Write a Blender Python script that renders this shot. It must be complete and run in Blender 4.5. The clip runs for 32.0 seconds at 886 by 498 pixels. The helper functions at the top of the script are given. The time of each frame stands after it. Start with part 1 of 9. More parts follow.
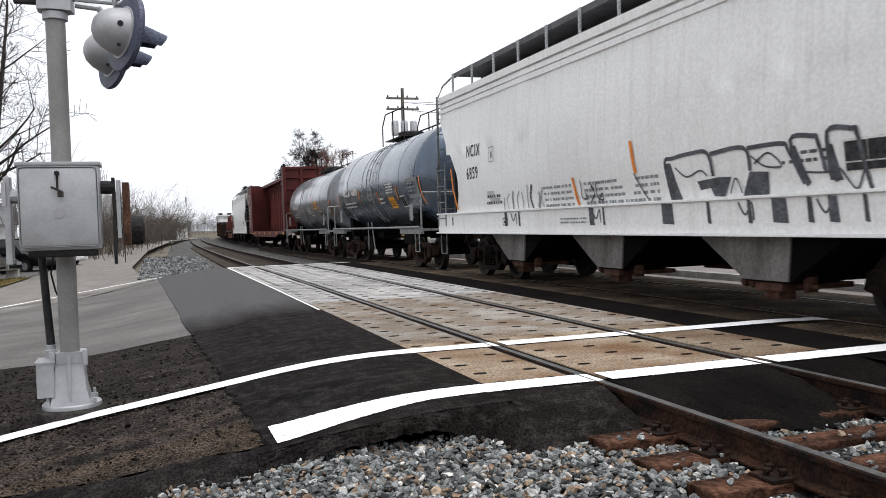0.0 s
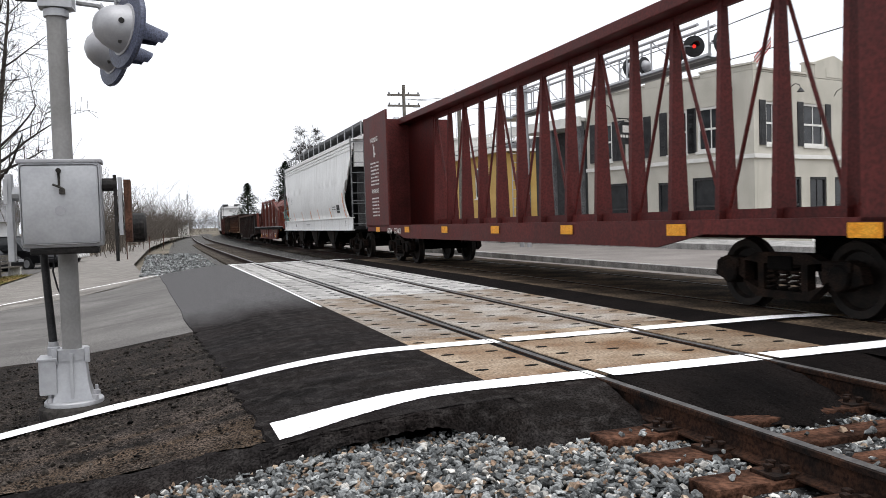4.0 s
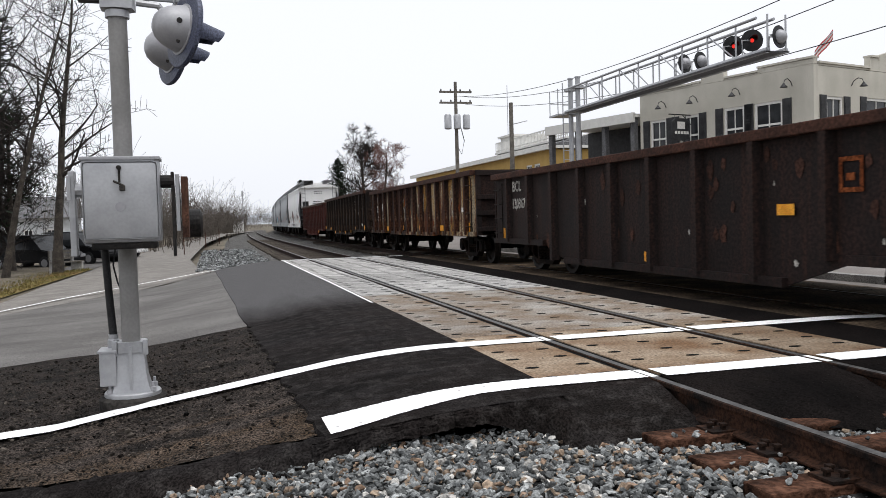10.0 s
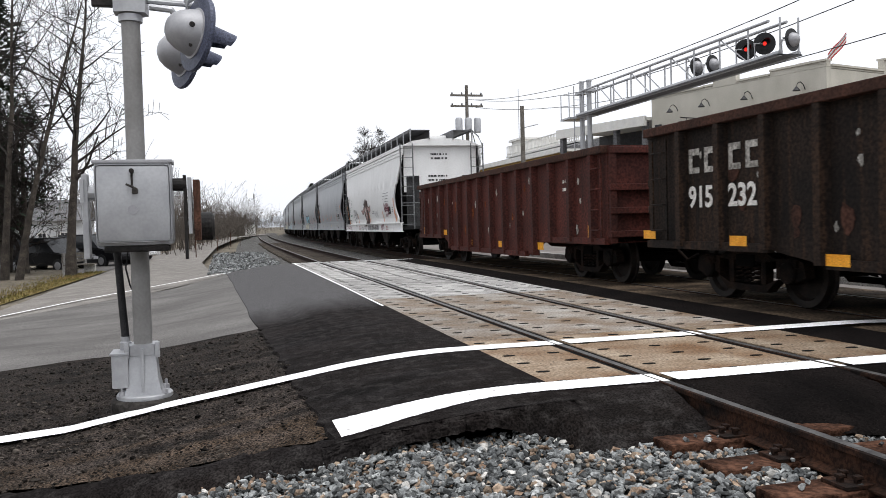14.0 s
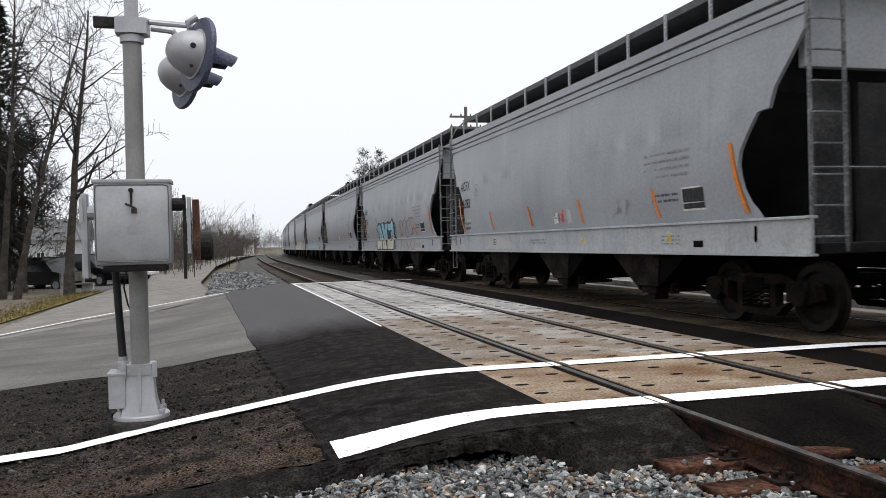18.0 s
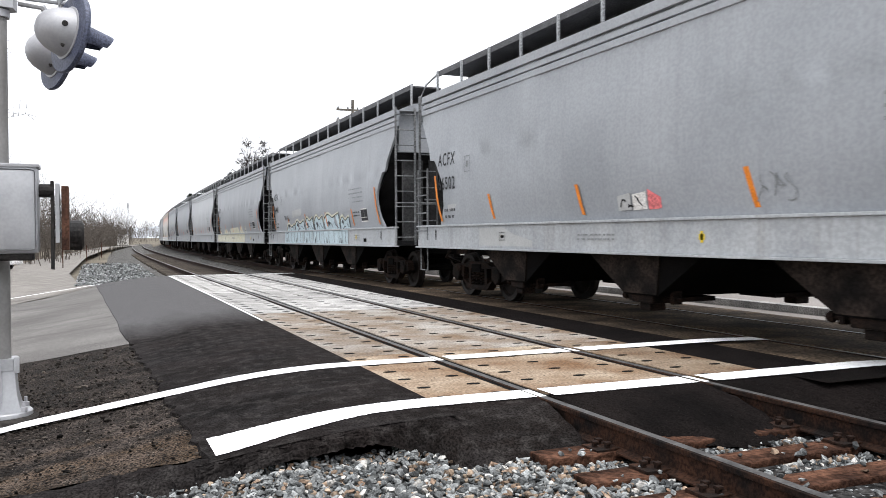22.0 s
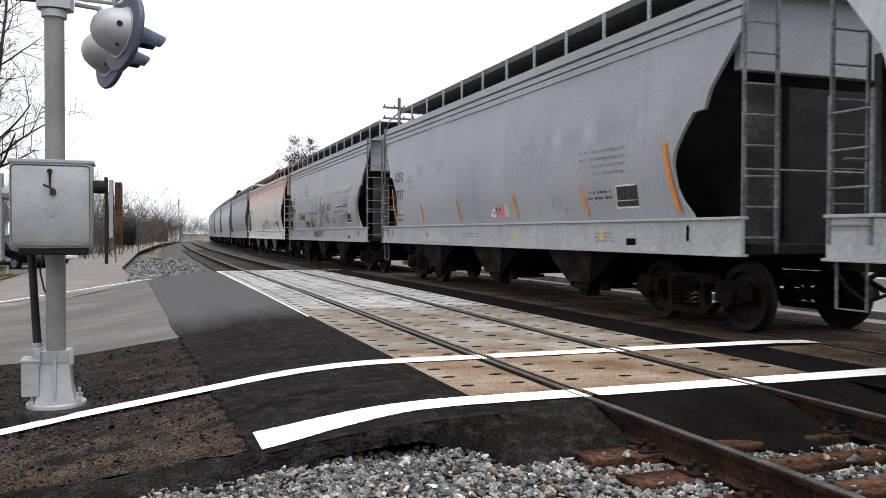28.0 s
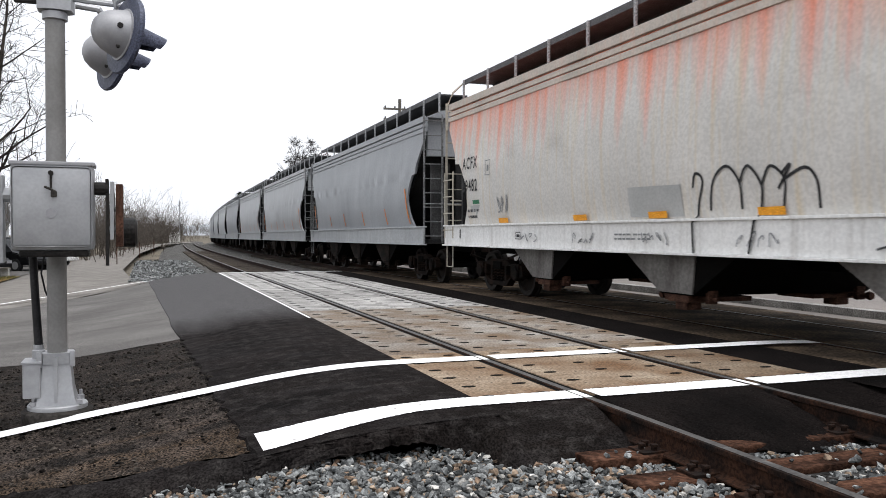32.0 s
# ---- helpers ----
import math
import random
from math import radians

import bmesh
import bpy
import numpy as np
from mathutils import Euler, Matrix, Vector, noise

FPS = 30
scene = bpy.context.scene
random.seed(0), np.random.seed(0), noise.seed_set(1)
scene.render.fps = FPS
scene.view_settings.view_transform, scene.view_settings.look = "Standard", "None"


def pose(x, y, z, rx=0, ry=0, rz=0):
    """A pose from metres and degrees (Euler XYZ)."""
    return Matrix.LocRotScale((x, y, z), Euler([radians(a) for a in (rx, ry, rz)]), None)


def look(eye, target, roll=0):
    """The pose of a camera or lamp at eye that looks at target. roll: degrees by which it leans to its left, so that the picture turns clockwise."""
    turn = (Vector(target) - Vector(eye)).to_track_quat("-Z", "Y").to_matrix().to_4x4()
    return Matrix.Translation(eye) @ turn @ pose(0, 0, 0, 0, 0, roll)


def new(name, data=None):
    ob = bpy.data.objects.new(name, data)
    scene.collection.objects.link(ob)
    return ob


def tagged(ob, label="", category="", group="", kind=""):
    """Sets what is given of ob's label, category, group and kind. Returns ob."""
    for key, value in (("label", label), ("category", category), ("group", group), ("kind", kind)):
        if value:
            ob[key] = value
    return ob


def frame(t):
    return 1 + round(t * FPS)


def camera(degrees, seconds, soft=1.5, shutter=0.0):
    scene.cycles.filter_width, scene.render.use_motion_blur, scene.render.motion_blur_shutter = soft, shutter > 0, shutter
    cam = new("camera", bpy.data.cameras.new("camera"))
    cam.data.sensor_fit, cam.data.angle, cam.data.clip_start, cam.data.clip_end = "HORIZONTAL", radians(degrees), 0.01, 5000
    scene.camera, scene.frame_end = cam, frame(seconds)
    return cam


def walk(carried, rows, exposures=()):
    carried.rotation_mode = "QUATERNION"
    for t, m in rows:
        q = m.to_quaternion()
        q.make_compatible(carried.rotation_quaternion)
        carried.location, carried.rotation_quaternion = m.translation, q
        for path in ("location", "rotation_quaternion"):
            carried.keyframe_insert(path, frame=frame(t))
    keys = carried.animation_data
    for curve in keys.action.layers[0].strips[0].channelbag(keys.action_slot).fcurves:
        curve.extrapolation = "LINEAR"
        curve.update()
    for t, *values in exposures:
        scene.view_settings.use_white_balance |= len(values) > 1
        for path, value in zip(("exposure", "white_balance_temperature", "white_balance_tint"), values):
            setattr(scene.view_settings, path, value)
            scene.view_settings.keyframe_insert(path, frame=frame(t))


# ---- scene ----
EYE = (-3.049, 0.0, 1.192)
cam = camera(56.00, 32.0, soft=0.65, shutter=0.1)
TURNS = [
    (0, 88.13, 1.72, -19.35), (0.5, 88.30, 1.79, -19.65), (1, 88.71, 1.78, -19.20), (1.5, 88.73, 1.98, -18.35),
    (2, 89.03, 2.08, -18.05), (2.5, 89.02, 2.17, -18.36), (3, 88.22, 1.83, -18.90), (3.5, 88.07, 1.87, -19.38),
    (5.5, 87.14, 2.23, -17.79), (6, 87.43, 2.85, -17.17), (6.5, 87.25, 2.89, -16.74), (7, 87.96, 2.51, -16.46),
    (7.5, 87.44, 2.35, -17.02), (8, 87.36, 1.97, -16.87), (8.5, 86.88, 2.04, -16.30), (9, 88.27, 2.54, -14.68),
    (9.5, 87.70, 2.27, -15.31), (10, 87.80, 1.63, -15.74), (10.5, 87.54, 1.78, -16.59), (11, 87.40, 1.81, -16.41),
    (11.5, 87.50, 1.62, -16.15), (12, 87.62, 1.73, -15.99), (12.5, 87.74, 1.58, -15.57), (13, 87.77, 1.68, -15.12),
    (13.5, 88.00, 1.48, -14.96), (14, 88.05, 1.55, -14.99), (14.5, 88.22, 1.32, -14.75), (16.5, 88.80, 0.89, -19.07),
    (17, 88.82, 0.87, -18.52), (17.5, 89.11, 0.85, -17.65), (18, 89.47, 1.34, -15.07), (18.5, 88.56, 1.15, -13.33),
    (19, 87.00, 1.64, -15.81), (19.2, 86.99, 1.97, -19.47), (19.5, 86.87, -0.09, -24.64), (20, 88.95, -1.11, -25.02),
    (20.5, 88.79, -0.80, -24.89), (21, 88.96, -0.68, -25.31), (21.5, 89.12, 0.01, -24.56), (22, 89.01, 0.24, -22.96),
    (22.5, 89.42, 0.17, -21.93), (23, 89.14, 0.34, -21.59), (23.5, 88.90, -0.19, -20.73), (24, 88.73, -0.40, -20.52),
    (24.5, 88.58, -0.32, -20.43), (25, 88.88, -0.23, -19.85), (25.5, 88.82, -0.70, -19.39), (27.5, 88.52, -0.04, -20.01),
    (28, 88.87, -0.19, -19.86), (28.5, 89.01, -0.00, -19.46), (29, 89.02, 0.35, -19.08), (29.5, 88.94, 0.30, -19.29),
    (30, 89.00, 0.07, -19.16), (30.5, 88.93, -0.14, -19.36), (31, 88.81, 0.11, -19.61), (31.5, 88.86, 0.25, -19.57),
    (32, 88.94, -0.06, -19.80),
]
walk(cam, [(t, pose(*EYE, rx, ry, rz)) for t, rx, ry, rz in TURNS], exposures=[(0.0, 0.0), (3.0, 0.1), (6.0, 0.19), (7.0, 0.12), (9.0, 0.03), (10.0, -0.12), (12.0, 0.08), (14.0, 0.0), (17.0, -0.05), (18.0, -0.12), (19.0, -0.1), (20.0, 0.2), (21.0, 0.5), (22.0, 0.6), (24.0, 0.52), (25.0, 0.45), (28.0, 0.15), (30.0, 0.25), (32.0, 0.02)])

# ---- light: a bright overcast sky with a very soft sun behind it ----
world = bpy.data.worlds.new("sky")
scene.world = world
world.use_nodes = True
wn = world.node_tree
wn.nodes.clear()
sky = wn.nodes.new("ShaderNodeTexSky")
sky.sky_type, sky.sun_disc = "NISHITA", False
sky.sun_elevation, sky.sun_rotation = radians(73), radians(155)
sky.air_density, sky.dust_density, sky.ozone_density = 1.0, 5.0, 1.0
grey = wn.nodes.new("ShaderNodeHueSaturation")
grey.inputs["Saturation"].default_value = 0.12
level = wn.nodes.new("ShaderNodeMix")
level.data_type = "RGBA"
level.inputs[0].default_value = 0.78
level.inputs[7].default_value = (9.5, 9.75, 10.35, 1)
back = wn.nodes.new("ShaderNodeBackground")
back.inputs["Strength"].default_value = 0.13
wout = wn.nodes.new("ShaderNodeOutputWorld")
wn.links.new(sky.outputs[0], grey.inputs["Color"])
wn.links.new(grey.outputs[0], level.inputs[6])
wn.links.new(level.outputs[2], back.inputs["Color"])
wn.links.new(back.outputs[0], wout.inputs["Surface"])

sun = new("sun", bpy.data.lights.new("sun", "SUN"))
sun.data.energy, sun.data.angle, sun.data.color = 2.0, radians(50), (1.0, 0.985, 0.97)
sun.matrix_world = look((14, -30, 110), (0, 0, 0))

# ---- materials ----
MATS = {}


def stain(nd, ln, tc, last, axis, a, b, col, amount, gain, stretch, size):
    """Mixes in a dirt or stain colour that grows from a to b along one axis, broken up by stretched noise."""
    sep = nd.new("ShaderNodeSeparateXYZ")
    ln.new(tc.outputs["Object"], sep.inputs[0])
    mr = nd.new("ShaderNodeMapRange")
    mr.clamp = False
    mr.inputs["From Min"].default_value, mr.inputs["From Max"].default_value = a, b
    ln.new(sep.outputs[axis], mr.inputs["Value"])
    mp = nd.new("ShaderNodeMapping")
    mp.inputs["Scale"].default_value = stretch
    ln.new(tc.outputs["Object"], mp.inputs["Vector"])
    nz = nd.new("ShaderNodeTexNoise")
    nz.inputs["Scale"].default_value, nz.inputs["Detail"].default_value = size, 5
    ln.new(mp.outputs[0], nz.inputs["Vector"])
    ma = nd.new("ShaderNodeMath")
    ma.operation = "MULTIPLY_ADD"
    ma.inputs[1].default_value, ma.inputs[2].default_value = gain, -0.5 * gain
    ln.new(nz.outputs["Fac"], ma.inputs[0])
    ad = nd.new("ShaderNodeMath")
    ad.operation, ad.use_clamp = "ADD", True
    ln.new(mr.outputs[0], ad.inputs[0])
    ln.new(ma.outputs[0], ad.inputs[1])
    mu = nd.new("ShaderNodeMath")
    mu.operation = "MULTIPLY"
    mu.inputs[1].default_value = amount
    ln.new(ad.outputs[0], mu.inputs[0])
    mx = nd.new("ShaderNodeMix")
    mx.data_type = "RGBA"
    mx.inputs[7].default_value = (*col, 1)
    ln.new(mu.outputs[0], mx.inputs[0])
    ln.new(last, mx.inputs[6])
    return mx.outputs[2]


def surf(name, a, b, rough=0.7, metal=0.0, scale=6.0, fine=60.0, bump=0.3, streak=None, speck=None, grit=0.35, depth=0.01, vary=0.0, spec=0.3, zone=None):
    """A weathered surface: two colours mixed by coarse and fine noise, an optional vertical streak of a third colour,
    optional specks, and bump. scale and fine are noise frequencies per metre."""
    if name in MATS:
        return MATS[name]
    m = bpy.data.materials.new(name)
    m.use_nodes = True
    nt = m.node_tree
    nd, ln = nt.nodes, nt.links
    bsdf = nd["Principled BSDF"]
    bsdf.inputs["Roughness"].default_value = rough
    bsdf.inputs["Metallic"].default_value = metal
    bsdf.inputs["Specular IOR Level"].default_value = spec
    tc = nd.new("ShaderNodeTexCoord")
    n1 = nd.new("ShaderNodeTexNoise")
    n1.inputs["Scale"].default_value, n1.inputs["Detail"].default_value = scale, 6
    n2 = nd.new("ShaderNodeTexNoise")
    n2.inputs["Scale"].default_value, n2.inputs["Detail"].default_value = fine, 4
    ln.new(tc.outputs["Object"], n1.inputs["Vector"])
    ln.new(tc.outputs["Object"], n2.inputs["Vector"])
    ramp = nd.new("ShaderNodeValToRGB")
    ramp.color_ramp.elements[0].position, ramp.color_ramp.elements[1].position = 0.36, 0.66
    ln.new(n1.outputs["Fac"], ramp.inputs["Fac"])
    mix = nd.new("ShaderNodeMix")
    mix.data_type = "RGBA"
    mix.inputs[6].default_value, mix.inputs[7].default_value = (*a, 1), (*b, 1)
    ln.new(ramp.outputs["Color"], mix.inputs[0])
    last = mix.outputs[2]
    if streak:
        col, amount = streak
        mp = nd.new("ShaderNodeMapping")
        mp.inputs["Scale"].default_value = (1.0, 7.0, 0.35)
        ln.new(tc.outputs["Object"], mp.inputs["Vector"])
        n3 = nd.new("ShaderNodeTexNoise")
        n3.inputs["Scale"].default_value, n3.inputs["Detail"].default_value = 1.3, 5
        ln.new(mp.outputs[0], n3.inputs["Vector"])
        r3 = nd.new("ShaderNodeValToRGB")
        r3.color_ramp.elements[0].position, r3.color_ramp.elements[1].position = 0.5, 0.78
        r3.color_ramp.elements[1].color = (amount, amount, amount, 1)
        ln.new(n3.outputs["Fac"], r3.inputs["Fac"])
        mx = nd.new("ShaderNodeMix")
        mx.data_type = "RGBA"
        mx.inputs[7].default_value = (*col, 1)
        ln.new(r3.outputs["Color"], mx.inputs[0])
        ln.new(last, mx.inputs[6])
        last = mx.outputs[2]
    if speck:
        col, size, amount = speck
        v = nd.new("ShaderNodeTexVoronoi")
        v.inputs["Scale"].default_value = size
        ln.new(tc.outputs["Object"], v.inputs["Vector"])
        r4 = nd.new("ShaderNodeValToRGB")
        r4.color_ramp.elements[0].position, r4.color_ramp.elements[1].position = amount, amount + 0.05
        r4.color_ramp.elements[0].color, r4.color_ramp.elements[1].color = (1, 1, 1, 1), (0, 0, 0, 1)
        ln.new(v.outputs["Distance"], r4.inputs["Fac"])
        mx = nd.new("ShaderNodeMix")
        mx.data_type = "RGBA"
        mx.inputs[7].default_value = (*col, 1)
        ln.new(r4.outputs["Color"], mx.inputs[0])
        ln.new(last, mx.inputs[6])
        last = mx.outputs[2]
    for z in zone or ():
        last = stain(nd, ln, tc, last, *z)
    hv = nd.new("ShaderNodeHueSaturation")
    mr = nd.new("ShaderNodeMapRange")
    mr.inputs["From Min"].default_value, mr.inputs["From Max"].default_value = 0.39, 0.61
    mr.inputs["To Min"].default_value, mr.inputs["To Max"].default_value = 1 - grit, 1 + grit
    ln.new(n2.outputs["Fac"], mr.inputs["Value"])
    if vary:
        oi = nd.new("ShaderNodeObjectInfo")
        ge = nd.new("ShaderNodeNewGeometry")
        ad = nd.new("ShaderNodeMath")
        ad.operation = "ADD"
        ln.new(oi.outputs["Random"], ad.inputs[0])
        ln.new(ge.outputs["Random Per Island"], ad.inputs[1])
        fr = nd.new("ShaderNodeMath")
        fr.operation = "FRACT"
        ln.new(ad.outputs[0], fr.inputs[0])
        mv = nd.new("ShaderNodeMapRange")
        mv.inputs["To Min"].default_value, mv.inputs["To Max"].default_value = 1 - vary, 1 + vary
        ln.new(fr.outputs[0], mv.inputs["Value"])
        mu = nd.new("ShaderNodeMath")
        mu.operation = "MULTIPLY"
        ln.new(mr.outputs[0], mu.inputs[0])
        ln.new(mv.outputs[0], mu.inputs[1])
        ln.new(mu.outputs[0], hv.inputs["Value"])
    else:
        ln.new(mr.outputs[0], hv.inputs["Value"])
    ln.new(last, hv.inputs["Color"])
    ln.new(hv.outputs[0], bsdf.inputs["Base Color"])
    rr = nd.new("ShaderNodeMapRange")
    rr.inputs["To Min"].default_value, rr.inputs["To Max"].default_value = max(0.05, rough - 0.12), min(1, rough + 0.12)
    ln.new(n1.outputs["Fac"], rr.inputs["Value"])
    ln.new(rr.outputs[0], bsdf.inputs["Roughness"])
    if bump:
        bp = nd.new("ShaderNodeBump")
        bp.inputs["Strength"].default_value, bp.inputs["Distance"].default_value = bump, depth
        ln.new(n2.outputs["Fac"], bp.inputs["Height"])
        ln.new(bp.outputs[0], bsdf.inputs["Normal"])
    MATS[name] = m
    return m


FLAT = (1, 1, 1)
M_ASPH_NEW = surf("fresh black asphalt", (0.0062, 0.0054, 0.0053), (0.0135, 0.0114, 0.0110), 0.9, scale=1.3, fine=65, bump=0.5, grit=0.5, depth=0.014, spec=0.02, speck=((0.03, 0.027, 0.025), 30, 0.07),
                  zone=((0, -2.7, 0.9, (0.030, 0.021, 0.016), 0.10, 2.0, (0.7, 2.2, 1), 1.6), (1, 2.0, 30.0, (0.030, 0.028, 0.028), 0.30, 5.0, (0.8, 2.6, 1), 2.2), (1, 4.5, 34.0, (0.045, 0.041, 0.039), 0.40, 6.0, (1, 1, 1), 9.0), (1, 11.3, 13.8, (0.095, 0.093, 0.095), 0.86, 1.1, (1.6, 0.3, 1), 1.3)))
M_ASPH_TRACK = surf("darker black asphalt beside the rails", (0.0042, 0.0036, 0.0035), (0.0105, 0.0085, 0.0080), 0.9, scale=1.6, fine=65, bump=0.5, grit=0.5, depth=0.014, spec=0.02, speck=((0.04, 0.036, 0.033), 30, 0.06))
M_ASPH_OLD = surf("old grey asphalt", (0.098, 0.092, 0.088), (0.15, 0.142, 0.136), 0.9, scale=0.7, fine=60, bump=0.5, grit=0.35, spec=0.15, zone=((0, -1.5, -26, (0.062, 0.059, 0.056), 0.8, 2.6, (0.35, 2.2, 1), 1.2),))
M_ASPH_ROUGH = surf("coarse dark asphalt", (0.013, 0.0105, 0.009), (0.075, 0.060, 0.052), 0.9, scale=3.4, fine=60, bump=1.0, grit=0.95, depth=0.05, spec=0.08, speck=((0.17, 0.15, 0.13), 34, 0.12),
                    zone=((1, 6.2, 9.0, (0.013, 0.011, 0.0095), 0.55, 2.4, (1, 1, 1), 0.9), (1, 6.6, 4.3, (0.13, 0.082, 0.045), 0.42, 2.8, (0.45, 2.6, 1), 1.3)))
M_CONC = surf("pale concrete panel", (0.22, 0.215, 0.208), (0.44, 0.43, 0.415), 0.88, scale=2.2, fine=40, bump=0.5, grit=0.28, spec=0.15, speck=((0.08, 0.076, 0.07), 14, 0.10), streak=((0.17, 0.16, 0.15), 0.7), vary=0.15)
M_CONC_TAN = surf("rust-stained concrete panel", (0.125, 0.070, 0.036), (0.30, 0.25, 0.19), 0.88, scale=1.3, fine=40, bump=0.5, grit=0.3, spec=0.15, speck=((0.06, 0.045, 0.035), 13, 0.11), streak=((0.13, 0.085, 0.055), 0.8), vary=0.2)
M_CONC_MIX = surf("partly stained concrete panel", (0.16, 0.11, 0.072), (0.34, 0.325, 0.30), 0.88, scale=1.5, fine=40, bump=0.5, grit=0.3, spec=0.15, speck=((0.07, 0.06, 0.05), 13, 0.11), streak=((0.12, 0.095, 0.07), 0.8), vary=0.2)
M_WHITE = surf("white road paint", (0.80, 0.80, 0.80), (0.92, 0.92, 0.92), 0.6, scale=9, fine=60, bump=0.3, grit=0.10, speck=((0.35, 0.34, 0.33), 7, 0.06))
M_RAILTOP = surf("dull rail steel", (0.052, 0.050, 0.049), (0.11, 0.107, 0.104), 0.45, 0.3, scale=7, fine=40, bump=0.1, grit=0.3, spec=0.3)
M_RAILSIDE = surf("rusty rail web", (0.006, 0.0042, 0.0036), (0.036, 0.016, 0.009), 0.85, 0.0, scale=5, fine=50, bump=0.5, grit=0.5, spec=0.15)
M_TIE = surf("weathered wooden tie", (0.011, 0.006, 0.0045), (0.092, 0.045, 0.029), 0.95, scale=4, fine=26, bump=1.0, depth=0.03, grit=0.4, spec=0.06, streak=((0.014, 0.007, 0.005), 0.95), vary=0.3)
M_BALLAST_BED = surf("ballast bed", (0.012, 0.012, 0.012), (0.045, 0.043, 0.042), 0.95, scale=9, fine=22, bump=1.0, depth=0.05, grit=0.8, spec=0.06, speck=((0.19, 0.195, 0.2), 26, 0.2))
M_BED_FAR = surf("dusty grey ballast", (0.05, 0.048, 0.046), (0.12, 0.116, 0.11), 0.95, scale=3, fine=14, bump=1.0, depth=0.05, grit=0.6, spec=0.06, speck=((0.22, 0.22, 0.215), 12, 0.2))
M_TIE_FAR = surf("grey-brown weathered tie", (0.022, 0.018, 0.015), (0.085, 0.072, 0.06), 0.95, scale=4, fine=26, bump=0.8, grit=0.4, spec=0.06, vary=0.3)
M_STONE = surf("crushed grey stone", (0.062, 0.066, 0.068), (0.235, 0.242, 0.240), 0.85, scale=12, fine=70, bump=0.5, grit=0.3, vary=0.8, spec=0.2)
M_STONE_W = surf("pale quartz stone", (0.30, 0.29, 0.27), (0.52, 0.50, 0.47), 0.85, scale=6, fine=50, bump=0.3, vary=0.25, spec=0.2)
M_STONE_R = surf("tan and reddish stone", (0.15, 0.095, 0.065), (0.30, 0.235, 0.175), 0.9, scale=6, fine=50, bump=0.3, vary=0.4, spec=0.2)
M_GRASS = surf("winter grass", (0.11, 0.10, 0.03), (0.19, 0.135, 0.06), 0.95, scale=0.5, fine=18, bump=0.8, depth=0.04, grit=0.5, spec=0.1)
M_EARTH = surf("bare ground", (0.10, 0.085, 0.065), (0.17, 0.15, 0.12), 0.95, scale=0.3, fine=8, bump=0.5, depth=0.05, spec=0.1)
M_GALV = surf("galvanised silver paint", (0.33, 0.335, 0.35), (0.41, 0.415, 0.43), 0.42, 0.35, scale=4, fine=40, bump=0.06, grit=0.035)
M_SILVER = surf("silver painted steel", (0.30, 0.30, 0.315), (0.36, 0.36, 0.375), 0.45, 0.25, scale=5, fine=50, bump=0.04, grit=0.03)
M_DARKMETAL = surf("dark oily metal", (0.010, 0.0095, 0.0095), (0.03, 0.026, 0.024), 0.6, 0.2, scale=6, fine=50, bump=0.2, spec=0.25)
M_BLACKPAINT = surf("black signal paint", (0.009, 0.009, 0.01), (0.02, 0.02, 0.022), 0.5, scale=6, fine=60, bump=0.05, spec=0.3)
M_LENSBLUE = surf("blue-grey hood paint", (0.045, 0.052, 0.085), (0.085, 0.095, 0.14), 0.5, 0.1, scale=6, fine=60, bump=0.05)
M_RUSTPLATE = surf("rusty brown plate", (0.035, 0.017, 0.012), (0.10, 0.05, 0.034), 0.85, scale=7, fine=50, bump=0.3, spec=0.15)
M_TRUCK = surf("grimy truck iron", (0.003, 0.0024, 0.0021), (0.021, 0.0125, 0.009), 0.8, 0.0, scale=5, fine=50, bump=0.3, grit=0.5, spec=0.1)
# Black parts, lowered further so the colour holds the shade under the cars.
M_UNDER = surf("black underframe with shade", (0.0015, 0.0014, 0.0013), (0.005, 0.0044, 0.004), 0.85, scale=5, fine=50, bump=0.2, spec=0.06)
M_WHEEL = surf("worn wheel steel", (0.004, 0.003, 0.0026), (0.018, 0.0125, 0.0098), 0.6, 0.15, scale=9, fine=50, bump=0.15, spec=0.25)
M_ORANGE = surf("orange reflector tape", (0.62, 0.17, 0.012), (0.74, 0.23, 0.02), 0.5, scale=9, fine=60, bump=0.0, grit=0.2)
M_YELLOW = surf("yellow reflector tape", (0.68, 0.27, 0.012), (0.78, 0.36, 0.03), 0.5, scale=9, fine=60, bump=0.0, grit=0.2)
M_INK = surf("black stencil paint", (0.020, 0.020, 0.022), (0.055, 0.055, 0.058), 0.7, scale=20, fine=60, bump=0.0, grit=0.3, spec=0.15)
M_INKWORN = surf("worn stencil paint", (0.05, 0.052, 0.055), (0.13, 0.133, 0.138), 0.7, scale=20, fine=60, bump=0.0, grit=0.3, spec=0.15)
M_FADED = surf("faded stencil paint", (0.20, 0.21, 0.215), (0.27, 0.28, 0.285), 0.7, scale=20, fine=60, bump=0.0, grit=0.2)
M_PALE = surf("pale lettering paint", (0.58, 0.56, 0.53), (0.72, 0.70, 0.67), 0.7, scale=20, fine=60, bump=0.0, grit=0.25)
M_POLE = surf("grey pole paint", (0.20, 0.195, 0.19), (0.26, 0.255, 0.25), 0.55, 0.15, scale=3, fine=40, bump=0.06, grit=0.05)
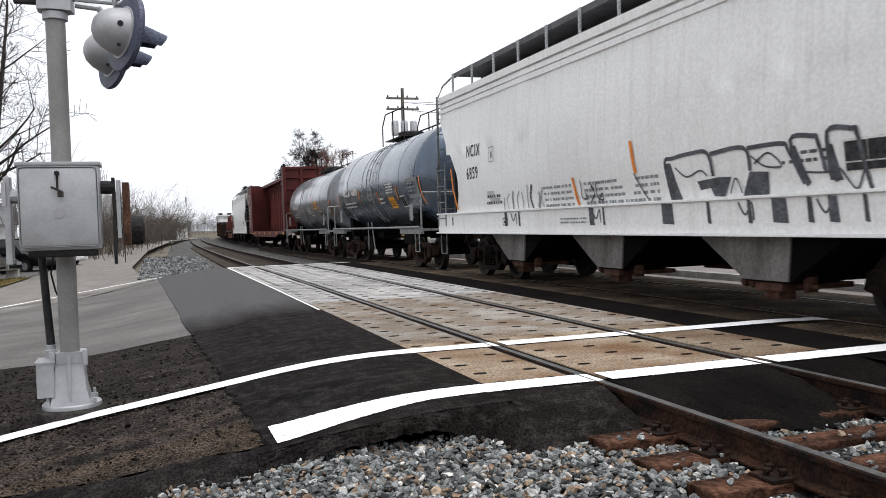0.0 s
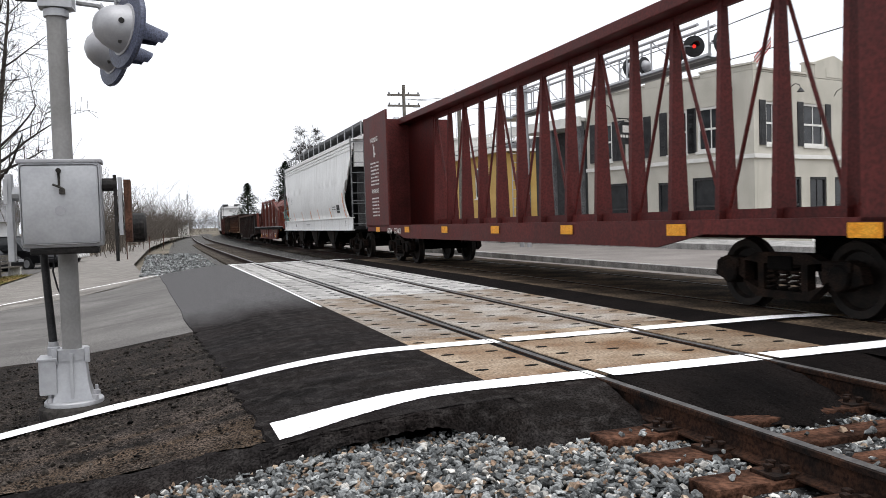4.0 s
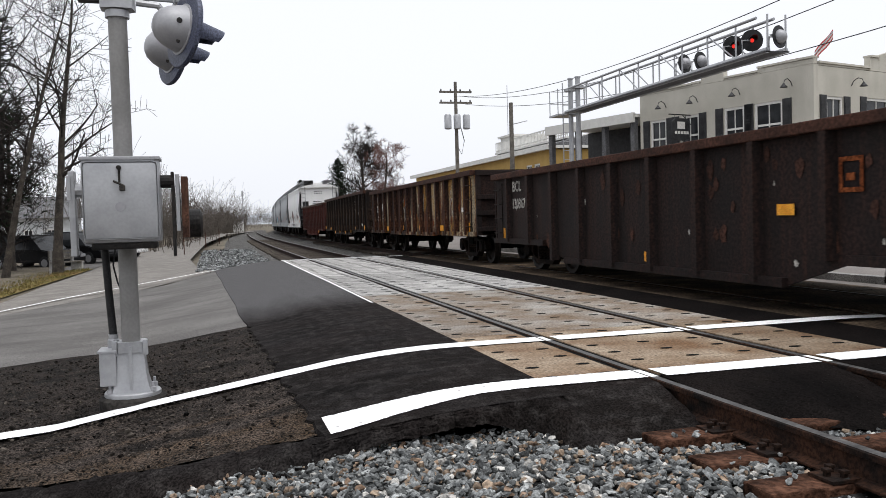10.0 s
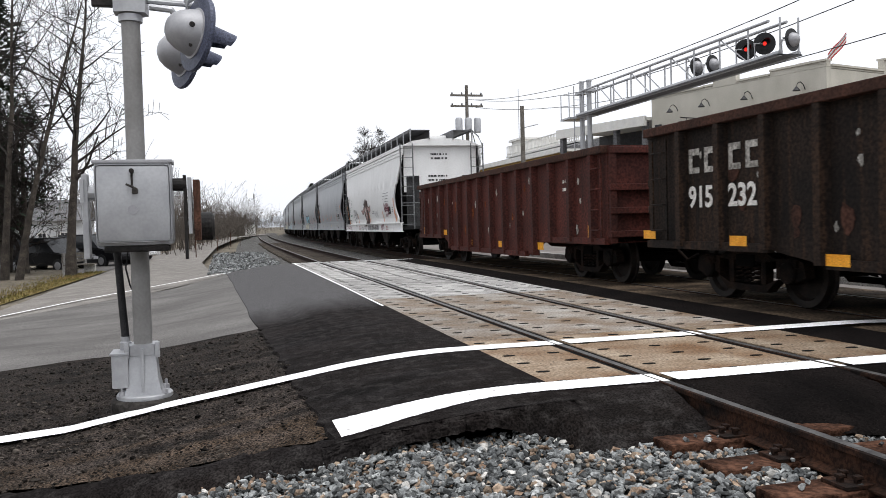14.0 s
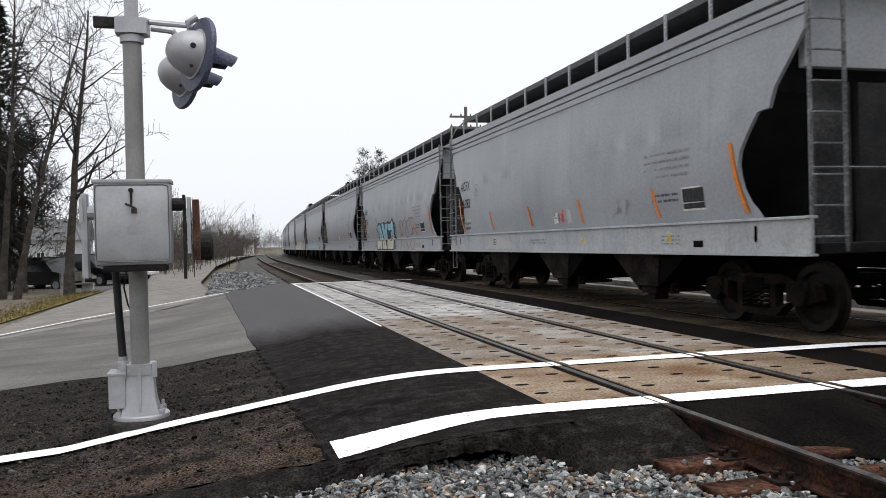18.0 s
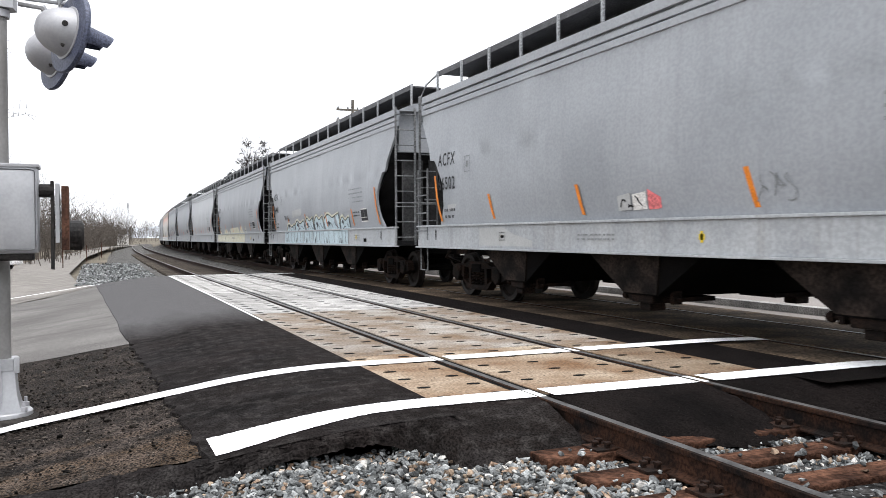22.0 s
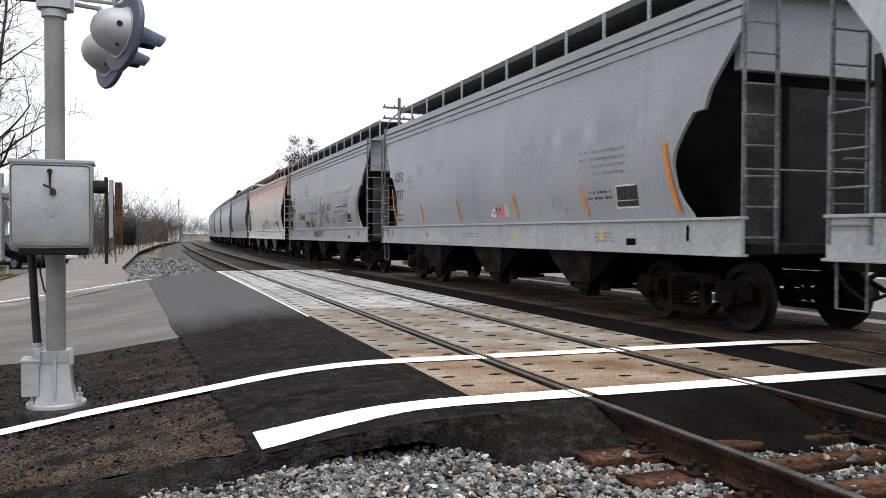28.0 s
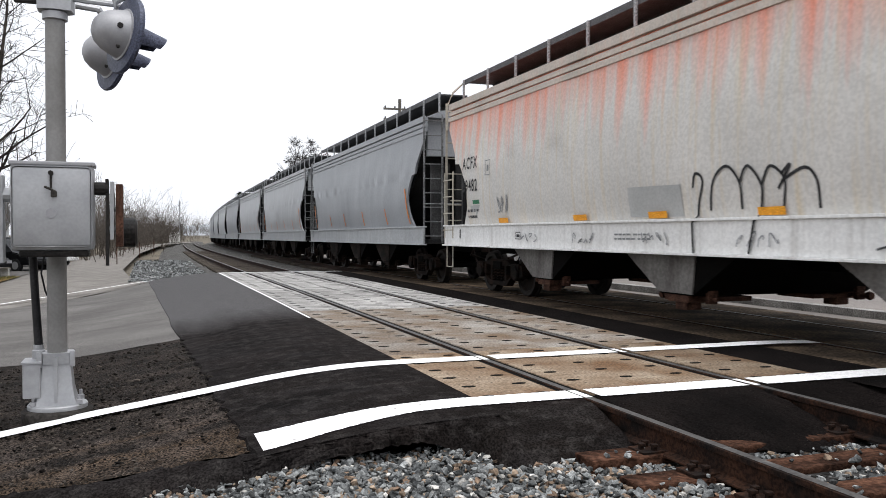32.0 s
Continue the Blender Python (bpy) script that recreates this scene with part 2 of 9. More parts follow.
# Grime on tan concrete, plus the train's shade put into the colour.
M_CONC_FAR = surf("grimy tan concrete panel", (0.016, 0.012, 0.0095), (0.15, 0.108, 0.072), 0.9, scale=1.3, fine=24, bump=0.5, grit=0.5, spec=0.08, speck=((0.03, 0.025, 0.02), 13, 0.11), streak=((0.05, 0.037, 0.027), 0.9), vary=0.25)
M_CRUMB = surf("asphalt crumb", (0.006, 0.0052, 0.0046), (0.075, 0.064, 0.055), 0.9, scale=8, fine=40, bump=0.3, vary=0.7, spec=0.08)
M_DOT = surf("yellow sticker", (0.70, 0.50, 0.03), (0.78, 0.58, 0.05), 0.5, scale=9, fine=60, bump=0.0, grit=0.1)
M_PLINTH = surf("dark concrete foundation", (0.018, 0.016, 0.015), (0.05, 0.046, 0.042), 0.9, scale=5, fine=30, bump=0.4, grit=0.3, spec=0.1)

# ---- mesh helpers ----
def box(bm, x0, x1, y0, y1, z0, z1, bevel=0.0):
    vs = [bm.verts.new((x, y, z)) for x in (x0, x1) for y in (y0, y1) for z in (z0, z1)]
    fs = [bm.faces.new([vs[i] for i in q]) for q in ((0, 1, 3, 2), (4, 6, 7, 5), (0, 4, 5, 1), (2, 3, 7, 6), (0, 2, 6, 4), (1, 5, 7, 3))]
    if bevel:
        edges = list({e for f in fs for e in f.edges})
        bmesh.ops.bevel(bm, geom=edges, offset=bevel, segments=2, affect="EDGES", profile=0.6)
    return vs


def tube(bm, pts, r, seg=8, cap=True):
    """A round bar along a polyline; r is one radius or one for each point."""
    pts = [Vector(p) for p in pts]
    rs = r if isinstance(r, (list, tuple)) else [r] * len(pts)
    rings = []
    for i, p in enumerate(pts):
        d = (pts[min(i + 1, len(pts) - 1)] - pts[max(i - 1, 0)]).normalized()
        u = d.cross(Vector((0, 0, 1)) if abs(d.z) < 0.9 else Vector((1, 0, 0))).normalized()
        v = d.cross(u)
        rings.append([bm.verts.new(p + (u * math.cos(a) + v * math.sin(a)) * rs[i]) for a in (2 * math.pi * k / seg for k in range(seg))])
    for a, b in zip(rings, rings[1:]):
        for k in range(seg):
            bm.faces.new((a[k], a[(k + 1) % seg], b[(k + 1) % seg], b[k]))
    if cap:
        bm.faces.new(rings[0][::-1])
        bm.faces.new(rings[-1])
    return rings


def prism(bm, pts, axis, a, b):
    """An outline of two coordinates, pushed along the third axis from a to b."""
    def at(p, c):
        return (c, p[0], p[1]) if axis == "x" else (p[0], c, p[1]) if axis == "y" else (p[0], p[1], c)
    va, vb = [bm.verts.new(at(p, a)) for p in pts], [bm.verts.new(at(p, b)) for p in pts]
    n = len(pts)
    bm.faces.new(va[::-1])
    bm.faces.new(vb)
    for i in range(n):
        bm.faces.new((va[i], va[(i + 1) % n], vb[(i + 1) % n], vb[i]))


def lathe(bm, profile, centre, axis, seg=20):
    """Turns rows of (radius, along) about an axis given as a vector."""
    d = Vector(axis).normalized()
    u = d.orthogonal().normalized()
    v = d.cross(u)
    c = Vector(centre)
    rings = [[bm.verts.new(c + d * h + (u * math.cos(t) + v * math.sin(t)) * max(r, 0.0005)) for t in (2 * math.pi * k / seg for k in range(seg))] for r, h in profile]
    for a, b in zip(rings, rings[1:]):
        for k in range(seg):
            bm.faces.new((a[k], a[(k + 1) % seg], b[(k + 1) % seg], b[k]))
    bm.faces.new(rings[0][::-1])
    bm.faces.new(rings[-1])


def grid(bm, rows):
    """Faces over rows of points."""
    vs = [[bm.verts.new(p) for p in row] for row in rows]
    for a, b in zip(vs, vs[1:]):
        for k in range(len(a) - 1):
            bm.faces.new((a[k], a[k + 1], b[k + 1], b[k]))
    return vs


def mesh_of(bm, name, smooth=None):
    bmesh.ops.recalc_face_normals(bm, faces=bm.faces)
    me = bpy.data.meshes.new(name)
    bm.to_mesh(me)
    bm.free()
    if smooth:
        me.shade_smooth()
        me.set_sharp_from_angle(angle=radians(smooth))
    return me


SHARED = {}


def shared(key, build, smooth=None):
    """A mesh that alike parts share: built once by build(bm)."""
    if key not in SHARED:
        bm = bmesh.new()
        build(bm)
        SHARED[key] = mesh_of(bm, key.split("|")[0], smooth)
    return SHARED[key]


def put(name, me, material, parent=None, label="", m=None):
    """One mesh object; alike meshes may carry different materials."""
    ob = new(name, me)
    if not me.materials:
        me.materials.append(material)
    ob.material_slots[0].link = "OBJECT"
    ob.material_slots[0].material = material
    if parent:
        ob.parent = parent
    if m is not None:
        ob.matrix_basis = m
    if label:
        ob["label"] = label
    return ob


def part(name, bm, material, parent=None, label="", smooth=None, m=None):
    return put(name, mesh_of(bm, name, smooth), material, parent, label, m)


def made(build, *args):
    bm = bmesh.new()
    build(bm, *args)
    return bm


def thing(name, label, category, group="", m=None):
    ob = new(name)
    ob.empty_display_size = 0.2
    if m is not None:
        ob.matrix_basis = m
    return tagged(ob, label, category, group)


def setting(name, bm, material, label="", smooth=None, category=""):
    return tagged(part(name, bm, material, smooth=smooth), label, category, kind="structure")


# ---- the plan: x across the tracks, y along them, z = 0 on the near track's rail heads ----
NEAR_C, FAR_C, GAUGE = 0.7525, 4.85, 1.505
CROSS_S, CROSS_N = 5.0, 27.0


def bend(y):
    """How far the tracks swing to the right, and sink, further up the line."""
    return max(0.0, y - 14.0) ** 2 / 4000.0


def sink(y):
    return -0.0035 * max(0.0, y - 16.0)


def gz(x, y):
    """The paved ground's height."""
    if x < -0.9:
        u = -0.9 - x
        z = -0.062 * u * u if u < 1.2 else -0.0893 - 0.152 * (min(u, 3.4) - 1.2)
        if x < -4.3:
            z -= 0.045 * min(-4.3 - x, 2.3)
        if x < -6.6:
            z -= 0.055 * min(-6.6 - x, 8.0)
        return z + 0.6 * sink(y)
    if x > 3.4:
        return -0.03 * min(x - 3.4, 1.0) - 0.02 * min(max(x - 4.4, 0), 4) + sink(y)
    return sink(y)


def loft(bm, a, b, n, dz, zf=gz):
    """A sheet between two plan lines of as many points, n strips wide, laid dz over the ground."""
    grid(bm, [[(p[0] + (q[0] - p[0]) * k / n, p[1] + (q[1] - p[1]) * k / n,
                zf(p[0] + (q[0] - p[0]) * k / n, p[1] + (q[1] - p[1]) * k / n) + dz) for k in range(n + 1)] for p, q in zip(a, b)])


def line(p, q, n, wob=0.0, seed=0):
    """n + 1 plan points from p to q with a ragged wobble."""
    r = random.Random(seed)
    out = []
    for k in range(n + 1):
        t = k / n
        w = wob if 0 < k < n else 0
        out.append((p[0] + (q[0] - p[0]) * t + r.uniform(-w, w), p[1] + (q[1] - p[1]) * t + r.uniform(-w, w)))
    return out

# ---- ground ----
def build_ground():
    bm = bmesh.new()
    xs = [-900, -300, -120, -60, -30, -14, -7, -3, 0, 4, 8, 14, 30, 60, 120, 300, 900]
    ys = [-300, -60, -20, 0, 5, 12, 27, 45, 70, 110, 160, 240, 400, 900, 1600]
    grid(bm, [[(x, y, -0.62 + 0.9 * sink(min(y, 160))) for x in xs] for y in ys])
    setting("ground", bm, M_EARTH, "bare brownish earth reaching the horizon", category="ground")

    # fresh black asphalt from the ragged west edge to the concrete panels
    bm = bmesh.new()
    west = line((-2.42, 5.0), (-2.60, 11.5), 40, 0.035, 1) + line((-2.62, 11.8), (-2.85, 23.7), 10, 0.02, 2) + [(-2.9, 26.3)]
    east = [(-0.80, p[1]) for p in west]
    loft(bm, west, east, 18, 0.0)
    grid(bm, [[(p[0], p[1], gz(*p)) for p in west], [(p[0] - 0.03, p[1], gz(p[0] - 0.03, p[1]) - 0.05) for p in west]])
    setting("pavement", bm, M_ASPH_NEW, "fresh black asphalt between the road and the concrete panels", category="pavement")

    # its broken south shoulder, falling to the ballast, and the black infill between and beside the rails
    def shoulder(name, x0, x1, top, toe, seed, drop, n=97):
        bm = bmesh.new()
        r = random.Random(seed)
        rows = []
        for k in range(n):
            x = x0 + (x1 - x0) * k / (n - 1)
            y0, y1 = top(x), toe(x) + r.uniform(-0.03, 0.03)
            rows.append([(x, y0 + (y1 - y0) * j / 15 + r.uniform(-0.01, 0.01) * (j > 0), gz(x, 5) - drop(x) * (j / 15) ** 1.7 + (0.016 * noise.noise(Vector((x * 5, j * 0.4, seed))) + 0.010 * noise.noise(Vector((x * 15, j * 1.2, seed)))) * min(1, j / 4)) for j in range(16)])
        grid(bm, rows)
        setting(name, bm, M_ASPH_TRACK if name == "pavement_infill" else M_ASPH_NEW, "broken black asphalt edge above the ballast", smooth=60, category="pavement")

    def ease(x, a, b):
        t = max(0.0, min(1.0, (x - a) / (b - a)))
        return t * t * (3 - 2 * t)
    shoulder("pavement_shoulder", -2.5, -0.05, lambda x: 5.02 + 0.36 * ease(x, -0.9, -0.78), lambda x: 4.92 - 0.56 * ease(x, -1.25, -0.75) + 0.12 * ease(x, -0.5, 0), 5, lambda x: 0.09 + 0.17 * ease(x, -1.5, -0.9))
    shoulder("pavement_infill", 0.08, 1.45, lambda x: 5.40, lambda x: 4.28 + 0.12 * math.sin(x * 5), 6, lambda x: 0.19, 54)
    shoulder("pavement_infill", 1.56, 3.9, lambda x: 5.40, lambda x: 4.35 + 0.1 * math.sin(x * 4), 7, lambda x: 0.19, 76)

    # old grey road, and the coarse dark patch before it
    bm = bmesh.new()
    south = line((-40, 3.0), (-9, 9.7), 6) + line((-8.5, 9.9), (-5.2, 11.35), 10, 0.06, 3) + line((-5.0, 11.45), (-2.45, 11.3), 9, 0.05, 5)
    north = line((-40, -2.0), (-9, 16.3), 6) + line((-8.5, 17.0), (-2.75, 26.2), 20)
    loft(bm, south, north, 10, -0.014)
    setting("road", bm, M_ASPH_OLD, "worn grey asphalt road beside the tracks", category="road")
    bm = bmesh.new()
    lo = line((-14, 6.0), (-5.4, 6.15), 6) + line((-5.2, 6.1), (-3.6, 5.44), 14, 0.035, 4) + line((-3.5, 5.42), (-2.30, 5.20), 12, 0.03, 4)
    hi = line((-14, 8.4), (-9, 9.8), 6) + line((-8.5, 10.05), (-5.2, 11.5), 13) + line((-5.0, 11.6), (-2.45, 11.45), 13)

    def fall(x, y):
        """The patch's unevenness dies away towards the road."""
        return max(0.0, min(1.0, (11.0 + 0.4 * min(0.0, x + 5.2) - y) / 0.7))
    loft(bm, lo, hi, 60, -0.020, lambda x, y: gz(x, y) + fall(x, y) * (0.012 * noise.noise(Vector((x * 3, y * 3, 0))) + 0.012 * noise.noise(Vector((x * 9, y * 9, 4)))))
    setting("pavement_patch", bm, M_ASPH_ROUGH, "coarse dark broken asphalt around the signal mast", category="pavement")
    # black broken edge where the coarse asphalt falls to the ballast
    bm = bmesh.new()
    rr = random.Random(14)
    edge = line((-7.5, 6.15), (-5.3, 6.15), 8, 0.02, 8) + line((-5.2, 6.1), (-3.6, 5.44), 26, 0.03, 9) + line((-3.55, 5.43), (-2.30, 5.20), 26, 0.03, 10)
    rows = []
    for p in edge:
        ragged = 0.10 * noise.noise(Vector((p[0] * 2.3, 1.0, 6))) + 0.05 * noise.noise(Vector((p[0] * 9, 2.0, 6)))
        rows.append([(p[0] + rr.uniform(-0.012, 0.012), p[1] - 0.04 + ragged - 0.81 * q / 11 + rr.uniform(-0.012, 0.012), gz(*p) + (0.026 if 0 < q < 4 else 0) - 0.012 - 0.36 * (q / 11) ** 1.25 + 0.03 * noise.noise(Vector((p[0] * 6, q * 0.8, 2))) * min(1, q / 3)) for q in range(12)])
    grid(bm, rows)
    setting("pavement_edge", bm, M_ASPH_NEW, "crumbling black asphalt edge", smooth=50, category="pavement")

    # the gravel drive that runs on beyond the crossing, and the lawn beside it
    bm = bmesh.new()
    loft(bm, [(-8.5, 17.1), (-8.2, 24), (-8.0, 40), (-7.2, 70), (-3.5, 120), (6, 190)], [(-2.9, 26.2), (-3.4, 29), (-3.9, 40), (-3.3, 70), (-0.5, 120), (8, 190)], 6, -0.02)
    setting("gravel_drive", bm, surf("pale gravel drive", (0.145, 0.133, 0.12), (0.215, 0.20, 0.183), 0.95, scale=1.5, fine=40, bump=0.5), "pale tan gravel drive along the line", category="drive")
    bm = bmesh.new()
    loft(bm, [(-60, 8), (-60, 60)], [(-8.6, 17.4), (-7.9, 39)], 10, 0.03)
    setting("lawn", bm, M_GRASS, "patchy winter lawn under the trees", category="lawn")
    bm = bmesh.new()
    loft(bm, [(-60, 39), (-60, 62)], [(-8.0, 39.2), (-7.6, 62)], 4, 0.0)
    setting("car_park", bm, M_ASPH_OLD, "grey asphalt car park behind the lawn", category="car park")

    # east side: asphalt between the tracks and the street beyond
    bm = bmesh.new()
    ys = [CROSS_S - 0.1 + (CROSS_N - CROSS_S) * k / 20 for k in range(21)]
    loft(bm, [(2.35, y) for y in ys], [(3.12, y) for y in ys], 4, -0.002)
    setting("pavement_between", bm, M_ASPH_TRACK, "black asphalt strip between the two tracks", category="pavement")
    bm = bmesh.new()
    loft(bm, [(6.45, -6), (6.45, 12), (6.45, 30), (7.2, 70), (10, 130)], [(16.4, -6), (16.4, 12), (16.4, 30), (17, 70), (20, 130)], 8, -0.01)
    setting("street", bm, surf("pale street concrete", (0.15, 0.134, 0.124), (0.21, 0.19, 0.178), 0.9, scale=0.6, fine=30, bump=0.2, grit=0.15), "pale concrete street beyond the tracks", category="street")
    bm = bmesh.new()
    prism(bm, [(7.4, -0.14), (7.62, -0.14), (7.62, 0.02), (7.4, 0.02)], "y", -6, 34)
    setting("kerb", bm, M_CONC, "long pale concrete kerb", category="kerb")
    bm = bmesh.new()
    prism(bm, [(14.6, -0.2), (17.6, -0.2), (17.6, 0.05), (14.6, 0.05)], "y", -6, 60)
    setting("footpath", bm, M_CONC, "concrete footpath before the shops", category="footpath")

    # white lines: two that mark the walkway, one along the road's far edge
    def stripe(name, y, x0, x1, w0, w1, label):
        bm = bmesh.new()
        n = 120
        r = random.Random(name)
        rows = []
        for k in range(n + 1):
            x = x0 + (x1 - x0) * k / n
            t = k / n
            w = (w0 + (w1 - w0) * min(1, t * 2.2)) / 2
            yy = y(x)
            rows.append([(x, yy - w + r.uniform(-0.006, 0.006), gz(x, yy) + 0.006), (x, yy + w + r.uniform(-0.006, 0.006), gz(x, yy) + 0.006)])
        grid(bm, rows)
        setting(name, bm, M_WHITE, label, category="road marking")
    gaps = ((-9.0, -0.05), (0.10, 1.43), (1.60, 4.02))
    for a, b in gaps:
        stripe("walkway_line", lambda x: 7.37 - 0.13 * max(0, -3.6 - x), a, b, 0.25, 0.25, "white painted line across the crossing")
    for a, b in ((-2.37, -0.05), (0.10, 1.43), (1.60, 4.02)):
        stripe("walkway_edge_line", lambda x: 5.46 - 0.14 * ease(-x, 1.2, 2.4), a, b, 0.46 if a < -1 else 0.28, 0.28, "thick white painted line at the crossing's edge")
    bm = bmesh.new()
    pts = [(-30, 4.0), (-14, 12.9), (-8.0, 18.4), (-6.4, 22.1), (-3.0, 26.1), (-0.8, 26.4)]
    loft(bm, pts, [(p[0] - 0.03, p[1] + 0.17) for p in pts], 1, 0.012)
    setting("road_edge_line", bm, M_WHITE, "white line along the road's far edge", category="road marking")
    bm = bmesh.new()
    loft(bm, [(-0.8, 26.4), (3.0, 26.4)], [(-0.8, 26.6), (3.0, 26.6)], 6, 0.012)
    loft(bm, [(-0.875, 11.6 + 0.74 * k) for k in range(21)], [(-0.84 + 0.00075 * k, 11.6 + 0.74 * k) for k in range(21)], 1, 0.012)
    setting("panel_edge_line", bm, M_WHITE, "thin white line along the panels' edge", category="road marking")


build_ground()


# ---- tracks ----
RAIL = [(-0.068, -0.171), (0.068, -0.171), (0.068, -0.160), (0.012, -0.140), (0.009, -0.045), (0.035, -0.034), (0.036, -0.006), (0.028, 0.0), (-0.028, 0.0), (-0.036, -0.006), (-0.035, -0.034), (-0.009, -0.045), (-0.012, -0.140), (-0.068, -0.160)]


def swing(centre, y):
    """The near track swings less than the far one and lies almost straight."""
    return bend(y) * (0.78 if centre == NEAR_C else 1.0)


def track_line(centre, lift, name):
    ys = [-40, 0, 4, 8, 14] + [14 + 6 * k for k in range(1, 12)] + [90, 105, 125, 150] + ([] if centre == NEAR_C else [180, 220, 270])
    for side in (-1, 1):
        x0 = centre + side * GAUGE / 2
        bm = bmesh.new()
        rows = [[(x0 + swing(centre, y) + p[0], y, lift + sink(y) + p[1]) for p in RAIL] for y in ys]
        vs = [[bm.verts.new(p) for p in row] for row in rows]
        n = len(RAIL)
        for a, b in zip(vs, vs[1:]):
            for k in range(n):
                bm.faces.new((a[k], a[(k + 1) % n], b[(k + 1) % n], b[k]))
        rail = tagged(part("rail", bm, M_RAILSIDE, smooth=40), "rusty steel rail of the %s track" % name, "rail", kind="structure")
        bm = bmesh.new()
        grid(bm, [[(x0 + swing(centre, y) + s * 0.029, y, lift + sink(y) + 0.0015) for s in (-1, 1)] for y in ys])
        part("rail_head", bm, M_RAILTOP, rail, "polished running surface")
        for d in (-1, 1):
            bm = bmesh.new()
            cys = [5.4 + (26.6 - 5.4) * k / 12 for k in range(13)]
            grid(bm, [[(x0 + swing(centre, y) + d * e, y, lift + sink(y) - 0.014) for e in (0.036, 0.135 if d * side < 0 else 0.10)] for y in cys])
            part("flangeway_filler", bm, M_UNDER, rail, "black rubber flangeway filler")


track_line(NEAR_C, 0.0, "near")
track_line(FAR_C, -0.03, "far")
for px in (0.0, GAUGE):
    for py, w in ((7.37, 0.25), (5.46, 0.28)):
        bm = bmesh.new()
        grid(bm, [[(px + dx, py + dy, 0.004) for dx in (-0.03, 0.03)] for dy in (-w / 2, w / 2)])
        setting("rail_paint", bm, M_WHITE, "white paint dashed over the rail head", category="road marking")


TIE_ROWS = [4.42 - 0.5 * k for k in range(7)]


def build_bed():
    """Ballast under both tracks outside the crossing."""
    for name, c, lift in (("near", NEAR_C, 0.0), ("far", FAR_C, -0.03)):
        for y0, y1, n in ((-30, 4.75, 24), (27.2, 230, 60)):
            bm = bmesh.new()
            rows = []
            for k in range(n + 1):
                y = y0 + (y1 - y0) * k / n
                rows.append([(c + swing(c, y) + x, y, lift + sink(y) + z) for x, z in ((-3.2, -0.56), (-1.9, -0.29), (-1.0, -0.215), (0, -0.2), (1.0, -0.215), (1.9, -0.29), (2.6, -0.45))])
            grid(bm, rows)
            setting("ballast_bed", bm, M_BALLAST_BED if y0 < 0 else M_BED_FAR, "grey crushed-stone ballast under the %s track" % name, smooth=40, category="ballast")
    tie = shared("tie", lambda bm: box(bm, -1.3, 1.3, -0.115, 0.115, -0.36, -0.158, 0.014))
    r = random.Random(11)
    for c, lift, spans in ((NEAR_C, 0.0, ((1.2, 4.42), (27.6, 75))), (FAR_C, -0.03, ((1.2, 4.42), (27.6, 60)))):
        for a, b in spans:
            y = b if a < 5 else a
            step = -0.5 if a < 5 else 0.52
            while a <= y <= b:
                ob = put("railway_tie", tie, M_TIE if a < 5 else M_TIE_FAR, m=pose(c + swing(c, y) + r.uniform(-0.05, 0.05), y + r.uniform(-0.02, 0.02), lift + sink(y) + r.uniform(-0.006, 0.004), 0, 0, r.uniform(-1.6, 1.6)))
                tagged(ob, "weathered brown wooden railway tie" if a < 5 else "weathered grey-brown wooden railway tie", "railway tie", "ties under the tracks")
                if c == NEAR_C and a < 5:
                    for px in (0.0, GAUGE):
                        pl = thing("tie_plate", "rusty steel tie plate with spike heads under the rail", "tie plate", "tie plates under the rails", m=pose(px, y, -0.156))
                        put("plate", shared("plate", lambda bm: box(bm, -0.19, 0.19, -0.09, 0.09, -0.004, 0.014, 0.003)), M_RAILSIDE, pl)
                        for sx, sy in ((-0.09, 0.05), (-0.09, -0.05), (0.09, 0.05), (0.09, -0.05), (-0.15, 0.0), (0.15, 0.0)):
                            put("spike", shared("spike", lambda bm: (box(bm, -0.013, 0.013, -0.013, 0.013, 0.01, 0.04), box(bm, -0.02, 0.02, -0.02, 0.02, 0.035, 0.052, 0.004))), M_RAILSIDE, pl, m=pose(sx, sy, 0))
                y += step


build_bed()


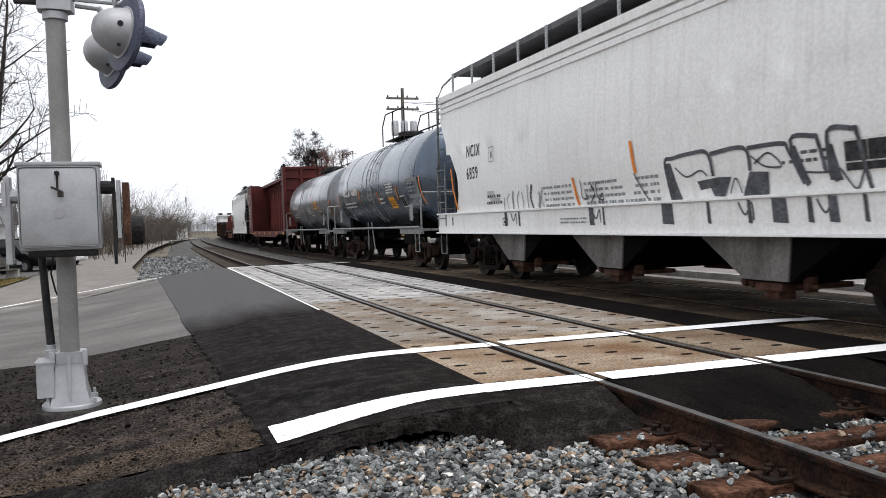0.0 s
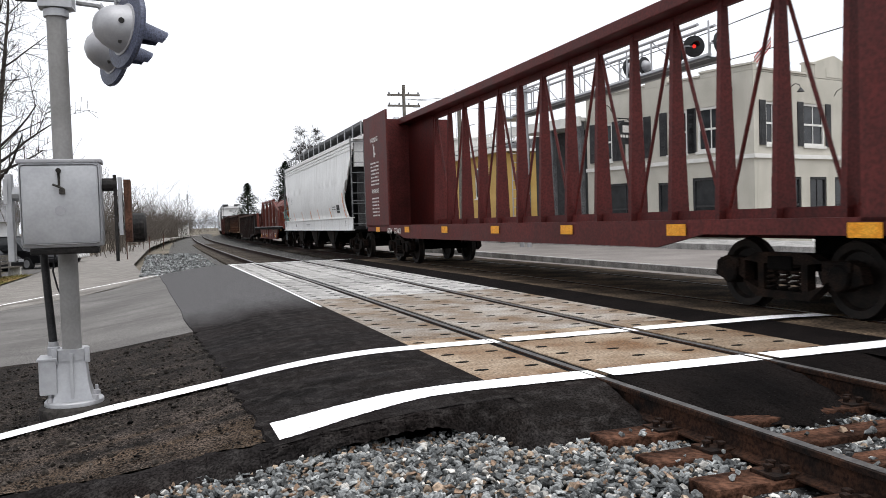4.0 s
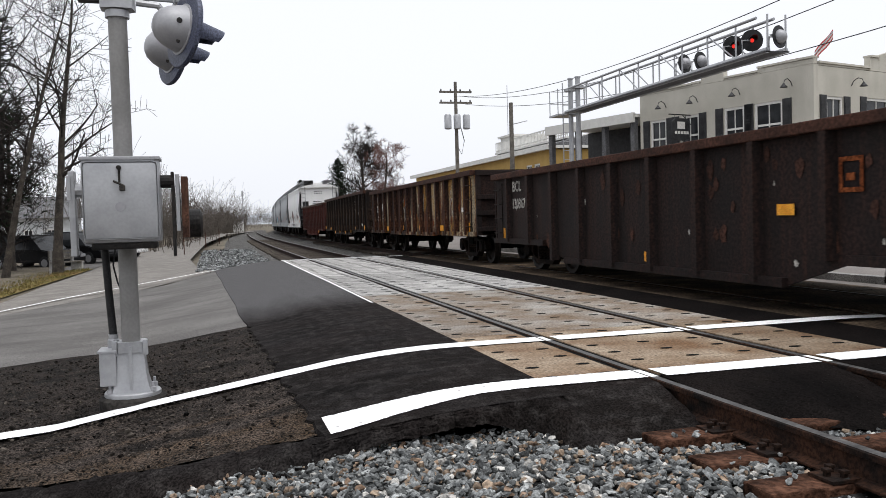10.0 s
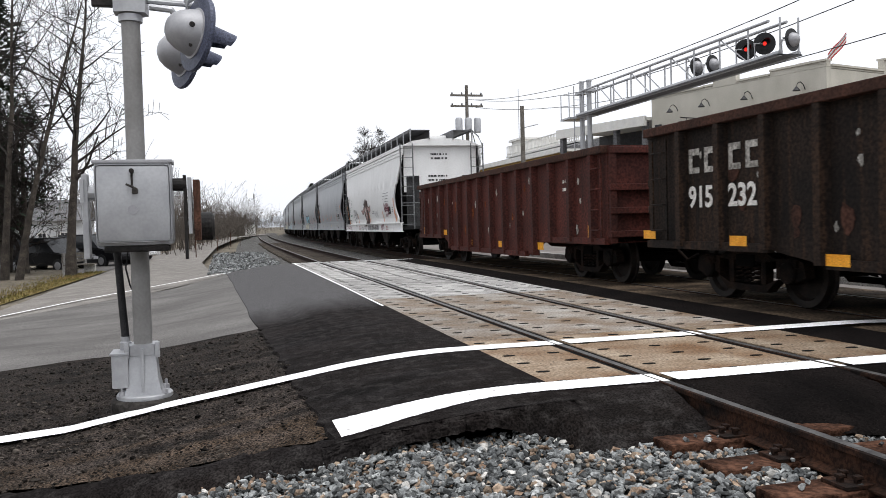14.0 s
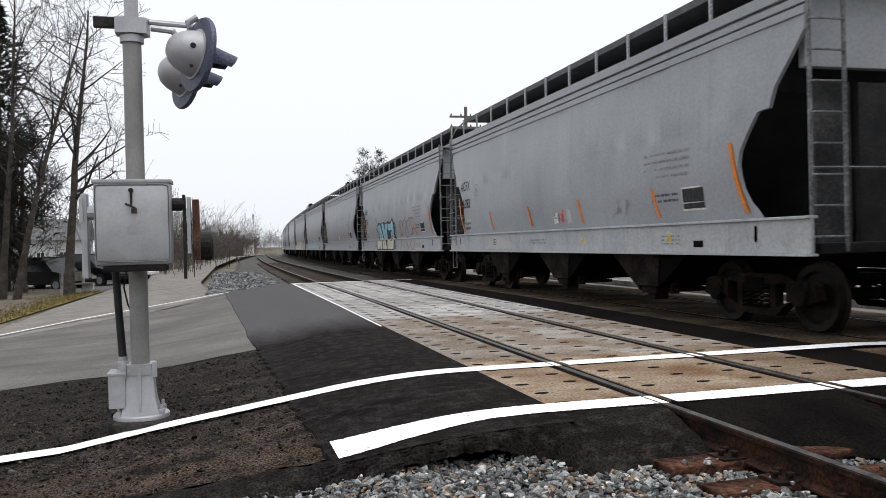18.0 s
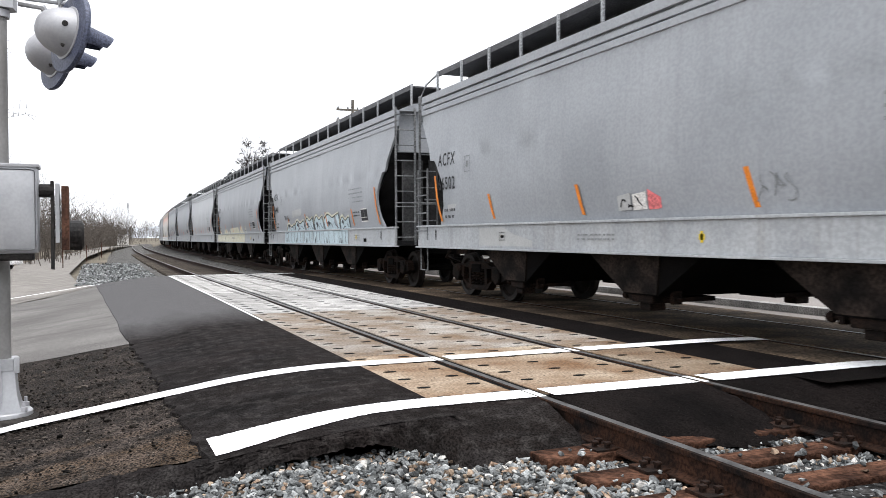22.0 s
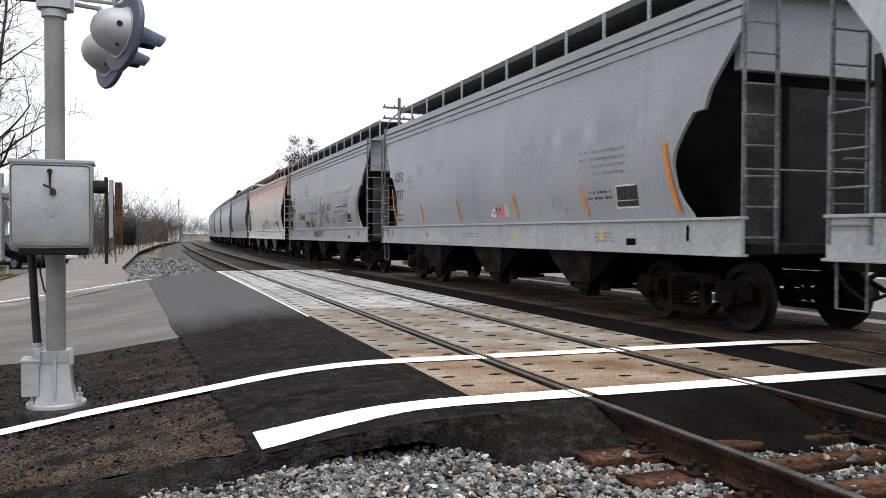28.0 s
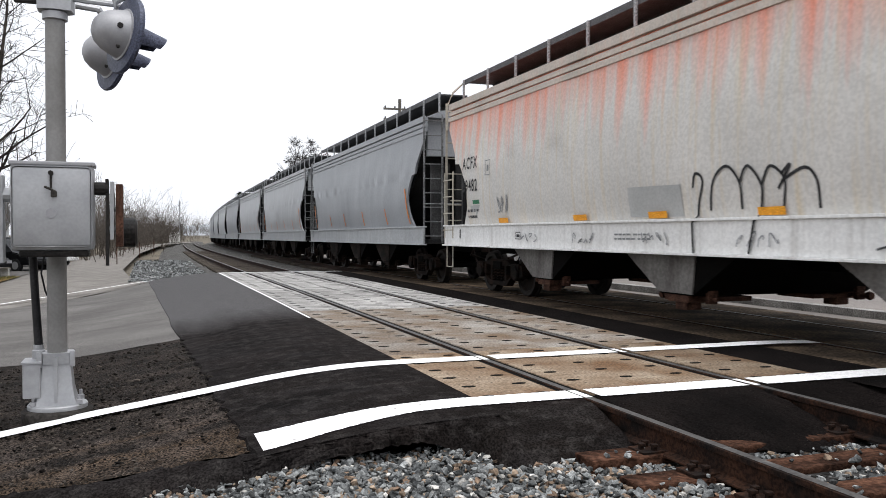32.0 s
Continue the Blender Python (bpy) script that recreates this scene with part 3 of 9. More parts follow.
def build_panels():
    """Concrete crossing panels: three lanes on the near track, their lifting holes, and the far track's edge panels."""
    def panel(w, l):
        def build(bm):
            box(bm, 0.004, w - 0.004, 0.006, l - 0.006, -0.18, 0.0, 0.006)
        return shared("panel|%.3f|%.3f" % (w, l), build)

    def hole(bm):
        lathe(bm, [(0.028, 0.0), (0.03, 0.003)], (0, 0, 0), (0, 0, 1), 8)
    slot = shared("panel_hole", hole)
    r = random.Random(3)
    deck = tagged(new("crossing_deck"), "concrete panel deck of the level crossing", "crossing deck", kind="structure")
    L = 2.44
    for c, lift, lanes in ((NEAR_C, 0.0, ((-1.56, 0.715), (-0.66, 1.32), (0.845, 0.76))), (FAR_C, -0.03, ((-1.66, 0.81), (-0.66, 1.32), (0.845, 0.75)))):
        for dx, w in lanes:
            y, k = 5.42 if c == NEAR_C else 5.0, 0
            while y < 26.2:
                l = min(L, 26.6 - y)
                # Far panels get the colour that holds the train's shade.
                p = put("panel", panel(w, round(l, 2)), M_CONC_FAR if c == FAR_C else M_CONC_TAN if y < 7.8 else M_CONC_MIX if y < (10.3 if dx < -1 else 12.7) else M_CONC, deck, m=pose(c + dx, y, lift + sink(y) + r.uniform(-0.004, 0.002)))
                if c == NEAR_C:
                    for row in range(6):
                        for fx in ((0.2, 0.8) if w < 1 else (0.12, 0.5, 0.88)):
                            if (row + 0.5) / 6 * L < l - 0.1:
                                put("bolt_hole", slot, M_UNDER, p, m=pose(w * fx + r.uniform(-0.01, 0.01), (row + 0.5) / 6 * L, 0.0, 0, 0, 0) @ Matrix.Diagonal((2.1, 1.15, 1, 1)))
                y += L
                k += 1


build_panels()

# ---- the train ----
def wheel_mesh(bm):
    lathe(bm, [(0.06, -0.09), (0.09, -0.09), (0.10, -0.03), (0.30, 0.0), (0.33, -0.05), (0.415, -0.055), (0.42, 0.04), (0.45, 0.055), (0.45, 0.085), (0.34, 0.085), (0.29, 0.05), (0.1, 0.06), (0.06, 0.09)], (0, 0, 0), (1, 0, 0), 28)


def side_frame(bm):
    """One cast truck side in the y-z plane, centred on the bolster, at x = 0."""
    out = [(-1.18, 0.40), (-1.14, 0.58), (-0.98, 0.64), (-0.62, 0.62), (-0.40, 0.70), (0.40, 0.70), (0.62, 0.62), (0.98, 0.64), (1.14, 0.58), (1.18, 0.40), (0.98, 0.34), (0.80, 0.44), (0.62, 0.36), (0.42, 0.17), (-0.42, 0.17), (-0.62, 0.36), (-0.80, 0.44), (-0.98, 0.34)]
    inn = [(-0.34, 0.58), (0.34, 0.58), (0.34, 0.26), (-0.34, 0.26)]
    # the frame is made of its limbs, with the spring window left open
    prism(bm, [out[i] for i in (0, 1, 2, 3, 15, 16, 17)], "x", -0.07, 0.07)
    prism(bm, [out[i] for i in (8, 9, 10, 11, 12, 6, 7)][::1], "x", -0.07, 0.07)
    prism(bm, [(-0.66, 0.60), (-0.40, 0.70), (0.40, 0.70), (0.66, 0.60), (0.34, 0.57), (-0.34, 0.57)], "x", -0.075, 0.075)
    prism(bm, [(-0.66, 0.36), (-0.42, 0.17), (0.42, 0.17), (0.66, 0.36), (0.36, 0.26), (-0.36, 0.26)], "x", -0.075, 0.075)
    for s in (-1, 1):
        prism(bm, [(s * 0.30, 0.25), (s * 0.40, 0.25), (s * 0.40, 0.58), (s * 0.30, 0.58)], "x", -0.06, 0.06)
        lathe(bm, [(0.13, -0.12), (0.15, -0.10), (0.15, 0.08), (0.12, 0.10)], (0, s * 0.88, 0.45), (1, 0, 0), 12)
        box(bm, -0.10, 0.10, s * 0.88 - 0.17, s * 0.88 + 0.17, 0.52, 0.62, 0.01)


def spring_mesh(bm):
    pts = [(0.055 * math.cos(a * 1.2), 0.075 * math.sin(a * 1.2), 0.27 + 0.30 * a / 26) for a in range(27)]
    tube(bm, pts, 0.016, 5)


def add_truck(car, y, mat, label=""):
    """Bolster as the part; frames, wheels, axles and springs on it."""
    truck = put("truck", shared("bolster", lambda bm: (box(bm, -1.1, 1.1, -0.2, 0.2, 0.5, 0.66, 0.02), box(bm, -0.3, 0.3, -0.3, 0.3, 0.64, 0.86, 0.02))), M_UNDER, car, m=pose(0, y, 0))
    for s in (-1, 1):
        put("side_frame", shared("side_frame", side_frame), mat, truck, label, m=pose(s * 1.0, 0, 0))
        for y in (-0.19, 0.0, 0.19):
            put("spring", shared("spring", spring_mesh), M_TRUCK, truck, m=pose(s * 1.02, y, 0))
        put("axle", shared("axle", lambda bm: tube(bm, [(-0.72, 0, 0), (0.72, 0, 0)], 0.08, 10)), M_UNDER, truck, m=pose(0, s * 0.88, 0.45))
        for x in (-1, 1):
            put("wheel", shared("wheel", wheel_mesh, 35), M_WHEEL, truck, m=pose(x * 0.79, s * 0.88, 0.42, 0, 0, 180 if x > 0 else 0))
    return truck


def add_coupler(car, y, s):
    def build(bm):
        box(bm, -0.1, 0.1, -0.1, 0.55, 0.78, 0.98, 0.02)
        prism(bm, [(-0.17, 0.5), (0.12, 0.5), (0.16, 0.72), (0.02, 0.78), (-0.02, 0.64), (-0.15, 0.74)], "z", 0.74, 1.02)
        tube(bm, [(0.3, 0.0, 0.85), (0.32, 0.25, 0.6), (0.3, 0.5, 0.45), (0.22, 0.7, 0.55)], 0.022, 6)
    put("coupler", shared("coupler", build), M_TRUCK, car, m=pose(0, y, 0, 0, 0, 0 if s > 0 else 180))


def ladder_mesh(w, z0, z1, n):
    def build(bm):
        for s in (-1, 1):
            box(bm, -0.012, 0.012, s * w / 2 - 0.022, s * w / 2 + 0.022, z0, z1)
        for k in range(n):
            z = z0 + (z1 - z0) * (k + 0.5) / n
            tube(bm, [(0.0, -w / 2, z), (-0.05, -w / 2 + 0.03, z), (-0.05, w / 2 - 0.03, z), (0.0, w / 2, z)], 0.013, 5)
    return shared("ladder|%g|%g|%g|%d" % (w, z0, z1, n), build)


def flat_text(body, size, stretch=1.0, bold=0.0, gap=1.0):
    """Lettering as a flat mesh in its own plane, from Blender's built-in font."""
    cu = bpy.data.curves.new("lettering", "FONT")
    cu.body, cu.size, cu.resolution_u, cu.offset, cu.space_character = body, size, 3, bold, gap
    ob = bpy.data.objects.new("lettering", cu)
    me = bpy.data.meshes.new_from_object(ob)
    bpy.data.objects.remove(ob)
    bpy.data.curves.remove(cu)
    for v in me.vertices:
        v.co.x *= stretch
    return me


def on_side(me, y, z, prof, out=0.010):
    """Lays a flat mesh on a car's west side: its x runs towards the car's front, its y up, y and z its lower left corner."""
    for v in me.vertices:
        u, w = v.co.x, v.co.y
        v.co = (-(prof(z + w) + out), y - u, z + w)
    return me


def side_text(car, body, y, z, size, prof, material, stretch=1.0, bold=0.0, out=0.012, gap=1.0):
    me = on_side(flat_text(body, size, stretch, bold, gap), y, z, prof, out)
    return put("lettering", me, material, car)


def quads(rects):
    me = bpy.data.meshes.new("marking")
    vs, fs = [], []
    for u0, v0, u1, v1 in rects:
        n = len(vs)
        vs += [(u0, v0, 0), (u1, v0, 0), (u1, v1, 0), (u0, v1, 0)]
        fs.append((n, n + 1, n + 2, n + 3))
    me.from_pydata(vs, [], fs)
    return me


def side_rects(car, name, rects, y, z, prof, material, label="", out=0.010):
    ob = put(name, on_side(quads(rects), y, z, prof, out), material, car, label)
    return tagged(ob, label or "small stencilled print", kind="stuff") if name == "stencil_data" else ob


def bars(r, w, h, rows, thick=0.42):
    """Unreadable small print: rows of short bars."""
    out = []
    for k in range(rows):
        u, v = 0.0, h - (k + 1) * h / rows
        while u < w:
            l = r.uniform(0.03, 0.12)
            out.append((u, v, min(u + l, w), v + h / rows * thick))
            u += l + r.choice((0.015, 0.02, 0.06))
    return out


def stroke(pts, width):
    """A painted line through plan points as a flat ribbon."""
    me = bpy.data.meshes.new("spray_line")
    n = len(pts)
    smooth = []
    for i in range(n - 1):
        p0, p1, p2, p3 = (Vector(pts[max(i - 1, 0)]), Vector(pts[i]), Vector(pts[i + 1]), Vector(pts[min(i + 2, n - 1)]))
        for k in range(5):
            t = k / 5
            smooth.append(0.5 * ((2 * p1) + (p2 - p0) * t + (2 * p0 - 5 * p1 + 4 * p2 - p3) * t * t + (3 * p1 - p0 - 3 * p2 + p3) * t ** 3))
    smooth.append(Vector(pts[-1]))
    vs, fs = [], []
    for i, p in enumerate(smooth):
        d = (smooth[min(i + 1, len(smooth) - 1)] - smooth[max(i - 1, 0)])
        d = d.normalized() if d.length > 1e-6 else Vector((1, 0))
        q = Vector((-d.y, d.x)) * width / 2
        vs += [(p.x + q.x, p.y + q.y, 0), (p.x - q.x, p.y - q.y, 0)]
        if i:
            fs.append((2 * i - 2, 2 * i - 1, 2 * i + 1, 2 * i))
    me.from_pydata(vs, [], fs)
    return me


def fill(pts, step=0.04):
    """A painted patch inside an outline, cut into level strips that follow a curved side."""
    me = bpy.data.meshes.new("spray_fill")
    lo, hi = min(p[1] for p in pts), max(p[1] for p in pts)
    n = max(1, int((hi - lo) / step))
    levels = sorted({round(v, 4) for v in [p[1] for p in pts] + [lo + (hi - lo) * k / n for k in range(n + 1)]})
    edges = list(zip(pts, pts[1:] + pts[:1]))
    vs, index, fs = [], {}, []

    def vert(u, v):
        key = (round(u, 4), round(v, 4))
        if key not in index:
            index[key] = len(vs)
            vs.append((u, v, 0))
        return index[key]
    for v0, v1 in zip(levels, levels[1:]):
        mid = (v0 + v1) / 2
        hits = sorted((p[0] + (q[0] - p[0]) * (mid - p[1]) / (q[1] - p[1]), p, q) for p, q in edges if (p[1] <= mid) != (q[1] <= mid))
        for (_, p, q), (_, r, s) in zip(hits[::2], hits[1::2]):
            def at(e, f, v):
                return e[0] + (f[0] - e[0]) * (v - e[1]) / (f[1] - e[1])
            face = [vert(at(p, q, v0), v0), vert(at(r, s, v0), v0), vert(at(r, s, v1), v1), vert(at(p, q, v1), v1)]
            face = list(dict.fromkeys(face))
            if len(face) > 2:
                fs.append(tuple(face))
    me.from_pydata(vs, [], fs)
    return me


# --- covered hopper ---
HOP_L = 14.6
SILL = {"top": 1.40}  # height of the side sill on the car being built
SIDE = [(1.40, 1.50), (1.62, 1.545), (1.95, 1.585), (2.35, 1.60), (2.75, 1.59), (3.1, 1.565), (3.4, 1.54), (3.68, 1.525), (3.70, 1.485), (4.06, 1.485)]
SIDE_Z = [1.40, 1.48, 1.55, 1.62, 1.79, 1.95, 2.08, 2.25, 2.4, 2.55, 2.69, 2.705, 2.94, 3.1, 3.25, 3.4, 3.5, 3.6, 3.68, 3.70, 4.04]


def hop_prof(z):
    if z <= SILL["top"]:
        return 1.602
    if z <= SIDE[0][0]:
        return 1.50
    for (za, xa), (zb, xb) in zip(SIDE, SIDE[1:]):
        if z <= zb:
            return xa + (xb - xa) * (z - za) / (zb - za)
    return 1.485


def hop_end(z):
    """How far the side sheet stops short of the car's end at a height: the rounded cut-away over the slope sheet."""
    pts = ((1.40, 1.0), (1.48, 1.05), (1.62, 1.18), (1.79, 1.28), (2.08, 1.32), (2.25, 1.27), (2.4, 1.16), (2.55, 1.04), (2.69, 0.91), (2.705, 0.69), (2.94, 0.60), (3.5, 0.13), (4.1, 0.10))
    for (za, ea), (zb, eb) in zip(pts, pts[1:]):
        if z <= zb:
            return ea + (eb - ea) * max(0, z - za) / (zb - za)
    return 0.1


def hop_shell(h):
    """One bulging side of the bin, slightly dished between its inner stakes."""
    def build(bm):
        n = 72
        rows = []
        for z in ([SILL["top"] + 0.001] if SILL["top"] < 1.39 else []) + SIDE_Z:
            e = h - hop_end(z)
            rows.append([(-(hop_prof(max(z, SILL["top"] + 0.002)) + 0.009 * math.sin(k / n * math.pi * 8) ** 10 - 0.017 * noise.noise(Vector((k * 0.21, z * 0.9, 0))) - 0.006 * noise.noise(Vector((k * 0.5, z * 2.2, 5)))), -e + 2 * e * k / n, z) for k in range(n + 1)])
        top = grid(bm, rows)
        back = [[bm.verts.new((v.co.x + 0.05, v.co.y, v.co.z)) for v in (r[0], r[-1])] for r in top]
        for i in range(len(top) - 1):
            bm.faces.new((top[i][0], back[i][0], back[i + 1][0], top[i + 1][0]))
            bm.faces.new((top[i][-1], top[i + 1][-1], back[i + 1][1], back[i][1]))
    return build


def hop_band(z0, z1, x):
    return lambda h: lambda bm: box(bm, -x, -x + 0.06, -h + 0.10, h - 0.10, z0, z1, 0.008)


def hop_roof(h):
    return lambda bm: prism(bm, [(-1.49, 4.03), (-1.1, 4.20), (-0.5, 4.29), (0.5, 4.29), (1.1, 4.20), (1.49, 4.03)], "y", -h + 0.1, h - 0.1)


def hop_slope(h):
    """Slope sheet and the end wall of the bin, at the far end."""
    return lambda bm: grid(bm, [[(s * 1.46, h - 0.55, 3.56) for s in (-1, 0, 1)], [(s * 1.46, h - 0.75, 2.9) for s in (-1, 0, 1)], [(s * 1.46, h - 2.7, 1.25) for s in (-1, 0, 1)], [(s * 1.2, h - 3.2, 0.85) for s in (-1, 0, 1)]])


def hop_outlet(bm):
    """A raked discharge trough under one bay."""
    prism(bm, [(-1.25, 1.0), (1.25, 1.0), (0.34, 0.44), (-0.34, 0.44)], "x", -1.42, 1.42)


def hop_cheek(bm):
    """The painted cheek plate that closes a trough at one side."""
    prism(bm, [(-0.42, 1.0), (1.22, 1.0), (0.34, 0.46), (-0.36, 0.46)], "x", -1.445, -1.42)


def hop_gate(bm):
    """The gate frame under a trough, with its shaft end."""
    box(bm, -1.40, -1.0, -0.22, 0.22, 0.34, 0.44, 0.02)
    box(bm, -1.36, -1.12, -0.13, 0.10, 0.24, 0.35, 0.02)
    box(bm, -1.15, -0.5, -0.34, 0.34, 0.36, 0.42, 0.01)
    tube(bm, [(-1.2, -0.55, 0.40), (-1.2, 0.62, 0.40)], 0.025, 6)
    lathe(bm, [(0.05, -0.04), (0.06, 0.0), (0.05, 0.04)], (-1.2, 0.60, 0.40), (0, 1, 0), 8)
    for y in (-0.42, 0.44):
        box(bm, -1.26, -1.12, y - 0.035, y + 0.035, 0.34, 0.52, 0.008)


def hop_board(h, s):
    """One side of the roof walkway: boards with a lip and the stringer under their inner edge."""
    ring = [(1.15, 4.53), (1.15, 4.64), (1.125, 4.64), (1.125, 4.60), (0.44, 4.60), (0.44, 4.25), (0.465, 4.25), (0.465, 4.57), (1.125, 4.57), (1.125, 4.53)]
    return lambda bm: prism(bm, [(s * x, z) for x, z in ring], "y", -h, h)


def hop_grab(h):
    """The bent rail that rises from the roof's corner to the walkway."""
    return lambda bm: tube(bm, [(-1.55, h - 0.05, 3.5), (-1.55, h - 0.03, 4.05), (-1.40, h - 0.0, 4.35), (-1.15, h - 0.0, 4.58), (-1.1, h - 0.2, 4.6)], 0.022, 6)


def hopper(mats, label, marks, m=None, extra=None, detail=True, L=14.6, tape="upright", low=0.0, spots=(3.62, 1.38, -1.18, -3.8), inset=1.44, sill_z=(0.985, 1.376), size=0.34, panel=True, wall_low=3.12):
    """mats: body, sill, end colours. marks: reporting letters and number. low: how much lower its lettering stands."""
    body, sill, endm = mats[:3]
    band, bay = mats[3:] if len(mats) > 3 else (body, M_BAYDARK)
    wall = endm if body == M_HOP_PINK else body
    h = L / 2
    zb, zs = sill_z
    SILL["top"] = zs + 0.024
    car = thing("covered_hopper_car", label, "freight car", "cars of the train", m)

    def sh(name, key, build, mat, lab="", at=None, smooth=None):
        return put(name, shared("%s|%g|%g|%g" % (key, L, zs, wall_low), build, smooth), mat, car, lab, at)
    sh("roof", "hop_roof", hop_roof(h), body)
    for s in (0, 180):
        t = pose(0, 0, 0, 0, 0, s)
        q = 1 if s == 0 else -1
        sh("side_shell", "hop_shell", hop_shell(h), body, at=t, smooth=30)
        for k, (z0, z1, x) in enumerate(((3.67, 3.765, 1.55), (3.80, 3.885, 1.53), (3.92, 4.06, 1.545))):
            sh("roof_band", "hop_band%d" % k, hop_band(z0, z1, x)(h), band, at=t)
        sh("side_sill", "hop_sill", lambda bm: box(bm, -1.60, -1.555, -h, h, zb, zs, 0.006), sill, at=t)
        sh("sill_top_flange", "hop_flange", lambda bm: box(bm, -1.64, -1.50, -h, h, zs, zs + 0.034, 0.006), sill, at=t)
        sh("sill_bottom_flange", "hop_flange_low", lambda bm: box(bm, -1.66, -1.50, -h, h, zb - 0.03, zb, 0.006), sill, at=t)
        # Slope sheet, end plate and end sill have the car end's shade in their colour.
        sh("slope_sheet", "hop_slope", hop_slope(h), M_END_SHADE, "slope sheet coloured as in shade", at=t)
        sh("end_wall", "hop_endwall", lambda bm: box(bm, -1.38, 1.38, h - 0.42, h - 0.30, wall_low, 4.08, 0.01), wall, at=t)
        for x in (-1, 1):
            sh("end_post", "hop_endpost", lambda bm: box(bm, -0.24, 0.24, h - 0.36, h - 0.26, 1.0, 2.945, 0.01), M_ENDPOST, "grimy end post with shade in its grey", at=t @ pose(x * 1.06, 0, 0))
        sh("end_plate", "hop_endplate", lambda bm: box(bm, -0.62, 0.62, h - 0.44, h - 0.36, 1.0, 2.97, 0.01), M_END_SHADE, "middle end plate coloured as in shade", at=t)
        sh("end_sill", "hop_endsill", lambda bm: box(bm, -1.45, 1.45, h - 0.34, h - 0.02, 0.98, 1.10, 0.01), M_END_SHADE, at=t)
        sh("end_grab_bar", "hop_endbar", lambda bm: tube(bm, [(-1.5, h - 0.12, 1.95), (1.5, h - 0.12, 1.95)], 0.018, 6), endm, at=t)
        sh("corner_rail", "hop_grab", hop_grab(h), endm, at=t)
        if detail:
            put("ladder", ladder_mesh(0.46, 1.0, 4.1, 9), endm, car, m=t @ pose(-1.33, h - 0.02, 0, 0, 0, -90))
            put("ladder", ladder_mesh(0.46, 1.0, 4.1, 9), endm, car, m=t @ pose(1.33, h - 0.02, 0, 0, 0, -90))
            put("side_ladder", ladder_mesh(0.5, 1.12, 2.56, 4), endm, car, m=t @ pose(-1.60, h - 0.29, 0))
            sh("step", "hop_step", lambda bm: tube(bm, [(-1.58, h - 0.12, 1.0), (-1.58, h - 0.12, 0.5), (-1.58, h - 0.48, 0.5), (-1.58, h - 0.48, 1.0)], 0.016, 6), endm, at=t)
            sh("brake_pipe", "hop_pipe", lambda bm: tube(bm, [(-0.9, h - 0.1, 0.9), (-0.9, h + 0.15, 0.75), (-0.5, h + 0.3, 0.62)], 0.03, 6), M_TRUCK, at=t)
        add_coupler(car, h * q, q)
        sh("roof_walkway", "hop_board", hop_board(h - 0.05, -1), M_BOARD, "dark steel grating walkway", at=t)
        add_truck(car, q * (h - 1.75), M_TRUCK)
        for k in range(13):
            put("walkway_post", shared("walkway_post", lambda bm: box(bm, -0.016, 0.016, -0.028, 0.028, 4.14, 4.64)), M_POSTS, car, m=t @ pose(-1.165, -h + 0.05 + (2 * h - 0.1) * k / 12, 0))
    for k in range(10 if detail else 0):
        put("hatch_cover", shared("hop_hatch", lambda bm: box(bm, -0.4, 0.4, -0.5, 0.5, 4.28, 4.48, 0.03)), body, car, m=pose(0, (h - 0.7) * ((k + 0.5) / 5 - 1), 0))
    for y in (-0.46 * h, 0.0, 0.46 * h):
        # The trough's near-black is the shade on its slopes, set as colour.
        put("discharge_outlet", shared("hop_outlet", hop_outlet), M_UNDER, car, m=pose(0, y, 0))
        for turn in (0, 180):
            put("cheek_plate", shared("hop_cheek", hop_cheek), bay, car, m=pose(0, y, 0, 0, 0, turn))
            put("outlet_gate", shared("hop_gate", hop_gate), M_TRUCK if bay == M_BAYDARK else M_RUSTPLATE, car, "rusty outlet gate", m=pose(0, y, 0, 0, 0, turn))
    if wall_low < 3:
        r = random.Random(3)
        for z, w, rows in ((3.55, 0.62, 2), (2.75, 0.75, 2)):
            put("end_stencil", quads([(-u0 - 0.1, v0 + z, -u1 - 0.1, v1 + z) for u0, v0, u1, v1 in bars(r, w, 0.30, rows)]), M_INK, car, m=pose(0.35, -h + 0.285, 0, 90, 0, 0))
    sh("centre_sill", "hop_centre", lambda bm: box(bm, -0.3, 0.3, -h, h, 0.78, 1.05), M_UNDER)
    if detail:
        if marks:
            y, z = h - inset, 2.55 - low
            side_text(car, marks[0], y, z, size, hop_prof, M_INK, 0.80, 0.004, gap=1.22)
            side_text(car, marks[1], y, z - (0.46 if size > 0.3 else 0.36), size, hop_prof, M_INK, 0.80, 0.004, gap=1.22)
            r = random.Random(marks[1])
            if low == 0:
                side_rects(car, "touch_up_patch", [(0.0, 0.13, 1.0, 0.26), (0.25, 0.0, 1.25, 0.12)], h - inset - 0.38, 1.535, hop_prof, SPRAY_PATCH, "pale patch under the stencil", out=0.009)
            side_rects(car, "stencil_data", bars(r, 1.5 if low == 0 else 0.8, 0.25, 2), h - inset - 0.2, 1.54 - low, hop_prof, M_INKWORN)
            if panel:
                side_rects(car, "stencil_data", bars(r, 1.25, 0.44, 4, 0.3), -h + 3.68, 2.08, hop_prof, M_FADED, "faded small stencil print")
            side_rects(car, "stencil_data", bars(r, 0.72, 0.17, 2), -h + 3.5, 1.72, hop_prof, M_INKWORN)
            side_rects(car, "stencil_data", bars(r, 0.9, 0.12, 2), 1.2, 1.14, hop_prof, M_FADED)
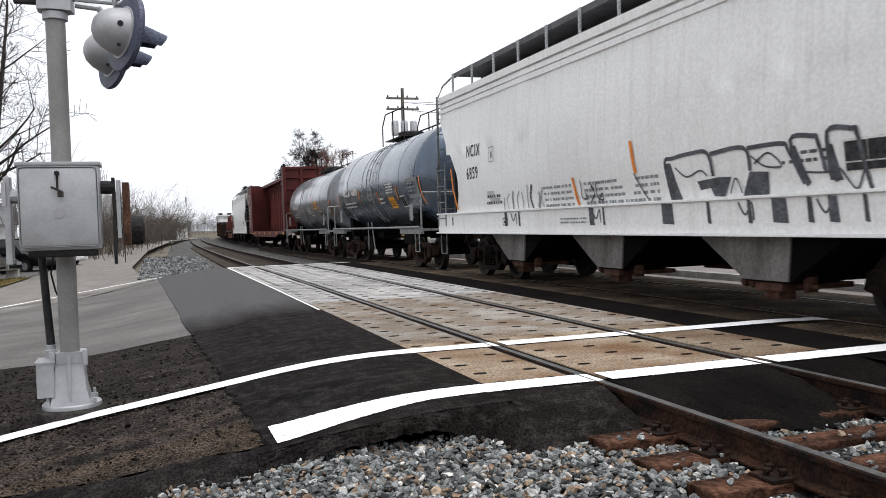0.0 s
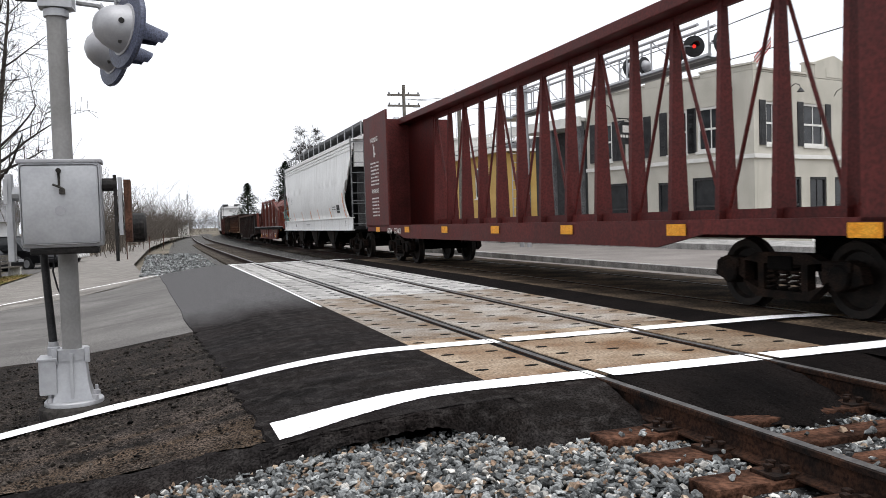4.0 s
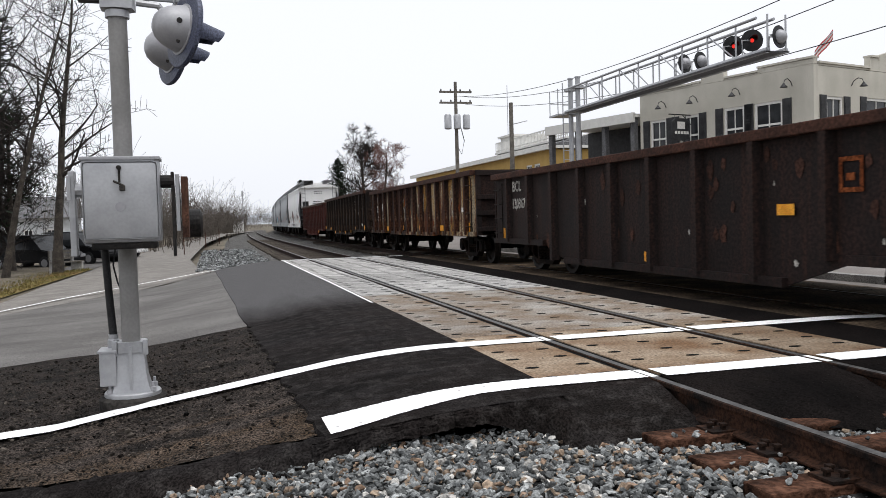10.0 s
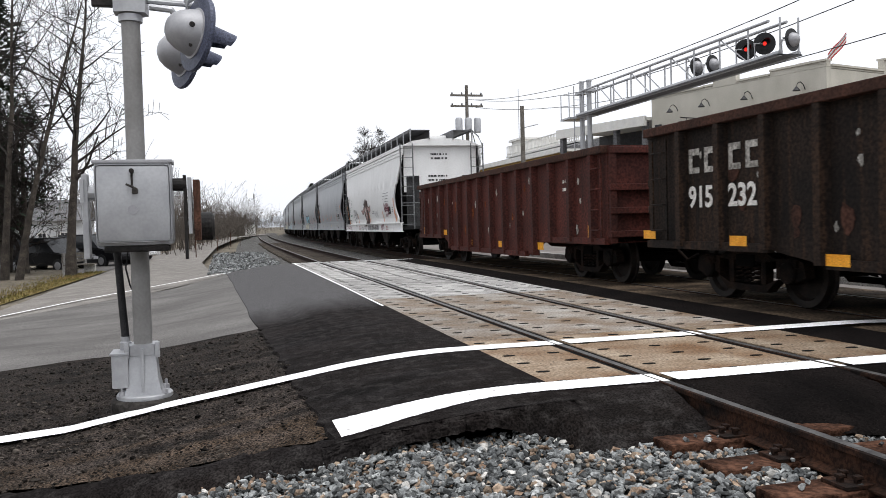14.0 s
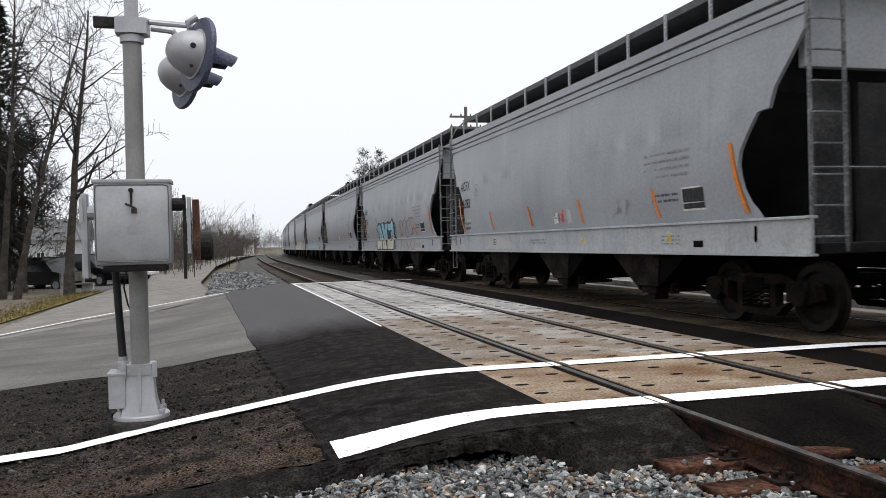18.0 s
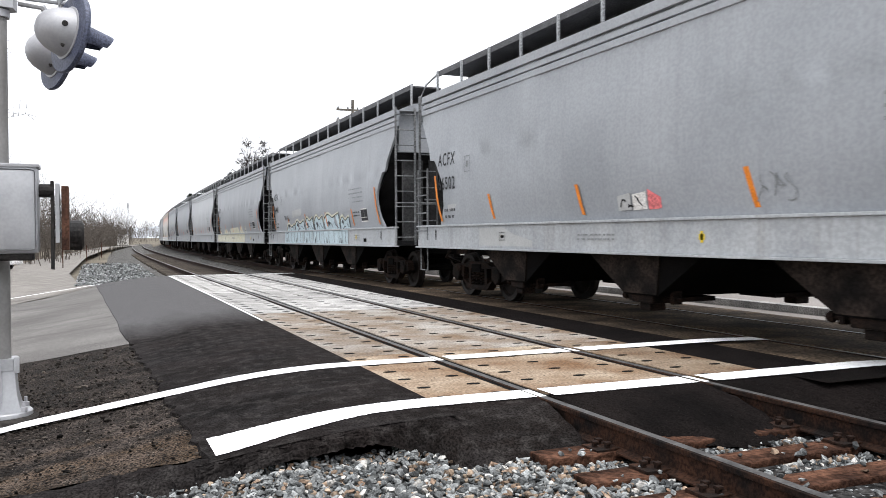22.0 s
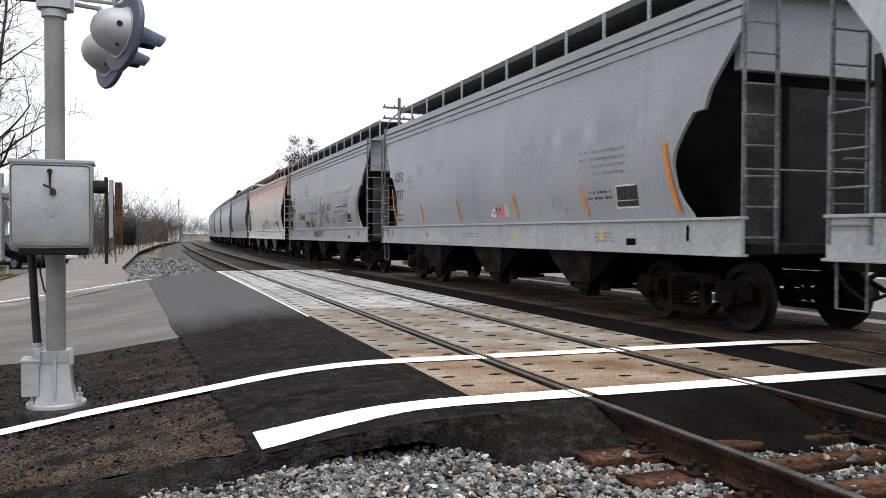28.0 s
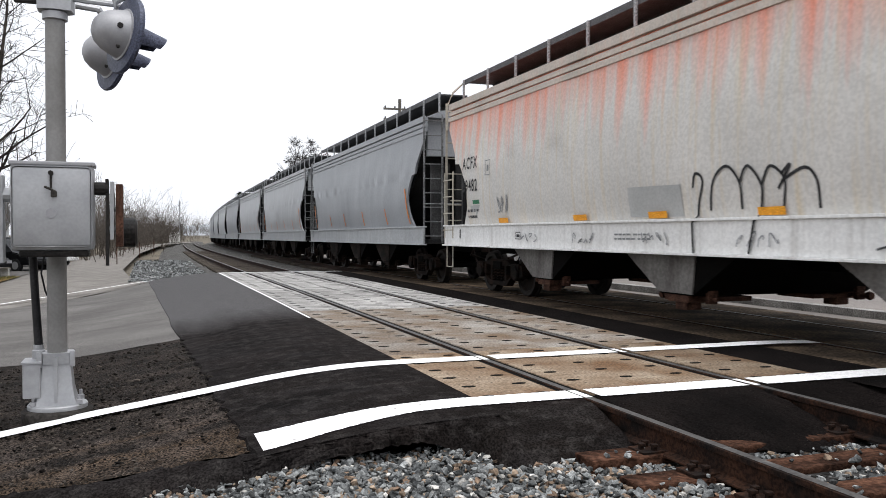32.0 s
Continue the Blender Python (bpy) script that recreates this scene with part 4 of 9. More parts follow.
            side_rects(car, "stencil_frame", [(0, 0, .24, .015), (0, .28, .24, .295), (0, 0, .015, .295), (.225, 0, .24, .295), (.08, .08, .16, .2)], h - inset - 1.22, 2.36 - low, hop_prof, M_FADED)
            side_rects(car, "consolidated_plate", [(0, 0, 0.58, 0.33)], -h + 2.67, 1.57, hop_prof, M_PALE, "white-framed black data panel")
            side_rects(car, "data_panel", [(0.025, 0.025, 0.555, 0.10), (0.025, 0.115, 0.295, 0.305), (0.305, 0.115, 0.555, 0.305)], -h + 2.67, 1.57, hop_prof, M_INK, out=0.015)
            for y in (h - 0.95, -h + 1.0):
                side_rects(car, "hand_hole", [(0.01, 0, 0.05, 0.2), (0, 0.02, 0.06, 0.18)], y, 1.12, lambda z: 1.60, M_UNDER, "black oval slot", out=0.004)
            if body == M_HOP_GREY:
                for y in (-1.33, -4.33):
                    side_rects(car, "inspection_dot", [(0.0, 0.03, 0.10, 0.10), (0.025, 0, 0.075, 0.13)], y, 1.12, lambda z: 1.60, M_DOT, "round yellow inspection sticker", out=0.006)
                side_rects(car, "drain_slot", [(0, 0, 0.24, 0.09)], -h + 2.35, 1.06, lambda z: 1.60, M_UNDER, "dark slot in the sill", out=0.005)
                side_rects(car, "stencil_data", bars(r, 0.5, 0.16, 3), -h + 3.2, 1.10, lambda z: 1.60, M_FADED, out=0.006)
            side_rects(car, "sill_stencil", [(0, 0, .22, .015), (0, .12, .22, .135), (0, 0, .015, .135), (.205, 0, .22, .135), (.05, .04, .17, .09)], h - 3.75, 1.12, lambda z: 1.60, M_INK, out=0.006)
        if tape == "upright":
            for y, lean in ((h - (0.74 if inset < 1 else 0.93), 0.18), (-h + 1.50, 0.24)):
                put("reflector", on_side(fill([(lean, 0), (lean + 0.08, 0), (lean * 0.45 + 0.08, 0.4), (0.08, 0.9), (0, 0.9), (lean * 0.45, 0.4)]), y, 1.48 - low * 0.8, hop_prof, 0.016), M_ORANGE, car, "upright orange reflector strip")
            for y in spots:
                put("reflector", on_side(fill([(0.12, 0), (0.20, 0), (0.08, 0.43), (0, 0.43)]), y, 1.49 - low * 0.8, hop_prof, 0.014), M_ORANGE, car, "upright orange reflector strip")
        elif tape == "flat":
            for y in (5.38, 2.48, 0.42, -1.68, -4.3, -6.2):
                side_rects(car, "reflector", [(0, 0, 0.42, 0.09)], y, 1.425, hop_prof, M_YELLOW, "small flat orange reflector", out=0.05)
    if extra:
        extra(car)
    return car


# Stands in for body paint in the shade of the car ends.
M_END_SHADE = surf("end sheet with shade in its colour", (0.005, 0.005, 0.0055), (0.020, 0.020, 0.021), 0.6, 0.1, scale=3, fine=40, bump=0.1)
# Grimy grey, darkened further for the shade between the cars.
M_ENDPOST = surf("grimy grey post paint with shade", (0.016, 0.016, 0.017), (0.07, 0.07, 0.071), 0.7, scale=1.6, fine=30, bump=0.06, grit=0.3, streak=((0.02, 0.018, 0.016), 0.8), spec=0.2)
M_BAYDARK = surf("dark brown bay steel", (0.006, 0.005, 0.0045), (0.03, 0.022, 0.018), 0.85, scale=2.5, fine=30, bump=0.2, grit=0.4, spec=0.08)
M_BOARD = surf("dark walkway grating", (0.07, 0.07, 0.074), (0.12, 0.12, 0.126), 0.6, 0.2, scale=4, fine=40, bump=0.2)
M_POSTS = surf("pale walkway posts", (0.30, 0.31, 0.32), (0.40, 0.41, 0.42), 0.6, 0.1, scale=4, fine=40, bump=0.05)
M_HOP_GREY = surf("grey hopper paint", (0.275, 0.29, 0.31), (0.345, 0.36, 0.38), 0.42, scale=0.5, fine=24, bump=0.05, grit=0.07, streak=((0.20, 0.205, 0.215), 0.25))
M_HOP_LIGHT = surf("light grey hopper paint", (0.40, 0.415, 0.43), (0.47, 0.485, 0.50), 0.42, scale=0.5, fine=24, bump=0.05, grit=0.07, streak=((0.27, 0.27, 0.27), 0.4))
M_HOP_WHITE = surf("white hopper paint", (0.74, 0.74, 0.735), (0.80, 0.80, 0.795), 0.42, scale=0.5, fine=24, bump=0.05, grit=0.06, streak=((0.40, 0.38, 0.35), 0.25))
M_HOP_STAINED = surf("stained white hopper paint", (0.72, 0.72, 0.71), (0.79, 0.79, 0.78), 0.45, scale=0.5, fine=24, bump=0.05, grit=0.07, streak=((0.24, 0.21, 0.18), 0.4))
M_HOP_SILL = surf("grey sill paint", (0.33, 0.345, 0.36), (0.42, 0.435, 0.445), 0.5, scale=1.5, fine=24, bump=0.05, grit=0.1, streak=((0.22, 0.21, 0.20), 0.5))
M_HOP_PINK = surf("white paint with pink washed stains", (0.56, 0.545, 0.52), (0.64, 0.62, 0.59), 0.5, scale=0.6, fine=24, bump=0.05, grit=0.08, streak=((0.60, 0.47, 0.27), 0.55),
                  zone=((2, 2.85, 4.1, (0.80, 0.24, 0.14), 0.85, 2.3, (0.6, 6.5, 0.12), 0.9), (2, 3.6, 4.4, (0.75, 0.30, 0.20), 0.25, 1.6, (1, 1.5, 1), 1.2)))
M_END_GREY = surf("grey end paint", (0.10, 0.105, 0.11), (0.21, 0.215, 0.22), 0.55, 0.1, scale=3, fine=30, bump=0.06, streak=((0.08, 0.075, 0.07), 0.5))
M_END_CREAM = surf("cream stained end paint", (0.40, 0.37, 0.31), (0.52, 0.49, 0.43), 0.6, scale=2, fine=30, bump=0.03, grit=0.08, streak=((0.30, 0.20, 0.10), 0.6))
M_HOP_PALEBAND = surf("cream paint with faint pink", (0.46, 0.42, 0.37), (0.58, 0.50, 0.44), 0.5, scale=1.5, fine=24, bump=0.05, grit=0.08, streak=((0.55, 0.30, 0.2), 0.4))
# Dirty body paint, with the shade under the sill mixed into it.
M_BAY = surf("dirty pale bay paint with shade", (0.10, 0.094, 0.088), (0.19, 0.182, 0.174), 0.7, scale=1.5, fine=24, bump=0.1, grit=0.15, streak=((0.05, 0.04, 0.035), 0.7), spec=0.15)
GREY = (M_HOP_GREY, M_HOP_SILL, M_END_GREY)
LIGHT = (M_HOP_LIGHT, M_HOP_SILL, M_END_GREY)
WHITE = (M_HOP_WHITE, M_HOP_WHITE, M_END_GREY)
STAINED = (M_HOP_STAINED, M_HOP_STAINED, M_END_GREY)
PINK = (M_HOP_PINK, M_HOP_STAINED, M_END_CREAM, M_HOP_PALEBAND, M_BAY)
WHITE_BAYS = (M_HOP_WHITE, M_HOP_WHITE, M_END_GREY, M_HOP_WHITE, M_BAY)

CARS = []  # (car, place of its centre along the line at 0 s)


def add_car(car, y):
    CARS.append((car, y))


# --- tank car ---
def tank_car(L, R, zc, paint, label, mark, m=None, ty=4.2, py=-1.6, ly=0.1, raise_=0.0, wide=1.3):
    """ty, py, ly: where the lettering, the placard and the ladder stand along the car."""
    car = thing("tank_car", label, "tank car", "cars of the train", m)
    h = L / 2
    b = h - 0.22

    def barrel(bm):
        prof = [(0.02, -b)] + [(R * math.sin(a), -b + 0.55 - 0.55 * math.cos(a)) for a in (0.25, 0.5, 0.8, 1.1, 1.35, 1.57)]
        prof += [(R, y) for y in (-b * 0.5, -b * 0.1, 0, b * 0.1, b * 0.5)]
        prof += [(r, -y) for r, y in prof[6::-1]]
        lathe(bm, prof, (0, 0, zc), (0, 1, 0), 48)
    part("tank_barrel", made(barrel), paint, car, smooth=50)
    for y in (-b * 0.62, -b * 0.2, b * 0.2, b * 0.62):
        part("weld_band", made(lambda bm: lathe(bm, [(R, -0.03), (R + 0.008, -0.02), (R + 0.008, 0.02), (R, 0.03)], (0, y, zc), (0, 1, 0), 48)), paint, car, smooth=40)
    def prof(z):
        return math.sqrt(max(0.01, R * R - (z - zc) ** 2))
    for s in (-1, 1):
        part("end_platform", made(lambda bm: (box(bm, -1.45, 1.45, s * h - 0.6 * (s > 0), s * h + 0.6 * (s < 0), 1.02, 1.08, 0.005), box(bm, -1.5, -1.42, s * h - 1.9 * (s > 0), s * h + 1.9 * (s < 0), 0.95, 1.10))), M_SILVERISH, car)
        part("end_handrail", made(lambda bm: tube(bm, [(-1.45, s * (h - 0.1), 1.05), (-1.45, s * (h - 0.1), 1.95), (-1.40, s * (h - 0.14), 2.0), (1.40, s * (h - 0.14), 2.0), (1.45, s * (h - 0.1), 1.95), (1.45, s * (h - 0.1), 1.05)], 0.024, 6)), M_SILVERISH, car)
        part("bolster_saddle", made(lambda bm: prism(bm, [(-1.1, 0.85), (1.1, 0.85), (1.15, 1.5), (0.6, zc - R + 0.12), (-0.6, zc - R + 0.12), (-1.15, 1.5)], "y", s * (h - 1.5) - 0.2, s * (h - 1.5) + 0.2)), M_UNDER, car)
        part("step", made(lambda bm: tube(bm, [(-1.5, s * (h - 0.15), 1.0), (-1.5, s * (h - 0.15), 0.5), (-1.5, s * (h - 0.5), 0.5), (-1.5, s * (h - 0.5), 1.0)], 0.018, 6)), M_SILVERISH, car)
        add_coupler(car, s * h, s)
        add_truck(car, s * (h - 1.5), surf("rust brown truck", (0.014, 0.008, 0.0055), (0.05, 0.028, 0.019), 0.85, scale=5, fine=50, bump=0.3, spec=0.1))
        part("sill_stub", made(lambda bm: box(bm, -0.28, 0.28, min(s * h, s * (h - 3)), max(s * h, s * (h - 3)), 0.78, 1.04)), M_UNDER, car)
    part("running_rail", made(lambda bm: tube(bm, [(-1.52, -h + 0.1, 1.12), (-1.52, h - 0.1, 1.12)], 0.03, 8)), M_SILVERISH, car, "long pale handrail")
    part("outlet_valve", made(lambda bm: (lathe(bm, [(0.28, zc - R + 0.04), (0.28, zc - R - 0.14), (0.12, zc - R - 0.18), (0.12, zc - R - 0.42)], (0, 0, 0), (0, 0, 1), 14), tube(bm, [(-0.9, -0.05, zc - R - 0.22), (0.9, -0.05, zc - R - 0.22)], 0.025, 6))), M_UNDER, car, "black bottom outlet")
    part("brake_rigging", made(lambda bm: (tube(bm, [(-0.45, -h + 3.0, 0.82), (-0.45, h - 3.0, 0.82)], 0.035, 6), box(bm, -0.8, -0.35, -h + 3.0, -h + 3.9, 0.62, 0.98, 0.03), tube(bm, [(-0.6, 1.1, 0.86), (-0.6, 1.75, 0.86)], 0.13, 10), box(bm, -1.35, 1.35, -0.12 + 1.4, 0.12 + 1.4, zc - R - 0.02, zc - R + 0.12))), M_UNDER, car, "black brake pipe and cylinder")
    part("dome_platform", made(lambda bm: box(bm, -0.6, 0.6, -0.95, 0.95, zc + R + 0.02, zc + R + 0.05)), M_DARKMETAL, car, "dark grating platform")
    part("valve_housing", made(lambda bm: (lathe(bm, [(0.42, zc + R - 0.1), (0.42, zc + R + 0.22), (0.36, zc + R + 0.26)], (0, 0, 0), (0, 0, 1), 20), box(bm, -0.2, 0.2, 0.5, 0.75, zc + R, zc + R + 0.25, 0.02))), M_DARKMETAL, car)
    for x in (-0.6, 0.6):
        part("platform_railing", made(lambda bm: (tube(bm, [(x, -1.25, zc + R - 0.1), (x, -1.25, zc + R + 0.86), (x, 0.85, zc + R + 0.9), (x, 1.25, zc + R + 0.55), (x, 1.25, zc + R - 0.1)], 0.02, 6), tube(bm, [(x, 0, zc + R - 0.1), (x, 0, zc + R + 0.9)], 0.02, 6))), M_DARKMETAL, car)
    part("top_pipe", made(lambda bm: (tube(bm, [(-0.25, -b + 0.4, zc + R + 0.08), (-0.25, -1.0, zc + R + 0.08)], 0.022, 6), [tube(bm, [(-0.25, y, zc + R - 0.04), (-0.25, y, zc + R + 0.09)], 0.016, 5) for y in (-b + 0.5, -b * 0.75, -b * 0.55, -b * 0.35)])), M_DARKMETAL, car, "dark pipe along the tank's top")
    for y in (ly - 0.22, ly + 0.22):
        part("ladder_rail", made(lambda bm: tube(bm, [(-prof(1.3 + 0.2 * k) - 0.10, y, 1.3 + 0.2 * k) for k in range(int((zc + R * 0.93 - 1.3) / 0.2) + 1)], 0.016, 6)), M_SILVERISH, car)
        part("ladder_foot", made(lambda bm: tube(bm, [(-1.5, y, 1.3), (-1.45, ly + (y - ly) * 1.8, 0.45)], 0.018, 6)), M_SILVERISH, car)
    for k in range(8):
        part("rung", made(lambda bm: tube(bm, [(-prof(1.4 + 0.3 * k) - 0.10, ly - 0.22, 1.4 + 0.3 * k), (-prof(1.4 + 0.3 * k) - 0.10, ly + 0.22, 1.4 + 0.3 * k)], 0.012, 5)), M_SILVERISH, car)
    r = random.Random(mark[1])
    side_text(car, mark[0] + " " + mark[1], ty, zc - 0.22, 0.30, prof, M_PALE, wide, 0.012, out=0.015)
    side_rects(car, "stencil_data", bars(r, 1.6, 0.24, 2), ty, zc - 0.62, prof, M_PALE, out=0.015)
    side_rects(car, "stencil_data", bars(r, 0.75, 0.32, 4), py + 0.05 + (1.67 if raise_ else 0), zc - (0.5 if raise_ else 0.34), prof, M_PALE, out=0.015)
    side_rects(car, "stencil_data", bars(r, 0.45, 0.24, 2), py + 1.0, zc - 0.62, prof, M_PALE, out=0.015)
    side_rects(car, "warning_placard", [(0, 0, 0.62, 0.32)], py, zc - 0.78 + raise_, prof, M_YELLOW, "orange-yellow placard", out=0.015)
    side_rects(car, "placard_print", bars(r, 0.5, 0.2, 3), py - 0.06, zc - 0.72 + raise_, prof, M_INK, out=0.019)
    side_rects(car, "data_panel", [(0, 0, 0.42, 0.32)], py - 1.2, zc - 0.78, prof, M_PALE, "white-framed data panel", out=0.015)
    side_rects(car, "data_panel", [(0.03, 0.03, 0.2, 0.29), (0.22, 0.03, 0.39, 0.29)], py - 1.2, zc - 0.78, prof, M_INK, out=0.019)
    side_rects(car, "stencil_block", [(0, 0, 0.95, 0.52)], -b + 1.25, zc - 0.56, prof, M_SILVERISH, "grey stencilled block", out=0.013)
    side_rects(car, "stencil_data", bars(r, 0.8, 0.4, 4), -b + 1.18, zc - 0.5, prof, M_FADED, out=0.017)
    side_rects(car, "sign_board", [(0, 0, 0.36, 0.42)], h - 1.15, 1.35, lambda z: 1.45, M_SILVERISH, "blank silver board", out=0.02)
    side_rects(car, "sign_board", [(0, 0, 0.30, 0.42)], -h + 1.05, 1.30, lambda z: 1.45, M_SILVERISH, "blank silver board", out=0.02)
    for y, z0, n in ((-b + 0.12, zc - 0.75, 8), (-b * 0.55, zc - 0.55, 4), (-b * 0.15 - (0.74 if raise_ else 0), zc - (0.32 if raise_ else 0.6), 7 if raise_ else 4), (b * 0.30, zc - 0.45, 4), (b - 0.3, zc - 0.6, 6)):
        side_rects(car, "reflector", [(0, k * 0.09, 0.085, k * 0.09 + 0.09) for k in range(n)], y, z0, prof, M_ORANGE, "curved orange reflector strip", out=0.015)
    return car


M_SILVERISH = surf("pale grey handrail paint", (0.17, 0.175, 0.18), (0.27, 0.275, 0.28), 0.6, 0.1, scale=6, fine=50, bump=0.1)
M_TANK_BLUE = surf("blue-grey tank paint", (0.070, 0.098, 0.138), (0.090, 0.120, 0.165), 0.27, 0.55, scale=0.8, fine=24, bump=0.03, grit=0.08, spec=0.5, streak=((0.05, 0.055, 0.062), 0.6))
M_TANK_GREY = surf("dull grey tank paint", (0.150, 0.172, 0.195), (0.195, 0.218, 0.242), 0.30, 0.6, scale=0.8, fine=24, bump=0.03, grit=0.08, spec=0.5, streak=((0.12, 0.09, 0.07), 0.7))
for coated in (M_TANK_BLUE, M_TANK_GREY):
    gloss = coated.node_tree.nodes["Principled BSDF"]
    gloss.inputs["Coat Weight"].default_value = 0.6
    gloss.inputs["Coat Roughness"].default_value = 0.12


# --- gondola ---
def gondola(L, top, paint, label, gap, mark=None, extra=None, belly=0.32, m=None, deep=0.85, tape=6):
    """gap: spacing of the side ribs. mark: letters and number painted near the far end."""
    car = thing("gondola_car", label, "freight car", "cars of the train", m)
    h = L / 2
    ends = M_GON_DARK if paint == M_GON_RUST else paint
    outl = [(-h, deep), (-h + 2.9, deep), (-h + 3.9, deep - belly), (h - 3.9, deep - belly), (h - 2.9, deep), (h, deep), (h, top), (-h, top)]
    for s in (-1, 1):
        part("side_plate", made(lambda bm: prism(bm, outl, "x", min(s * 1.46, s * 1.50), max(s * 1.46, s * 1.50))), paint, car)
        part("top_chord", made(lambda bm: box(bm, s * 1.54 - 0.09, s * 1.54 + 0.09, -h, h, top - 0.13, top, 0.015)), M_GON_CHORD, car, "rust-brown top rail")
        for y0, y1, z in ((-h, -h + 2.9, deep), (-h + 3.9, h - 3.9, deep - belly), (h - 2.9, h, deep)):
            part("bottom_chord", made(lambda bm: box(bm, s * 1.53 - 0.05, s * 1.53 + 0.05, y0, y1, z - 0.02, z + 0.09)), paint, car)
        n = int((L - 0.9) / gap)
        for k in range(n + 1):
            y = h - 0.95 - gap * k
            if y < -h + 0.3:
                continue
            low = deep if abs(y) > h - 3.2 else deep - belly
            key = "gon_rib|%.2f|%.2f" % (low, top)
            put("side_rib", shared(key, lambda bm: prism(bm, [(-0.10, 0), (0.10, 0), (0.055, 0.13), (-0.055, 0.13)], "z", low + 0.02, top - 0.1)), paint, car, m=pose(s * 1.49, y, 0, 0, 0, -90 if s > 0 else 90))
        part("end_wall", made(lambda bm: box(bm, -1.48, 1.48, s * h - 0.06 * (s > 0), s * h + 0.06 * (s < 0), deep, top)), ends, car)
        for z in (deep + 0.1, deep + 0.5, deep + 0.9, top - 0.14):
            part("end_rib", made(lambda bm: box(bm, -1.5, 1.5, min(s * h, s * (h + 0.1)), max(s * h, s * (h + 0.1)), z, z + 0.11, 0.01)), ends, car)
        for x in (-1.43, 1.43):
            part("corner_post", made(lambda bm: box(bm, x - 0.06, x + 0.06, min(s * h, s * (h + 0.08)), max(s * h, s * (h + 0.08)), deep, top)), ends, car)
        put("ladder", ladder_mesh(0.4, deep + 0.05, top - 0.2, 4), paint, car, m=pose(-1.56, s * (h - 0.35), 0))
        add_coupler(car, s * h, s)
        add_truck(car, s * (h - 1.75), M_TRUCK)
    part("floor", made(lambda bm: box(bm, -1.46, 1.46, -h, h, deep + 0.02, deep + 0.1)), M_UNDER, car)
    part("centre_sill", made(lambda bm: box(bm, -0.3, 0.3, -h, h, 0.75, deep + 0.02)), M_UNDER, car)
    for k in range(tape):
        y = h - 0.42 - (L - 1.2) * k / (tape - 1)
        end = abs(y) > h - 1.5
        side_rects(car, "reflector", [(0, 0, 0.36, 0.24 if end else 0.15)], y, deep + 0.08 if abs(y) > h - 3.0 else deep - belly + 0.14, lambda z: 1.505, M_YELLOW, "orange-yellow reflector patch", out=0.02)
    if mark:
        side_text(car, mark[0], h - 1.1, top - 0.42, 0.30, gon_prof, M_SCUFF, 1.0, 0.010, out=0.012)
        side_text(car, mark[1], h - 1.08, top - 0.78, 0.28, gon_prof, M_SCUFF, 0.92, 0.010, out=0.012)
    if extra:
        extra(car, h, top)
    return car


def gon_prof(z):
    return 1.502


M_GON_CHORD = surf("rust-brown rail", (0.030, 0.014, 0.010), (0.065, 0.029, 0.020), 0.8, scale=2.5, fine=24, bump=0.2, grit=0.4, spec=0.15)
M_GON_DARK = surf("dark brown gondola paint", (0.0075, 0.0047, 0.0042), (0.0165, 0.0090, 0.0078), 0.75, scale=1.4, fine=24, bump=0.3, grit=0.5, streak=((0.034, 0.013, 0.008), 0.65), spec=0.2)
M_GON_RUST = surf("rusted gondola paint with worn graffiti", (0.009, 0.006, 0.005), (0.034, 0.015, 0.010), 0.8, scale=1.2, fine=20, bump=0.3, grit=0.5, streak=((0.080, 0.028, 0.012), 0.75), spec=0.15,
                  zone=((1, 3.0, -12.0, (0.11, 0.034, 0.012), 0.75, 6.0, (1, 1.2, 0.55), 1.5), (1, -4.5, -17.0, (0.34, 0.28, 0.19), 0.85, 9.0, (1, 2.2, 0.4), 1.7), (1, -6.5, -20.0, (0.30, 0.16, 0.035), 0.7, 9.0, (1, 1.6, 0.7), 1.9)))
M_GON_BLACK = surf("blackish gondola paint", (0.0075, 0.0055, 0.0045), (0.019, 0.0125, 0.0095), 0.75, scale=1.2, fine=24, bump=0.3, grit=0.5, streak=((0.055, 0.028, 0.015), 0.7), spec=0.15)
M_GON_RED = surf("red oxide gondola paint", (0.045, 0.012, 0.009), (0.085, 0.022, 0.016), 0.75, scale=1.4, fine=24, bump=0.2, grit=0.4, streak=((0.018, 0.008, 0.006), 0.7), spec=0.2)
M_CAR_RED = surf("dark red freight paint", (0.062, 0.010, 0.009), (0.10, 0.017, 0.015), 0.6, scale=1.2, fine=24, bump=0.1, grit=0.25, streak=((0.035, 0.010, 0.009), 0.6), spec=0.25)
M_COIL_RED = surf("oxide red coil-car paint", (0.078, 0.016, 0.0105), (0.125, 0.027, 0.018), 0.6, scale=1.2, fine=24, bump=0.1, grit=0.25, streak=((0.04, 0.014, 0.011), 0.7), spec=0.25)
M_RUST_PATCH = surf("bright rust", (0.10, 0.026, 0.009), (0.20, 0.062, 0.022), 0.9, scale=6, fine=30, bump=0.3, grit=0.5, spec=0.1)
M_SCUFF = surf("worn pale paint", (0.20, 0.19, 0.17), (0.42, 0.40, 0.37), 0.8, scale=8, fine=30, bump=0.1, grit=0.4)


